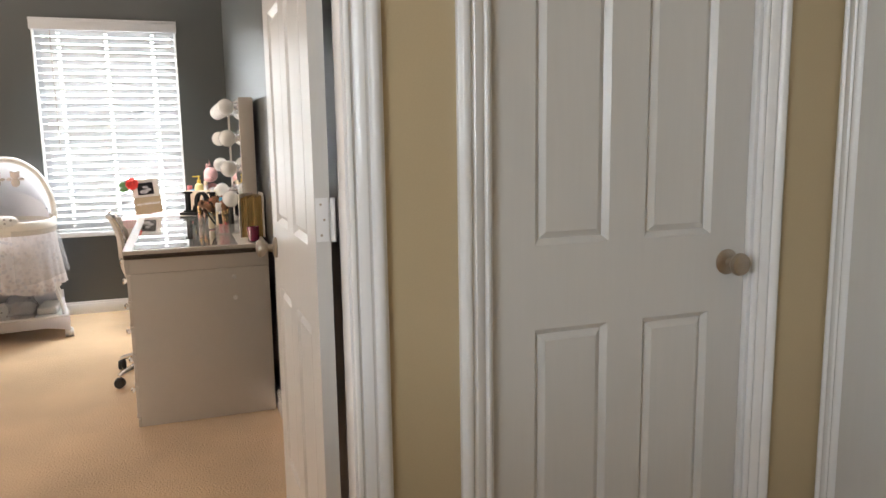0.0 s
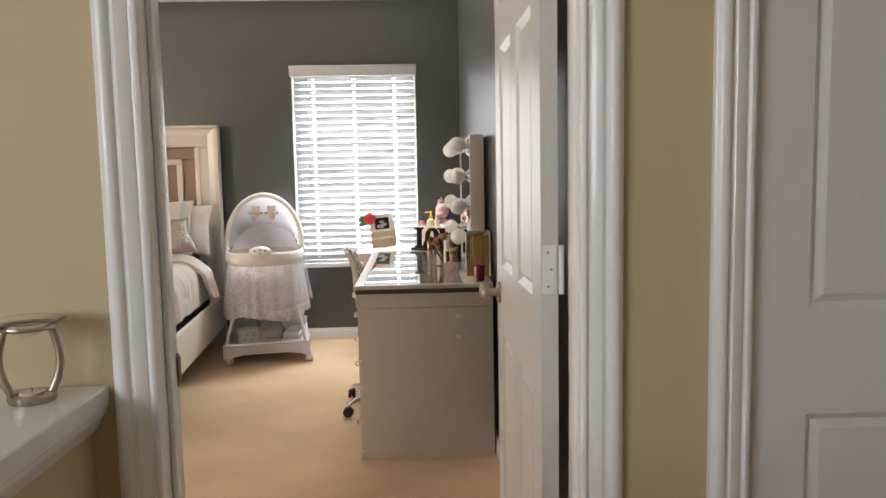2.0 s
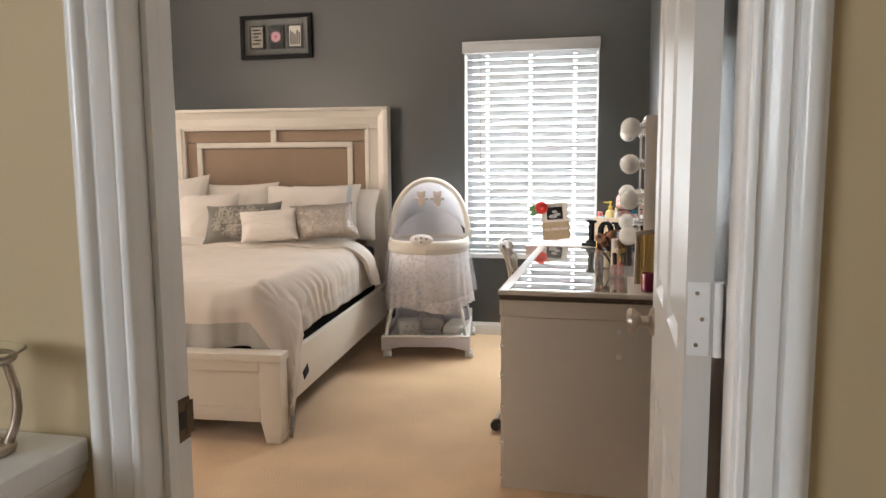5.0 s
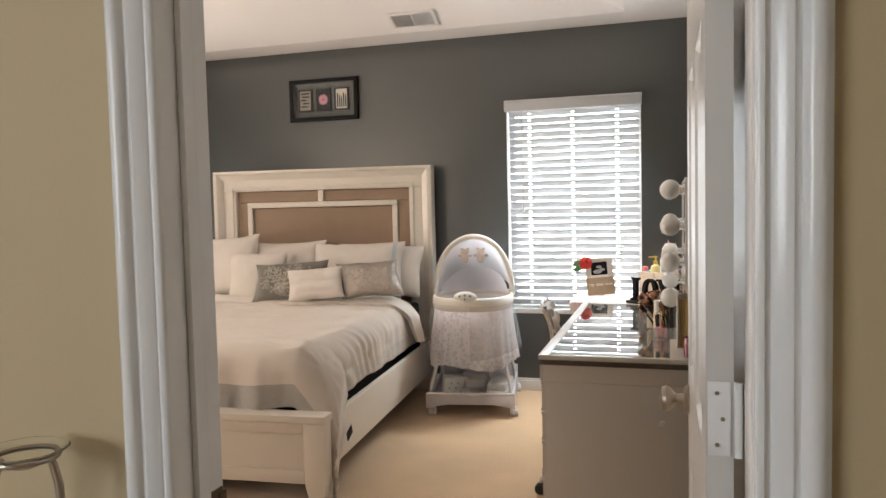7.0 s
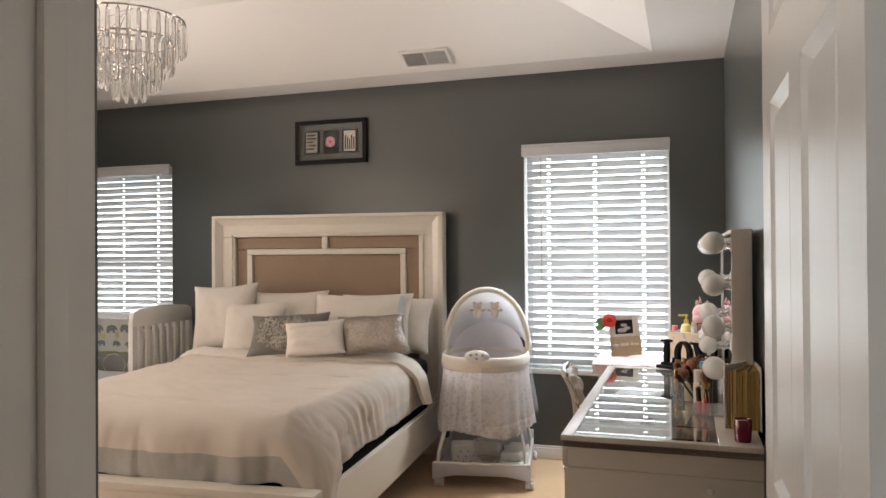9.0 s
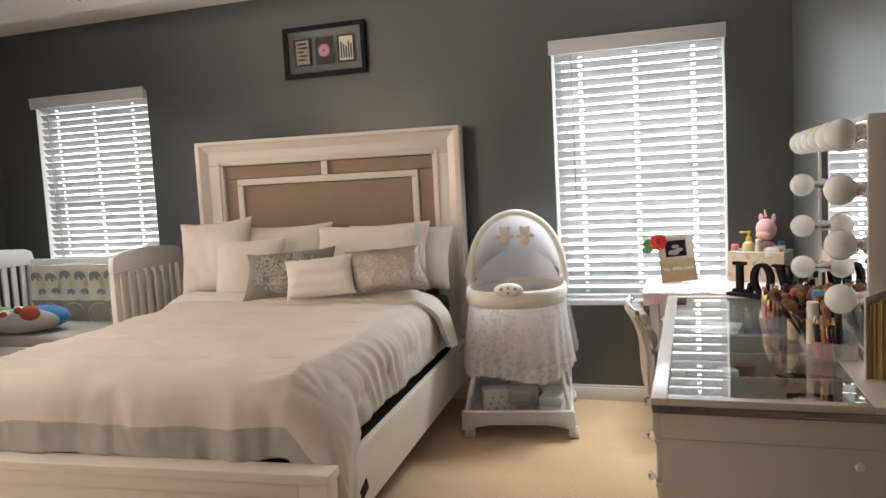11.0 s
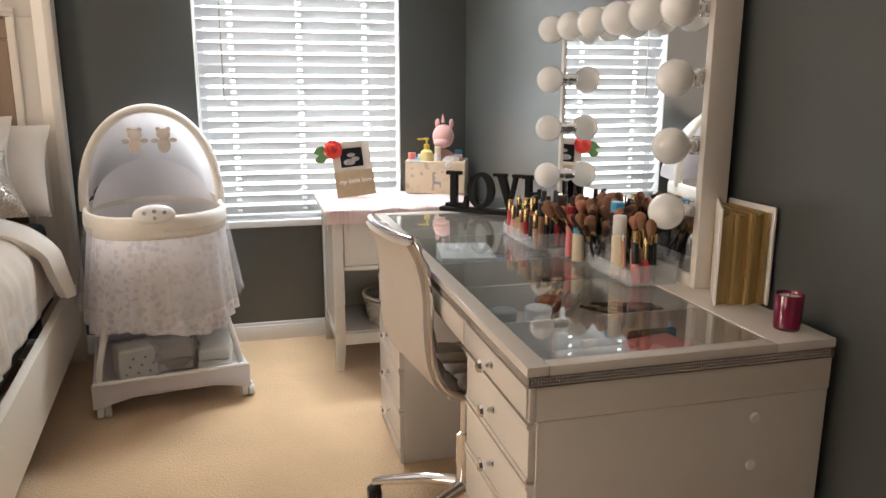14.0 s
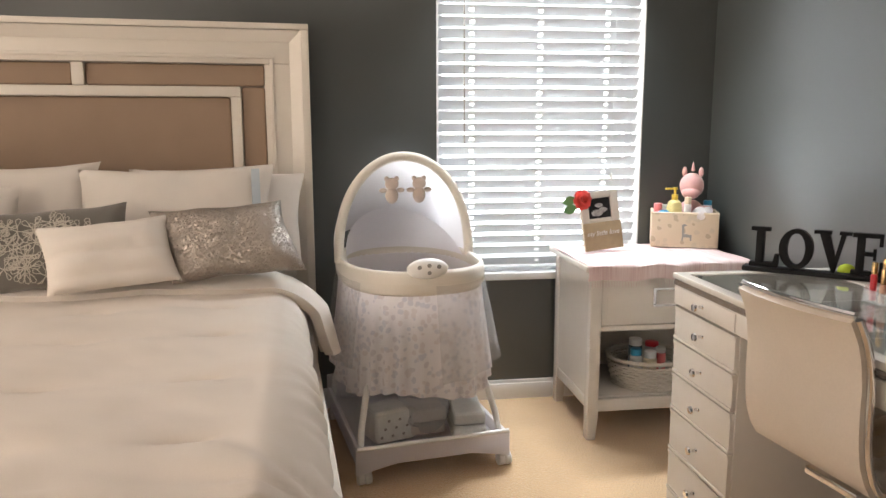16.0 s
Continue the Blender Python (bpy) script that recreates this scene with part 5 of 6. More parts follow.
def mirror():
    m = thing("vanity_mirror", "white framed make-up mirror with round opal bulbs along three sides", "mirror", (0.14, 4.61, 0.79))
    x0, x1, y0, y1, z0, z1 = 0.122, 0.19, 4.186, 4.99, 0.7905, 1.458
    wpart("frame", joined(bm_box(x0, x1, y0, y0 + 0.022, z0 + 0.0, z1, 0.003), bm_box(x0, x1, y1 - 0.022, y1, z0, z1, 0.003), bm_box(x0, x1, y0 + 0.0225, y1 - 0.0225, z1 - 0.014, z1, 0.002), bm_box(x0, x1, y0 + 0.0225, y1 - 0.0225, z0, z0 + 0.03, 0.002), bm_box(x0 + 0.012, x1, y0 + 0.0225, y1 - 0.0225, z0 + 0.03, z1 - 0.014)), LACQUER, m)
    wpart("mirror_glass", bm_box(x0 + 0.005, x0 + 0.0115, y0 + 0.023, y1 - 0.023, z0 + 0.0305, z1 - 0.0145), MIRROR, m, "clear silvered mirror glass")
    ys = [4.230 + i * 0.1418 for i in range(6)]
    spots = [(y, 1.411) for y in ys] + [(y, z) for y in (ys[0], ys[-1]) for z in (1.262, 1.114, 0.966)]
    bulb = to_mesh("bulb", bm_ball(0.041, (-0.062, 0, 0), (1, 1, 1), 28, 18), OPAL)
    sock = to_mesh("socket", bm_lathe([(0, 0), (0.021, 0), (0.021, 0.008), (0.017, 0.010), (0.017, 0.020), (0.0185, 0.022), (0.0185, 0.027), (0, 0.027)], 20, "x"), CHROME)
    for y, z in spots:
        s = part("socket", sock, CHROME, m, "chrome bulb socket")
        s.matrix_local = Matrix.Translation((x0 + 0.0048 - 0.14, y - 4.61, z - 0.79)) @ Matrix.Scale(-1, 4, (1, 0, 0))
        b = part("bulb", bulb, OPAL, m, "round opal glass bulb")
        b.location = (x0 + 0.0048 - 0.14, y - 4.61, z - 0.79)
    return m


mirror()


def love_sign():
    s = tagged(new("love_sign"), "black wooden standing letters spelling LOVE on a plinth", "sign")
    s.matrix_world = pose(-0.003, 5.26, 0.7905, 0, 0, -41) @ Matrix.Diagonal((0.93, 1, 0.98, 1))
    t = 0.012
    part("base", bm_box(-0.225, 0.225, -0.028, 0.028, 0, 0.016, 0.003), BLACK, s)

    def letter(name, *bms):
        part(name, joined(*bms), BLACK, s)

    def bar(pts):
        return bm_prism(pts, -t, t, "y", 0.0012)
    z0, z1 = 0.0165, 0.15
    letter("letter_l", bm_box(-0.185, -0.158, -t, t, z0, z1, 0.0015), bm_box(-0.203, -0.14, -t, t, z1 - 0.014, z1, 0.0015), bar([(-0.205, z0), (-0.11, z0), (-0.11, z0 + 0.045), (-0.122, z0 + 0.045), (-0.128, z0 + 0.016), (-0.205, z0 + 0.014)]))
    bm = bmesh.new()
    rings = []
    for k, y in ((1.0, -t), (1.0, t), (0.0, t), (0.0, -t)):
        ring = []
        for i in range(40):
            a = 2 * math.pi * i / 40
            rx, rz = (0.055, 0.067) if k else (0.029, 0.052)
            ring.append(bm.verts.new((-0.055 + rx * math.cos(a), y, (z0 + z1) / 2 + rz * math.sin(a))))
        rings.append(ring)
    for j in range(4):
        a, b = rings[j], rings[(j + 1) % 4]
        for i in range(40):
            bm.faces.new((a[i], a[(i + 1) % 40], b[(i + 1) % 40], b[i]))
    letter("letter_o", bm)
    letter("letter_v", bar([(0.012, z1), (0.045, z1), (0.073, z0 + 0.03), (0.066, z0), (0.058, z0)]), bar([(0.099, z1), (0.083, z1), (0.06, z0 + 0.02), (0.06, z0), (0.069, z0)]), bm_box(-0.002, 0.052, -t, t, z1 - 0.011, z1, 0.0012), bm_box(0.075, 0.113, -t, t, z1 - 0.011, z1, 0.0012))
    letter("letter_e", bm_box(0.128, 0.153, -t, t, z0, z1, 0.0015), bm_box(0.115, 0.205, -t, t, z1 - 0.014, z1, 0.0015), bm_box(0.115, 0.21, -t, t, z0, z0 + 0.014, 0.0015), bm_box(0.15, 0.185, -t, t, 0.078, 0.090, 0.0015), bm_box(0.193, 0.205, -t, t, z1 - 0.04, z1 - 0.005, 0.0015), bm_box(0.198, 0.21, -t, t, z0 + 0.005, z0 + 0.045, 0.0015), bm_box(0.177, 0.187, -t, t, 0.066, 0.102, 0.0015))
    return s


love_sign()
puff = tagged(new("makeup_sponge"), "lime green make-up sponge beside the black letters", "sponge")
puff.location = (0.09, 5.225, 0.7905)
part("sponge_body", bm_ball(0.024, (0, 0, 0.02), (1.2, 0.9, 0.85)), mat("lime_sponge", (0.55, 0.68, 0.06), 0.9, var=0.06, fine=200, bump=0.3), puff)


def acrylic_box(name, label, x0, x1, y0, y1, h, slots):
    b = thing(name, label, "organizer", ((x0 + x1) / 2, (y0 + y1) / 2, 0.7905))
    t = 0.003
    z = 0.791
    wpart("tray", bm_box(x0, x1, y0, y1, z, z + t), ACRYLIC, b)
    b_parts = [("front_wall", bm_box(x0, x0 + t, y0, y1, z + t, z + h * 0.6)), ("back_wall", bm_box(x1 - t, x1, y0, y1, z + t, z + h)), ("side_wall", bm_box(x0 + t, x1 - t, y0, y0 + t, z + t, z + h * 0.8)), ("side_wall", bm_box(x0 + t, x1 - t, y1 - t, y1, z + t, z + h * 0.8))]
    for i in range(1, slots):
        y = y0 + (y1 - y0) * i / slots
        b_parts.append(("partition", bm_box(x0 + t, x1 - t, y - 0.001, y + 0.001, z + t, z + h * 0.55)))
    for n, bm in b_parts:
        o = wpart(n, bm, ACRYLIC, b)
        o.visible_shadow = False
    return b


for nm, lab, xa, xb, ya, yb, hh, n in (("lipstick_organizer", "clear acrylic lipstick organizer filled with lip glosses", -0.085, 0.075, 4.66, 4.92, 0.055, 4), ("makeup_organizer", "clear acrylic make-up organizer holding bottles and tubes", -0.012, 0.108, 4.235, 4.43, 0.06, 3), ("brush_organizer", "clear acrylic box packed with make-up brushes", -0.005, 0.09, 4.44, 4.59, 0.10, 2)):
    acrylic_box(nm, lab, xa, xb, ya, yb, hh, n)


def tube_thing(name, label, category, x, y, z, r, h1, h2, m1, m2, lean=(0, 0), group="", square=False):
    """A small container: a body and a cap."""
    o = tagged(new(name), label, category, group)
    o.matrix_world = pose(x, y, z, lean[0], lean[1], 0)
    seg = 4 if square else 14
    part("tube", bm_lathe([(0, 0), (r, 0), (r, h1 - 0.004), (r * 0.75, h1), (0, h1)], seg), m1, o)
    part("cap", bm_lathe([(0, h1), (r * 0.92, h1 + 0.0005), (r * 0.92, h1 + h2 - 0.002), (r * 0.8, h1 + h2), (0, h1 + h2)], seg), m2, o)
    return o


rng = random.Random(21)
reds = [NUDE, NUDE, REDPL, BLACKPLASTIC, NUDE, BLACKPLASTIC, REDPL, NUDE]
for i in range(7):
    for j in range(4):
        x, y = -0.072 + j * 0.034, 4.682 + i * 0.036
        body = reds[(i * 3 + j * 5) % 8]
        cap = GOLDCAP if j < 2 and i % 3 != 1 else BLACKPLASTIC
        hb = rng.uniform(0.05, 0.075) + 0.008 * j
        tube_thing("lip_gloss", "small lip gloss tube with a gold or black cap", "lip gloss", x, y, 0.7945, 0.0085, hb, rng.uniform(0.03, 0.045), body, cap, (rng.uniform(-3, 3), rng.uniform(-3, 3)), "lip glosses in the organizer")
for i in range(6):
    tube_thing("mascara", "tall slim black mascara tube", "mascara", 0.05 + 0.01 * (i % 2), 4.69 + i * 0.034, 0.7945, 0.007, 0.085, 0.05, BLACKPLASTIC, CHROME if i % 3 == 0 else BLACKPLASTIC, (rng.uniform(-4, 4), rng.uniform(-5, 3)), "mascara tubes")

BR = {}


def brush_meshes(kind):
    if kind not in BR:
        w, l, m = {"tan": (0.0125, 0.042, BRISTLE), "dark": (0.0095, 0.036, BRISTLEDARK), "pink": (0.0145, 0.034, BRISTLEPINK)}[kind]
        z = 0.1215
        BR[kind] = (to_mesh("handle", bm_lathe([(0, 0), (0.003, 0.001), (0.005, 0.03), (0.0036, 0.085), (0.005, 0.10), (0, 0.10)], 8), BLACKPLASTIC),
                    to_mesh("ferrule", bm_lathe([(0, 0.1), (0.0055, 0.1), (0.0068, 0.122), (0, 0.122)], 10), GOLDCAP),
                    to_mesh("bristles", bm_lathe([(0, z), (0.0068, z + 0.0003), (w * 0.86, z + l * 0.35), (w, z + l * 0.62), (w * 0.88, z + l * 0.82), (w * 0.5, z + l * 0.96), (0, z + l)], 12), m))
    return BR[kind]


def brush(kind, x, y, z, rx, ry, rz):
    o = tagged(new("makeup_brush"), {"tan": "soft tan make-up brush with a gold ferrule", "dark": "dark-haired make-up brush with a gold ferrule", "pink": "pink-haired make-up brush with a gold ferrule"}[kind], "makeup brush", "make-up brushes")
    o.matrix_world = pose(x, y, z, rx, ry, rz)
    h, f, b = brush_meshes(kind)
    part("handle", h, BLACKPLASTIC, o)
    part("ferrule", f, GOLDCAP, o)
    part("bristles", b, BRISTLE, o)


for i in range(56):
    k = ("tan", "dark", "pink", "tan", "dark", "dark", "tan")[i % 7]
    x, y = 0.003 + 0.08 * rng.random(), 4.445 + 0.14 * rng.random()
    brush(k, x, y, 0.7945 + 0.012 * rng.random(), (4.515 - y) * 560 + rng.uniform(-22, 22), rng.uniform(-40, 14), 0)
for i in range(16):
    brush(("tan", "dark", "pink", "dark")[i % 4], 0.04 + 0.045 * rng.random(), 4.25 + 0.17 * rng.random(), 0.7945, rng.uniform(-16, 18), rng.uniform(-26, 8), 0)

tube_thing("foundation_bottle", "cream pump bottle of foundation", "bottle", 0.012, 4.345, 0.7945, 0.018, 0.10, 0.045, CREAMPL, WHITEPLASTIC)
tube_thing("foundation_bottle", "nude foundation bottle with a gold cap", "bottle", 0.034, 4.30, 0.7945, 0.013, 0.075, 0.04, NUDE, GOLDCAP)
tube_thing("lip_gloss", "red lip gloss tube with a gold cap", "lip gloss", 0.04, 4.262, 0.7945, 0.011, 0.055, 0.05, REDPL, GOLDCAP)
tube_thing("lip_gloss", "pink lip gloss tube with a black cap", "lip gloss", 0.016, 4.262, 0.7945, 0.010, 0.045, 0.05, PINKPL, BLACKPLASTIC, (0, -4))
tube_thing("mascara", "tall black mascara tube", "mascara", 0.068, 4.285, 0.7945, 0.011, 0.09, 0.055, BLACKPLASTIC, BLACKPLASTIC)
tube_thing("lip_pencil", "nude lip pencil leaning in the organizer", "pencil", 0.005, 4.30, 0.7945, 0.006, 0.09, 0.02, NUDE, CHROME, (-18, 6))
tube_thing("nail_bottle", "short cream bottle with a blue cap", "bottle", -0.022, 4.50, 0.7945, 0.016, 0.075, 0.012, CREAMPL, BLUEPL)
tube_thing("lip_gloss", "tall deep pink tube", "lip gloss", -0.022, 4.555, 0.7945, 0.011, 0.115, 0.02, PINKPL, REDPL)
wb = tagged(new("water_bottle"), "small clear bottle with a bright blue cap", "bottle")
wb.matrix_world = pose(0.035, 4.405, 0.7945)
o = part("bottle_body", bm_lathe([(0, 0), (0.024, 0), (0.026, 0.01), (0.026, 0.10), (0.022, 0.122), (0.013, 0.137), (0.013, 0.145), (0, 0.145)], 20), ACRYLIC, wb)
o.visible_shadow = False
part("cap", bm_lathe([(0, 0.1455), (0.017, 0.1455), (0.0175, 0.155), (0.0165, 0.168), (0, 0.17)], 20), BLUEPL, wb, "bright blue screw cap")

# things under the glass
def flat_case(name, label, x, y, w, d, h, m, turn=0, pans=()):
    o = tagged(new(name), label, "make-up case")
    o.matrix_world = pose(x, y, 0.7005, 0, 0, turn)
    part("case", bm_box(-w / 2, w / 2, -d / 2, d / 2, 0, h, 0.003), m, o)
    for px, py, r, pm in pans:
        part("powder_pan", moved(bm_lathe([(0, 0), (r, 0), (r, 0.002), (0, 0.002)], 18), Matrix.Translation((px, py, h + 0.0003))), pm, o)
    return o


flat_case("palette_box", "slate blue make-up box under the glass", -0.16, 4.74, 0.34, 0.20, 0.03, SLATE, 3)
flat_case("white_booklet", "white booklet lying on the blue box", -0.235, 4.83, 0.16, 0.21, 0.055, WHITEPLASTIC, -10)
flat_case("eyeshadow_palette", "open palette with round powder pans", -0.02, 4.55, 0.11, 0.11, 0.02, BLACKPLASTIC, 10, [(-0.025, 0.025, 0.02, NUDE), (0.025, 0.025, 0.02, PINKPL), (-0.025, -0.025, 0.02, CREAMPL), (0.025, -0.025, 0.02, NUDE)])
flat_case("compact", "round black compact under the glass", -0.13, 4.17, 0.12, 0.05, 0.02, BLACKPLASTIC, 35)
flat_case("compact", "pink powder compact under the glass", -0.05, 4.04, 0.12, 0.085, 0.022, PINKPL, 12)
flat_case("compact", "dark compact with a mirror lid", 0.02, 3.93, 0.08, 0.06, 0.018, BLACKPLASTIC, -20)
flat_case("makeup_case", "white make-up case under the glass", -0.12, 3.905, 0.09, 0.05, 0.02, WHITEPLASTIC, 5)
flat_case("makeup_case", "black make-up pouch under the glass", -0.05, 4.12, 0.15, 0.05, 0.03, BLACKCLOTH, -8)
flat_case("makeup_case", "cream powder case under the glass", -0.16, 4.13, 0.09, 0.06, 0.02, CREAMPL, 20)
flat_case("makeup_case", "grey striped make-up case under the glass", -0.22, 5.2, 0.14, 0.09, 0.03, GREYPRINT, 0)
flat_case("makeup_case", "black make-up case under the glass", -0.05, 5.22, 0.12, 0.08, 0.03, BLACKPLASTIC, 15)
for x, y, m, lab in ((-0.176, 4.325, PLUSHRUST, "round terracotta powder tub under the glass"), (-0.31, 4.263, GREYPRINT, "round grey powder tub under the glass"), (-0.225, 4.265, WHITEPLASTIC, "round white powder tub under the glass")):
    t = tagged(new("powder_tub"), lab, "powder tub")
    t.location = (x, y, 0.7005)
    part("tub", bm_lathe([(0, 0), (0.028, 0), (0.03, 0.006), (0.03, 0.03), (0, 0.03)], 20), m, t)
    part("lid", bm_lathe([(0, 0.0305), (0.031, 0.0305), (0.031, 0.042), (0.027, 0.045), (0, 0.045)], 20), m, t)

for i in range(9):
    brush(("dark", "tan", "dark")[i % 3], -0.09 + 0.012 * i, 4.30 + 0.05 * rng.random(), 0.716 + 0.004 * (i % 3), 90, 0, 20 + 55 * rng.random())


def album():
    a = thing("photo_album", "gold-edged album with white marbled covers standing half open", "album", (0.16, 4.1, 0.7905))
    spine, out = Vector((0.186, 4.185, 0)), 0.15
    for i in range(14):
        f = i / 13
        cover = i in (0, 13)
        foot = spine + Vector((-0.018 + 0.030 * f, 0, 0))
        turn = radians(-31 + 33 * f)
        ln = out if cover else out - 0.008 - 0.004 * ((i * 5) % 4)
        hi = 1.0 if cover else 0.988 - 0.003 * ((i * 3) % 4)
        th = 0.005 if cover else 0.0075
        bm = moved(bm_box(-th, 0, -ln, 0, 0.7908, hi, 0.001 if cover else 0.0), Matrix.Translation(foot) @ Matrix.Rotation(turn, 4, "Z"))
        wpart("cover" if cover else "page", bm, MARBLE if cover else GOLD, a, "white marbled cover" if cover else "gold edged page")
    return a


album()
candle = tagged(new("candle"), "magenta glass candle on the vanity", "candle")
candle.location = (0.135, 3.895, 0.7905)
part("glass_cup", bm_lathe([(0, 0.004), (0.022, 0.0035), (0.0245, 0.005), (0.0265, 0.068), (0.0255, 0.070), (0.0245, 0.068), (0.024, 0.060), (0, 0.060)], 28), MAGENTA, candle)
part("foot", bm_lathe([(0, 0), (0.0225, 0), (0.024, 0.003), (0, 0.0033)], 28), mat("clear_glass_foot", (0.5, 0.3, 0.32), 0.1, var=0, bump=0, trans=0.6), candle)
part("wax", bm_lathe([(0, 0.0605), (0.0238, 0.0605), (0.0235, 0.063), (0, 0.0625)], 24), WAX, candle)
part("wick", bm_tube([(0, 0, 0.0625), (0.001, 0, 0.068)], 0.0009, 6), BLACK, candle)


# ---- desk chair ----
def chair():
    c = thing("desk_chair", "white leatherette swivel chair with chrome edges, pushed under the vanity", "chair", (-0.392, 4.605, 0), 7.5)
    hw = 0.178
    prof = ((0.38, 0.478), (0.30, 0.466), (0.15, 0.462), (0.05, 0.468), (0.0, 0.484), (-0.034, 0.503), (-0.052, 0.53), (-0.066, 0.57), (-0.076, 0.62), (-0.081, 0.68), (-0.084, 0.74), (-0.093, 0.79), (-0.108, 0.835), (-0.126, 0.868), (-0.136, 0.882))

    def back(u, v, off=0.0):
        """Shell behind the sitter: v runs from the seat's front over the bend up to the top."""
        y = (2 * u - 1) * (hw - 0.015 * max(0, v - 0.5))
        s = min(v, 0.9999) * (len(prof) - 1)
        k, f = int(s), s - int(s)
        x, z = (prof[k][q] + (prof[k + 1][q] - prof[k][q]) * f for q in (0, 1))
        z += 0.012 * (2 * u - 1) ** 2 * (1 if v < 0.25 else 0)
        x += 0.018 * (2 * u - 1) ** 2 * max(0, v - 0.5) * 2
        return Vector((x + off, y, z))
    part("shell", bm_grid(lambda u, v: back(u, v), 14, 36, thick=0.016), LEATHER, c, "smooth white leatherette shell", 50)

    def tuft(u, v):
        p = back(0.04 + 0.92 * u, 0.03 + 0.94 * v)
        n = Vector((0.2, 0, 1)) if v < 0.3 else Vector((1, 0, 0.3))
        k = abs(math.sin(math.pi * 4 * u)) ** 0.5 * abs(math.sin(math.pi * 8 * v)) ** 0.5
        return p + n.normalized() * (0.008 + 0.028 * k ** 0.6 * min(1, 12 * u, 12 * (1 - u)))
    part("cushion", bm_grid(tuft, 40, 72), LEATHER, c, "tufted white leatherette cushion", 60)
    for u in (0.0, 1.0):
        part("chrome_edge", bm_tube([back(u, v / 40) + Vector((0, (0.008 if u else -0.008), 0)) for v in range(41)], 0.0085, 8), CHROME, c, "polished chrome edge tube", 60)
    part("chrome_top", bm_tube([back(u / 14, 1.0) + Vector((0, 0, 0.006)) for u in range(15)], 0.0085, 8), CHROME, c, "polished chrome top tube", 60)
    part("gas_post", joined(moved(bm_lathe([(0, 0.08), (0.028, 0.08), (0.026, 0.28), (0.014, 0.285), (0.014, 0.42), (0, 0.42)], 18), Matrix.Translation((0.1, 0, 0))), bm_box(0.02, 0.2, -0.08, 0.08, 0.42, 0.44, 0.005)), CHROME, c)
    for k in range(5):
        a = radians(72 * k + 138)
        d = Vector((math.cos(a), math.sin(a), 0))
        o = Vector((0.1, 0, 0))
        part("base_arm", bm_tube([o + d * 0.02 + Vector((0, 0, 0.12)), o + d * 0.12 + Vector((0, 0, 0.112)), o + d * 0.272 + Vector((0, 0, 0.072)), o + d * 0.29 + Vector((0, 0, 0.062))], [0.02, 0.018, 0.014, 0.012], 10), CHROME, c, "chrome base arm", 60)
        cs = part("caster", joined(moved(bm_lathe([(0, -0.02), (0.022, -0.02), (0.026, -0.014), (0.026, -0.004), (0.014, -0.003), (0.014, 0.003), (0.026, 0.004), (0.026, 0.014), (0.022, 0.02), (0, 0.02)], 18, "x"), Matrix.Translation(o + d * 0.29 + Vector((0, 0, 0.027))) @ Matrix.Rotation(a + 0.6, 4, "Z")), bm_ball(0.022, tuple(o + d * 0.29 + Vector((0, 0, 0.042))), (1, 1, 0.7), 14, 8)), BLACKPLASTIC, c, "black twin caster")
        part("stem", bm_tube([o + d * 0.29 + Vector((0, 0, 0.05)), o + d * 0.29 + Vector((0, 0, 0.068))], 0.006, 8), CHROME, cs)
    return c


chair()


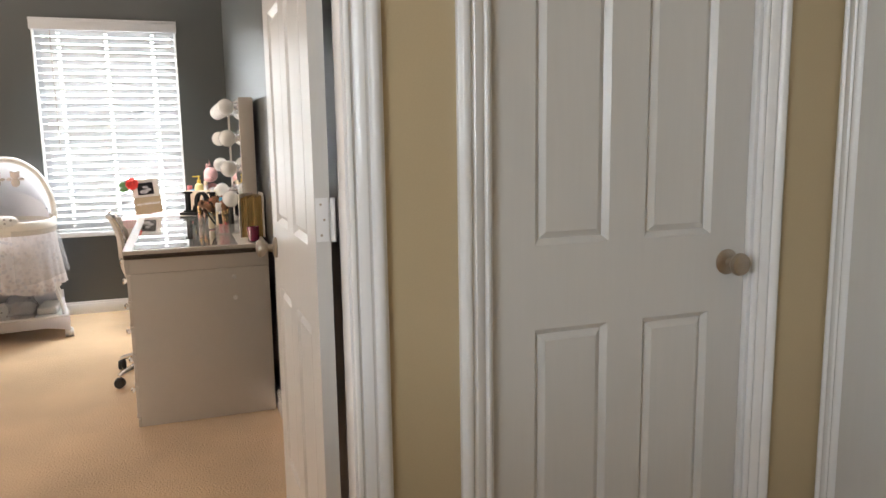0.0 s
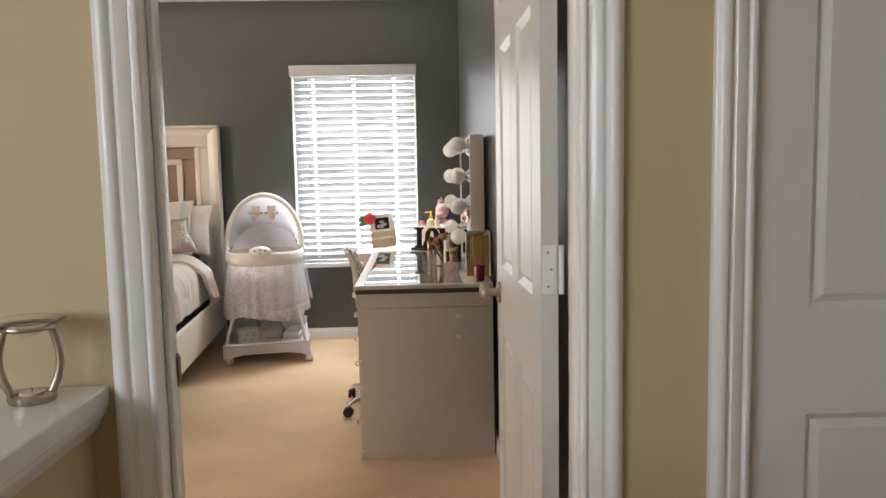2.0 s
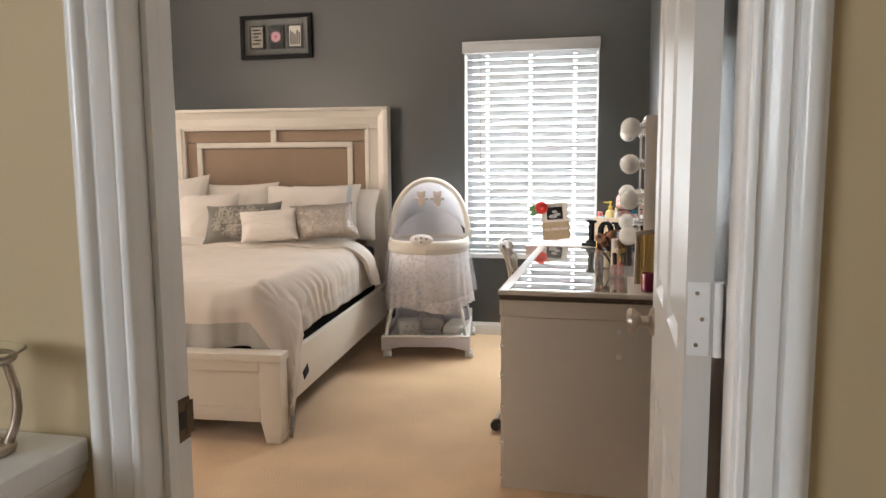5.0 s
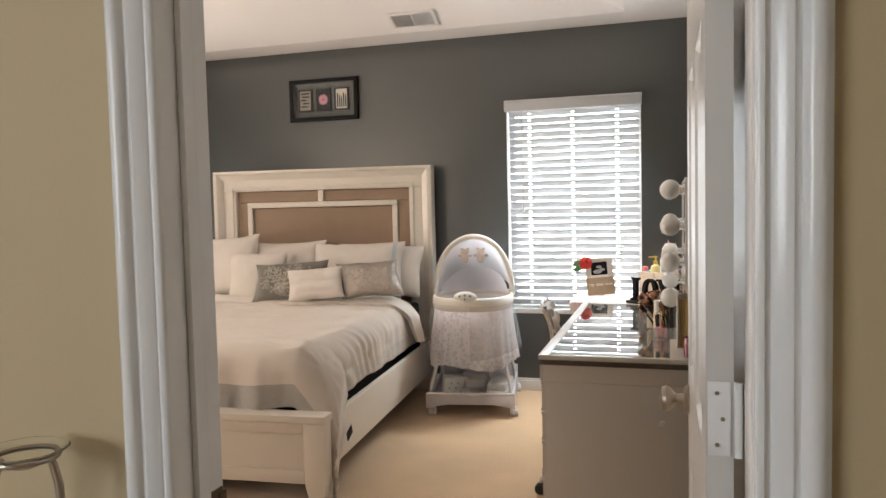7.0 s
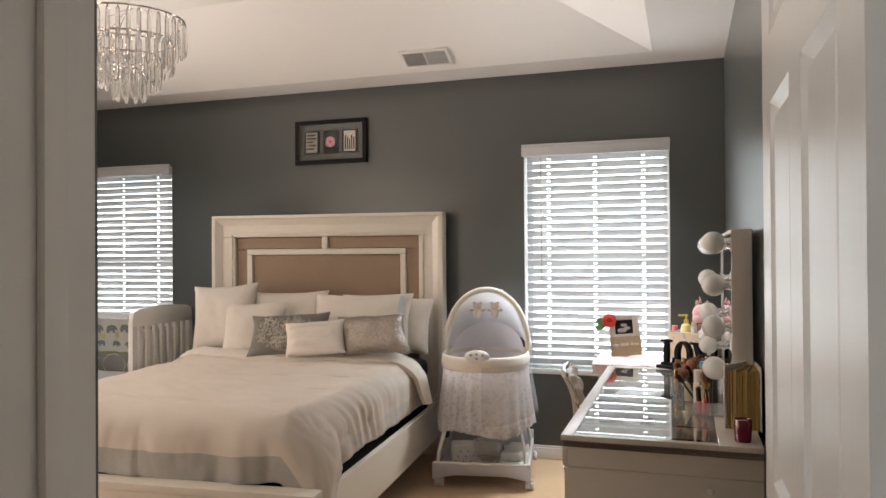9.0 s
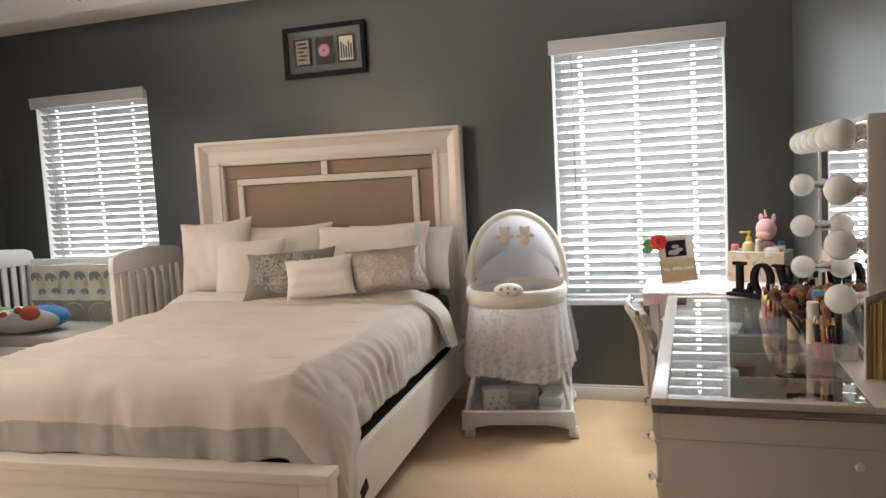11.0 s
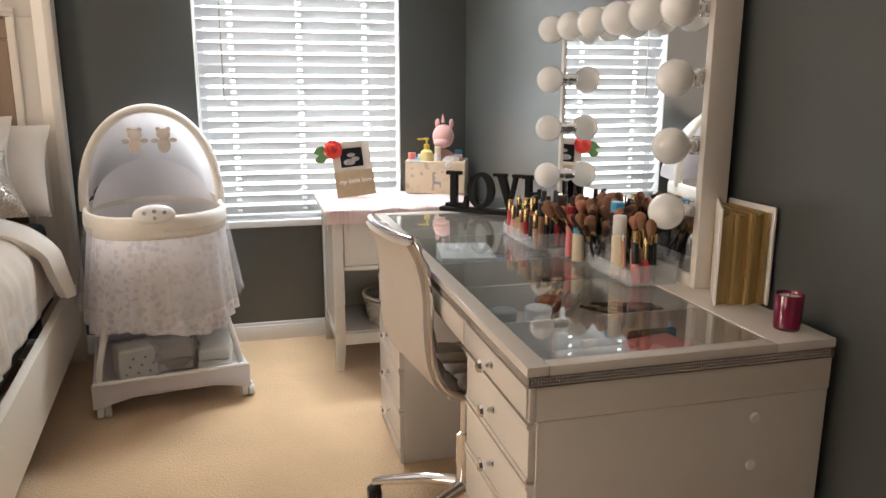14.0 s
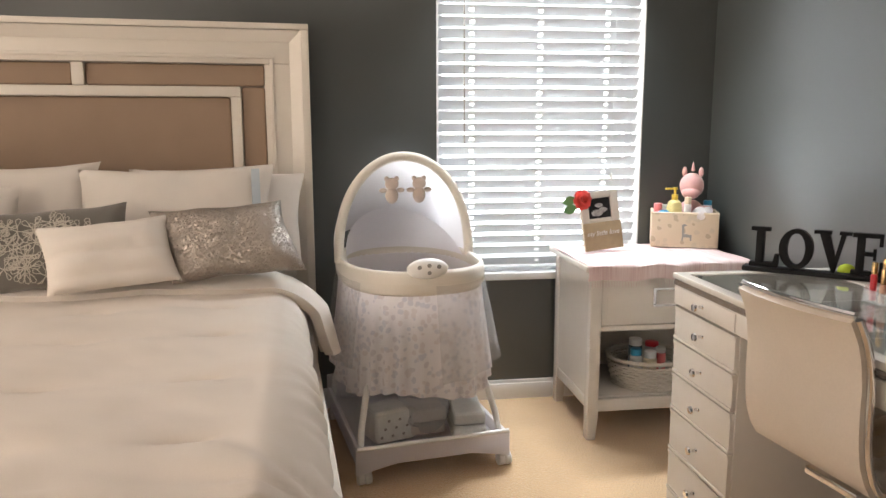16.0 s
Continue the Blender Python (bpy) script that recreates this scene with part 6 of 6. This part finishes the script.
# ---- corner cabinet ----
def cabinet():
    c = thing("night_stand", "white painted night stand with a drawer and an open shelf", "night stand", (-0.21, 6.09, 0))
    x0, x1, y0, y1 = -0.525, 0.10, 5.86, 6.345
    wpart("top", bm_box(x0 - 0.034, x1 + 0.034, y0 - 0.036, y1, 0.705, 0.728, 0.004), LACQUER, c)
    for x in (x0, x1 - 0.045):
        for y in (y0, y1 - 0.045):
            s = 1 if x == x0 else -1
            wpart("leg", bm_prism([(x, 0.7045), (x + 0.045, 0.7045), (x + 0.045, 0.10), (x + (0.035 if s > 0 else 0.045), 0.0), (x + (0.0 if s > 0 else 0.010), 0.0), (x, 0.10)], y, y + 0.045, "y", 0.002), LACQUER, c)
    for x in (x0 + 0.008, x1 - 0.023):
        wpart("side_panel", bm_box(x, x + 0.015, y0 + 0.0455, y1 - 0.0455, 0.17, 0.70), LACQUER, c)
        wpart("side_rail", bm_box(x - 0.004, x + 0.019, y0 + 0.0455, y1 - 0.0455, 0.125, 0.1695, 0.002), LACQUER, c)
    wpart("back_panel", bm_box(x0 + 0.0455, x1 - 0.0455, y1 - 0.03, y1 - 0.018, 0.13, 0.70), LACQUER, c)
    wpart("shelf", bm_box(x0 + 0.024, x1 - 0.024, y0 + 0.046, y1 - 0.0305, 0.15, 0.168, 0.002), LACQUER, c)
    wpart("front_rail", bm_box(x0 + 0.0455, x1 - 0.0455, y0 + 0.006, y0 + 0.03, 0.118, 0.168, 0.002), LACQUER, c)
    wpart("middle_rail", bm_box(x0 + 0.0455, x1 - 0.0455, y0 + 0.004, y0 + 0.30, 0.455, 0.475, 0.002), LACQUER, c)
    d = wpart("drawer", joined(bm_box(x0 + 0.049, x1 - 0.049, y0 + 0.006, y0 + 0.024, 0.479, 0.70, 0.002), bm_box(x0 + 0.07, x1 - 0.07, y0 + 0.002, y0 + 0.0065, 0.495, 0.685, 0.002)), LACQUER, c)
    h = part("handle", at_world(joined(bm_box(-0.27, -0.258, y0 - 0.012, y0 + 0.0018, 0.555, 0.63, 0.002), bm_box(-0.27, -0.16, y0 - 0.016, y0 - 0.0125, 0.555, 0.563, 0.001), bm_box(-0.27, -0.16, y0 - 0.016, y0 - 0.0125, 0.622, 0.63, 0.001), bm_box(-0.172, -0.16, y0 - 0.012, y0 + 0.0018, 0.555, 0.63, 0.002)), c), CHROME, d, "square chrome handle")
    return c


cabinet()
runner = tagged(new("table_runner"), "pink striped cloth runner over the night stand", "cloth")


def cloth(u, v):
    x = -0.555 + 0.685 * u
    s = v * 0.55
    if s < 0.06:
        return (x + 0.004 * math.sin(s * 60), 5.815 - 0.004 * math.sin(u * 26), 0.672 + s + 0.004 * math.sin(u * 19))
    return (x, 5.819 + (s - 0.06), 0.7345 + 0.0018 * math.sin(u * 30 + s * 20))


part("weave", bm_grid(cloth, 60, 40, thick=0.003), PINKSTRIPE, runner, "", 60)
part("fringe", joined(*[bm_tube([(-0.55 + i * 0.0113, 5.8145, 0.672), (-0.55 + i * 0.0113 + 0.002 * math.sin(i), 5.813, 0.648)], 0.0011, 4) for i in range(60)]), PINKSTRIPE, runner, "knotted thread fringe")


def photo_frame():
    f = tagged(new("keepsake_photo"), "white and burlap photo stand with a coral flower", "photo frame")
    f.matrix_world = pose(-0.378, 6.12, 0.745, -9, -4, 12)
    w, h = 0.092, 0.25
    part("board", joined(bm_box(-w, w, 0, 0.012, 0.0, 0.1195, 0.002), bm_box(-w, -0.055, 0, 0.014, 0.12, h, 0.003), bm_box(0.055, w, 0, 0.014, 0.12, h, 0.003), bm_box(-0.0545, 0.0545, 0, 0.014, 0.12, 0.135, 0.002), bm_box(-0.0545, 0.0545, 0, 0.014, 0.222, h, 0.002), bm_box(-w + 0.003, w - 0.003, 0.0145, 0.018, 0.003, h - 0.003)), FRAMEWHITE, f)
    part("burlap_panel", bm_box(-w - 0.001, w + 0.001, -0.003, -0.0005, 0.0, 0.118, 0.001), BURLAP, f, "burlap covered lower half")
    part("photo", bm_box(-0.054, 0.054, 0.008, 0.011, 0.1355, 0.2215), PHOTOBLACK, f, "dark grey scan photo")
    part("photo_shape", joined(*[moved(bm_lathe([(0, 0), (r, 0), (r, 0.0006), (0, 0.0006)], 14, "y"), Matrix.Translation((x, 0.0072, z)) @ Matrix.Diagonal((1.6, 1, 0.8, 1))) for x, z, r in ((-0.012, 0.158, 0.018), (0.018, 0.17, 0.013), (0.0, 0.19, 0.012))]), PHOTOGREY, f)
    part("easel_back", moved(bm_box(-0.02, 0.02, 0, 0.004, 0, 0.19), Matrix.Translation((0, 0.055, -0.006)) @ Matrix.Rotation(radians(12), 4, "X")), BURLAP, f)
    txt = bpy.data.curves.new("caption", "FONT")
    txt.body, txt.size, txt.align_x, txt.extrude, txt.shear = "my little love", 0.030, "CENTER", 0.0006, 0.25
    tmp = bpy.data.objects.new("caption", txt)
    scene.collection.objects.link(tmp)
    me = bpy.data.meshes.new_from_object(tmp.evaluated_get(bpy.context.evaluated_depsgraph_get()))
    bpy.data.objects.remove(tmp)
    me.materials.clear()
    me.materials.append(WHITEPLASTIC)
    o = part("caption", me, WHITEPLASTIC, f, "white words my little love")
    o.matrix_local = pose(0, -0.0037, 0.062, 90, 0, 0)
    fl = part("flower", bm_ball(0.012, (-0.088, -0.014, 0.222)), CORAL, f, "coral cloth flower")
    rg = random.Random(4)
    for k in range(16):
        ring = 0 if k < 6 else 1
        a = 2 * math.pi * k / (6 if ring == 0 else 10) + rg.uniform(-0.2, 0.2)
        r = 0.018 if ring == 0 else 0.034

        def petal(u, v, a=a, r=r, ring=ring):
            p, q = 2 * u - 1, v
            wv = 0.022 * math.sin(math.pi * min(0.97, q * 0.8 + 0.12)) * p
            ln = r * 0.3 + r * q
            cx, cz = math.cos(a), math.sin(a)
            bend = -0.012 - 0.012 * math.sin(q * 2.2) + (0.012 * q if ring else -0.004) + 0.005 * p * p
            return (-0.088 + cx * ln - cz * wv, -0.006 + bend, 0.222 + cz * ln + cx * wv)
        part("petal", bm_grid(petal, 5, 5, thick=0.0012), CORAL, fl, "", 60)
    for s in (-1, 1):
        part("leaf", bm_grid(lambda u, v: (-0.105 - 0.075 * v, -0.004 + 0.006 * math.sin(v * 3), 0.21 + 0.018 * s + 0.02 * math.sin(math.pi * v) * (2 * u - 1) - 0.01 * v), 4, 8, thick=0.001), LEAF, fl, "green cloth leaf", 60)
    return f


photo_frame()


def fabric_bin():
    b = tagged(new("fabric_bin"), "tan fabric bin printed with a giraffe, full of baby things", "storage bin")
    b.matrix_world = pose(0.03, 6.235, 0.738, 0, 0, -22)
    w, d, h = 0.142, 0.088, 0.15
    part("bin_wall", joined(bm_box(-w, w, -d, -d + 0.008, 0, h, 0.003), bm_box(-w, w, d - 0.008, d, 0, h, 0.003), bm_box(-w, -w + 0.008, -d + 0.009, d - 0.009, 0, h, 0.003), bm_box(w - 0.008, w, -d + 0.009, d - 0.009, 0, h, 0.003), bm_box(-w + 0.009, w - 0.009, -d + 0.009, d - 0.009, 0, 0.006)), BINCLOTH, b)
    part("rim_binding", joined(bm_tube([(-w, -d + 0.004, h), (w, -d + 0.004, h)], 0.006, 6), bm_tube([(-w, d - 0.004, h), (w, d - 0.004, h)], 0.006, 6), bm_tube([(-w + 0.004, -d, h), (-w + 0.004, d, h)], 0.006, 6), bm_tube([(w - 0.004, -d, h), (w - 0.004, d, h)], 0.006, 6)), BINCLOTH, b)
    part("giraffe_print", bm_prism([(0.0, 0.03), (0.004, 0.055), (0.0, 0.058), (-0.002, 0.092), (0.010, 0.10), (-0.002, 0.104), (-0.012, 0.10), (-0.010, 0.055), (-0.012, 0.03), (-0.006, 0.03), (-0.004, 0.045), (0.022, 0.045), (0.024, 0.03), (0.03, 0.03), (0.03, 0.056), (0.004, 0.06)], -d - 0.0012, -d + 0.001, "y"), GREYPRINT, b, "grey printed giraffe")
    part("lining", bm_box(-w + 0.009, w - 0.009, -d + 0.009, d - 0.009, 0.085, 0.10, 0.004), WHITEMESH, b)


fabric_bin()


def bin_goods():
    m = pose(0.03, 6.235, 0.738, 0, 0, -22)

    def put(ob, x, y, z, rz=0):
        ob.matrix_world = m @ pose(x, y, z, 0, 0, rz)
    p = tagged(new("lotion_bottle"), "yellow pump bottle standing in the fabric bin", "bottle")
    part("bottle_body", bm_lathe([(0, 0), (0.03, 0), (0.033, 0.006), (0.034, 0.07), (0.028, 0.095), (0.014, 0.105), (0, 0.105)], 22), mat("pale_yellow_plastic", (0.72, 0.62, 0.28), 0.35, var=0.04, bump=0.02), p)
    part("pump", joined(bm_lathe([(0, 0.1055), (0.014, 0.1055), (0.014, 0.128), (0.006, 0.13), (0.005, 0.15), (0.011, 0.151), (0.011, 0.160), (0, 0.161)], 14), bm_box(-0.045, 0.0, -0.006, 0.006, 0.150, 0.159, 0.003)), YELLOWPL, p, "yellow pump top")
    put(p, -0.045, -0.045, 0.1005, 20)
    for lab, x, y, m1, m2, r, h1, h2 in (("pink capped tube in the fabric bin", -0.115, -0.05, PINKPL, PINKPL, 0.02, 0.06, 0.03), ("white bottle with a blue cap in the bin", 0.1, 0.02, WHITEPLASTIC, BLUEPL, 0.02, 0.08, 0.02), ("small pink bottle in the fabric bin", -0.085, 0.03, PINKPL, WHITEPLASTIC, 0.018, 0.055, 0.02), ("clear white tube in the fabric bin", 0.01, -0.06, WHITEPLASTIC, CREAMPL, 0.016, 0.09, 0.03)):
        t = tube_thing("baby_bottle", lab, "bottle", 0, 0, 0, r, h1, h2, m1, m2)
        put(t, x, y, 0.1005)
    sp = tagged(new("blue_cloth"), "folded blue wash cloth in the fabric bin", "cloth")
    part("fold", joined(bm_ball(0.035, (0, 0, 0.03), (1.2, 0.8, 0.9)), bm_ball(0.025, (0.03, 0.0, 0.025), (1, 0.9, 0.8))), BLUEPL, sp)
    put(sp, -0.09, -0.06, 0.1005)
    u = tagged(new("unicorn_plush"), "pink unicorn plush toy sitting in the fabric bin", "plush toy")
    horn = moved(bm_lathe([(0, 0), (0.009, 0), (0.006, 0.018), (0, 0.042)], 12), Matrix.Translation((0.004, -0.025, 0.232)) @ Matrix.Rotation(radians(12), 4, "X"))
    part("plush_body", joined(bm_ball(0.055, (0, 0, 0.05), (1.0, 0.85, 0.95)), bm_ball(0.05, (0, -0.012, 0.165), (1.05, 0.95, 1.15)), bm_ball(0.036, (0, -0.04, 0.135), (1.1, 0.8, 0.75)), bm_ball(0.016, (-0.034, 0.0, 0.225), (0.7, 0.6, 1.4), 10, 8), bm_ball(0.016, (0.036, 0.0, 0.225), (0.7, 0.6, 1.4), 10, 8), bm_ball(0.025, (-0.06, -0.02, 0.06), (1.5, 0.8, 0.8), 12, 8), bm_ball(0.025, (0.06, -0.02, 0.06), (1.5, 0.8, 0.8), 12, 8), horn), PLUSHPINK, u)
    put(u, 0.03, 0.02, 0.1005, -10)
    w = tagged(new("white_plush"), "small white plush ball toy with a ribbon", "plush toy")
    part("plush_body", joined(bm_ball(0.038, (0, 0, 0.04)), bm_ball(0.02, (0.03, -0.01, 0.06))), WHITEMESH, w)
    put(w, 0.065, -0.055, 0.1005)


bin_goods()


def wicker_basket():
    b = tagged(new("wicker_basket"), "round white wicker basket on the night stand shelf", "basket")
    b.matrix_world = pose(-0.205, 6.05, 0.1685)
    r, h = 0.158, 0.11
    for k in range(9):
        z = 0.006 + k * 0.0118
        rr = r * (0.86 + 0.14 * k / 8)
        part("weave", bm_tube([((rr + 0.004 * (1 if (i + k) % 2 else -1)) * math.cos(2 * math.pi * i / 40), (rr + 0.004 * (1 if (i + k) % 2 else -1)) * math.sin(2 * math.pi * i / 40) * 0.95, z) for i in range(40)], 0.0058, 6, True), WICKER, b, "", 70)
    for i in range(20):
        a = 2 * math.pi * i / 20
        part("stake", bm_tube([(r * 0.86 * math.cos(a), r * 0.82 * math.sin(a), 0.002), (r * math.cos(a), r * 0.95 * math.sin(a), h + 0.01)], 0.0035, 5), WICKER, b)
    part("rim", bm_tube([((r + 0.004) * math.cos(2 * math.pi * i / 40), (r + 0.004) * 0.95 * math.sin(2 * math.pi * i / 40), h + 0.012 + 0.003 * (i % 2)) for i in range(40)], 0.009, 6, True), WICKER, b, "", 70)
    part("base", bm_lathe([(0, 0), (r * 0.86, 0), (r * 0.86, 0.005), (0, 0.005)], 30), WICKER, b)
    for lab, x, y, m1, m2, rr, h1, h2 in (("white baby lotion bottle in the wicker basket", -0.06, -0.04, WHITEPLASTIC, BLUEPL, 0.025, 0.13, 0.03), ("cream bottle in the wicker basket", 0.0, -0.05, CREAMPL, WHITEPLASTIC, 0.028, 0.12, 0.03), ("pink bottle in the wicker basket", 0.06, -0.02, PINKPL, WHITEPLASTIC, 0.022, 0.13, 0.025), ("slate blue bottle in the wicker basket", -0.03, 0.04, SLATE, WHITEPLASTIC, 0.03, 0.15, 0.03), ("white tub in the wicker basket", 0.05, 0.05, WHITEPLASTIC, REDPL, 0.032, 0.14, 0.02)):
        tube_thing("toiletry_bottle", lab, "bottle", -0.205 + x, 6.05 + y, 0.174, rr, h1, h2, m1, m2)


wicker_basket()


# ---- wall and ceiling things ----
def wall_picture():
    p = thing("picture_frame", "black framed triptych with a pink flower between two word prints", "picture", (-2.515, 6.379, 2.055))
    w, h = 0.29, 0.325
    part("frame", joined(bm_box(-w, w, -0.03, 0, 0, 0.03, 0.003), bm_box(-w, w, -0.03, 0, h - 0.03, h, 0.003), bm_box(-w, -w + 0.03, -0.03, 0, 0.0305, h - 0.0305, 0.003), bm_box(w - 0.03, w, -0.03, 0, 0.0305, h - 0.0305, 0.003)), BLACK, p)
    part("mat_board", bm_box(-w + 0.03, w - 0.03, -0.006, -0.002, 0.03, h - 0.03), mat("grey_mat_board", (0.10, 0.105, 0.10), 0.5, var=0.04, bump=0.03), p)
    for i, x in enumerate((-0.155, 0.0, 0.155)):
        f = part("panel", joined(bm_box(x - 0.062, x + 0.062, -0.018, -0.0065, 0.075, 0.25, 0.002)), BLACK, p, "small black panel")
        if i != 1:
            part("print", bm_box(x - 0.046, x + 0.046, -0.0195, -0.0183, 0.088, 0.237), mat("tan_print", (0.34, 0.31, 0.26), 0.5, var=0.15, scale=20, bump=0.0) if i == 0 else FRAMEWHITE, f)
            if i == 0:
                for k, (a, b, zz) in enumerate(((-0.035, 0.03, 0.21), (-0.03, 0.035, 0.185), (-0.035, 0.01, 0.16), (-0.02, 0.035, 0.135), (-0.035, 0.02, 0.11))):
                    part("word_bar", bm_box(x + a, x + b, -0.0212, -0.0198, zz, zz + 0.012), BLACK, f)
            else:
                for k in range(5):
                    part("word_bar", bm_box(x - 0.038 + k * 0.017, x - 0.028 + k * 0.017, -0.0212, -0.0198, 0.10, 0.205 - 0.015 * (k % 3)), BLACK, f)
        else:
            pt = to_mesh("petal", bm_prism([(0, 0.006), (0.008, 0.02), (0.007, 0.036), (0.0, 0.044), (-0.007, 0.036), (-0.008, 0.02)], -0.0012, 0.0012, "y"), mat("pink_petal_print", (0.62, 0.30, 0.36), 0.6, var=0.15, scale=40, bump=0.0))
            for k in range(12):
                o = part("petal", pt, PLUSHPINK, f)
                o.matrix_local = pose(x, -0.0205 - 0.0006 * (k % 2), 0.162, 0, 30 * k, 0)
            part("flower_centre", moved(bm_lathe([(0, 0), (0.010, 0), (0.008, 0.003), (0, 0.004)], 14, "y"), Matrix.Translation((x, -0.0215, 0.162)) @ Matrix.Scale(-1, 4, (0, 1, 0))), REDPL, f)
    g = part("glazing", bm_box(-w + 0.03, w - 0.03, -0.027, -0.025, 0.03, h - 0.03), GLASS, p)
    g.visible_shadow = False
    return p


wall_picture()


def vent(x, y, z, w, d, label):
    """A ceiling register lying on the slope; its own y points down the slope."""
    v = tagged(new("ceiling_vent"), label, "vent", "ceiling vents")
    slope = math.degrees(math.atan2(0.34, 0.73))
    v.matrix_world = pose(x, y, z, -slope, 0, 0)
    part("frame", joined(bm_box(-w, w, -d, -d + 0.022, -0.008, 0, 0.002), bm_box(-w, w, d - 0.022, d, -0.008, 0, 0.002), bm_box(-w, -w + 0.022, -d + 0.0225, d - 0.0225, -0.008, 0, 0.002), bm_box(w - 0.022, w, -d + 0.0225, d - 0.0225, -0.008, 0, 0.002), bm_box(-0.004, 0.004, -d + 0.0225, d - 0.0225, -0.007, 0, 0.001)), WHITEPLASTIC, v)
    # No duct is built: a black sheet gives the shade behind the slats.
    part("backing", bm_box(-w + 0.02, w - 0.02, -d + 0.02, d - 0.02, -0.0012, -0.0004), BLACKPLASTIC, v, "thin black sheet painting in the shade of the duct")
    n = 22
    sl = {}
    for s in (-1, 1):
        sl[s] = to_mesh("slat", moved(bm_box(-0.0008, 0.0008, -d + 0.023, d - 0.023, -0.006, 0.006), Matrix.Translation((0, 0, -0.005)) @ Matrix.Rotation(radians(48 * s), 4, "Y") @ Matrix.Diagonal((1, 1, 0.7, 1))), WHITEPLASTIC)
    for i in range(n):
        x0 = -w + 0.03 + i * (2 * w - 0.06) / (n - 1)
        if abs(x0) < 0.006:
            continue
        o = part("slat", sl[-1 if x0 < 0 else 1], WHITEPLASTIC, v)
        o.location = (x0, 0, 0)
    return v


SL = 0.34 / 0.73
vent(-1.62, 5.955, H + SL * (6.08 - 5.955) - 0.003, 0.165, 0.085, "white slatted ceiling register above the bed")
vent(-3.95, 5.86, H + SL * (6.08 - 5.86) - 0.003, 0.165, 0.085, "white slatted ceiling register near the crib")


def chandelier():
    c = thing("chandelier", "tiered crystal prism chandelier hanging from the tray ceiling", "chandelier", (-2.62, 4.40, H + 0.34))
    part("canopy", bm_lathe([(0, -0.001), (0.07, -0.001), (0.065, -0.02), (0.02, -0.03), (0, -0.03)], 28), CHROME, c)
    part("rod", bm_tube([(0, 0, -0.03), (0, 0, -0.36)], 0.006, 8), CHROME, c)
    tiers = ((0.26, -0.40, 36, 0.15), (0.20, -0.50, 28, 0.15), (0.14, -0.58, 20, 0.15), (0.07, -0.65, 10, 0.14))
    for r, z, n, ln in tiers:
        part("ring", bm_tube([(r * math.cos(2 * math.pi * i / 40), r * math.sin(2 * math.pi * i / 40), z) for i in range(40)], 0.006, 8, True), CHROME, c)
        for k in range(2):
            a = math.pi * k
            part("ring_wire", bm_tube([(r * math.cos(a), r * math.sin(a), z), (0.01 * math.cos(a), 0.01 * math.sin(a), -0.34)], 0.0018, 5), CHROME, c)
        prism = to_mesh("prism", bm_lathe([(0, 0), (0.004, -0.004), (0.011, -0.02), (0.012, -ln + 0.03), (0.006, -ln), (0, -ln)], 6), CRYSTAL, 10)
        for i in range(n):
            a = 2 * math.pi * i / n
            o = part("prism", prism, CRYSTAL, c)
            o.matrix_local = pose(r * math.cos(a), r * math.sin(a), z - 0.006, 0, 0, math.degrees(a) + 15 * (i % 3))
    return c


chandelier()


def candle_holder():
    h = thing("candle_holder", "brushed nickel tea light holder with curved arms on the half wall", "candle holder", (-0.795, 1.845, 0.9002), 20)
    part("base", bm_lathe([(0, 0), (0.036, 0), (0.038, 0.004), (0.038, 0.010), (0.035, 0.0135), (0.024, 0.014), (0.022, 0.010), (0, 0.010)], 32), NICKEL, h)
    part("tea_light", bm_lathe([(0, 0.0105), (0.02, 0.0105), (0.02, 0.016), (0.018, 0.0165), (0, 0.015)], 24), WAX, h)
    part("wick", bm_tube([(0, 0, 0.0155), (0, 0.001, 0.022)], 0.0008, 5), BLACK, h)
    for k in (0, 1):
        s = 1 if k == 0 else -1
        part("arm", bm_tube([(s * 0.030, 0, 0.012), (s * 0.040, 0, 0.035), (s * 0.0455, 0, 0.06), (s * 0.045, 0, 0.085), (s * 0.038, 0, 0.115), (s * 0.034, 0, 0.124)], 0.0042, 8, flat=1.6), NICKEL, h, "curved flat nickel arm", 60)
    part("ring", bm_tube([(0.042 * math.cos(2 * math.pi * i / 40), 0.042 * math.sin(2 * math.pi * i / 40), 0.127) for i in range(40)], 0.0045, 8, True), NICKEL, h, "", 60)
    o = part("dish", bm_lathe([(0, 0.112), (0.02, 0.114), (0.040, 0.126), (0.058, 0.137), (0.056, 0.139), (0.038, 0.129), (0.02, 0.117), (0, 0.115)], 32), GLASS, h, "shallow clear glass dish")
    return h


candle_holder()
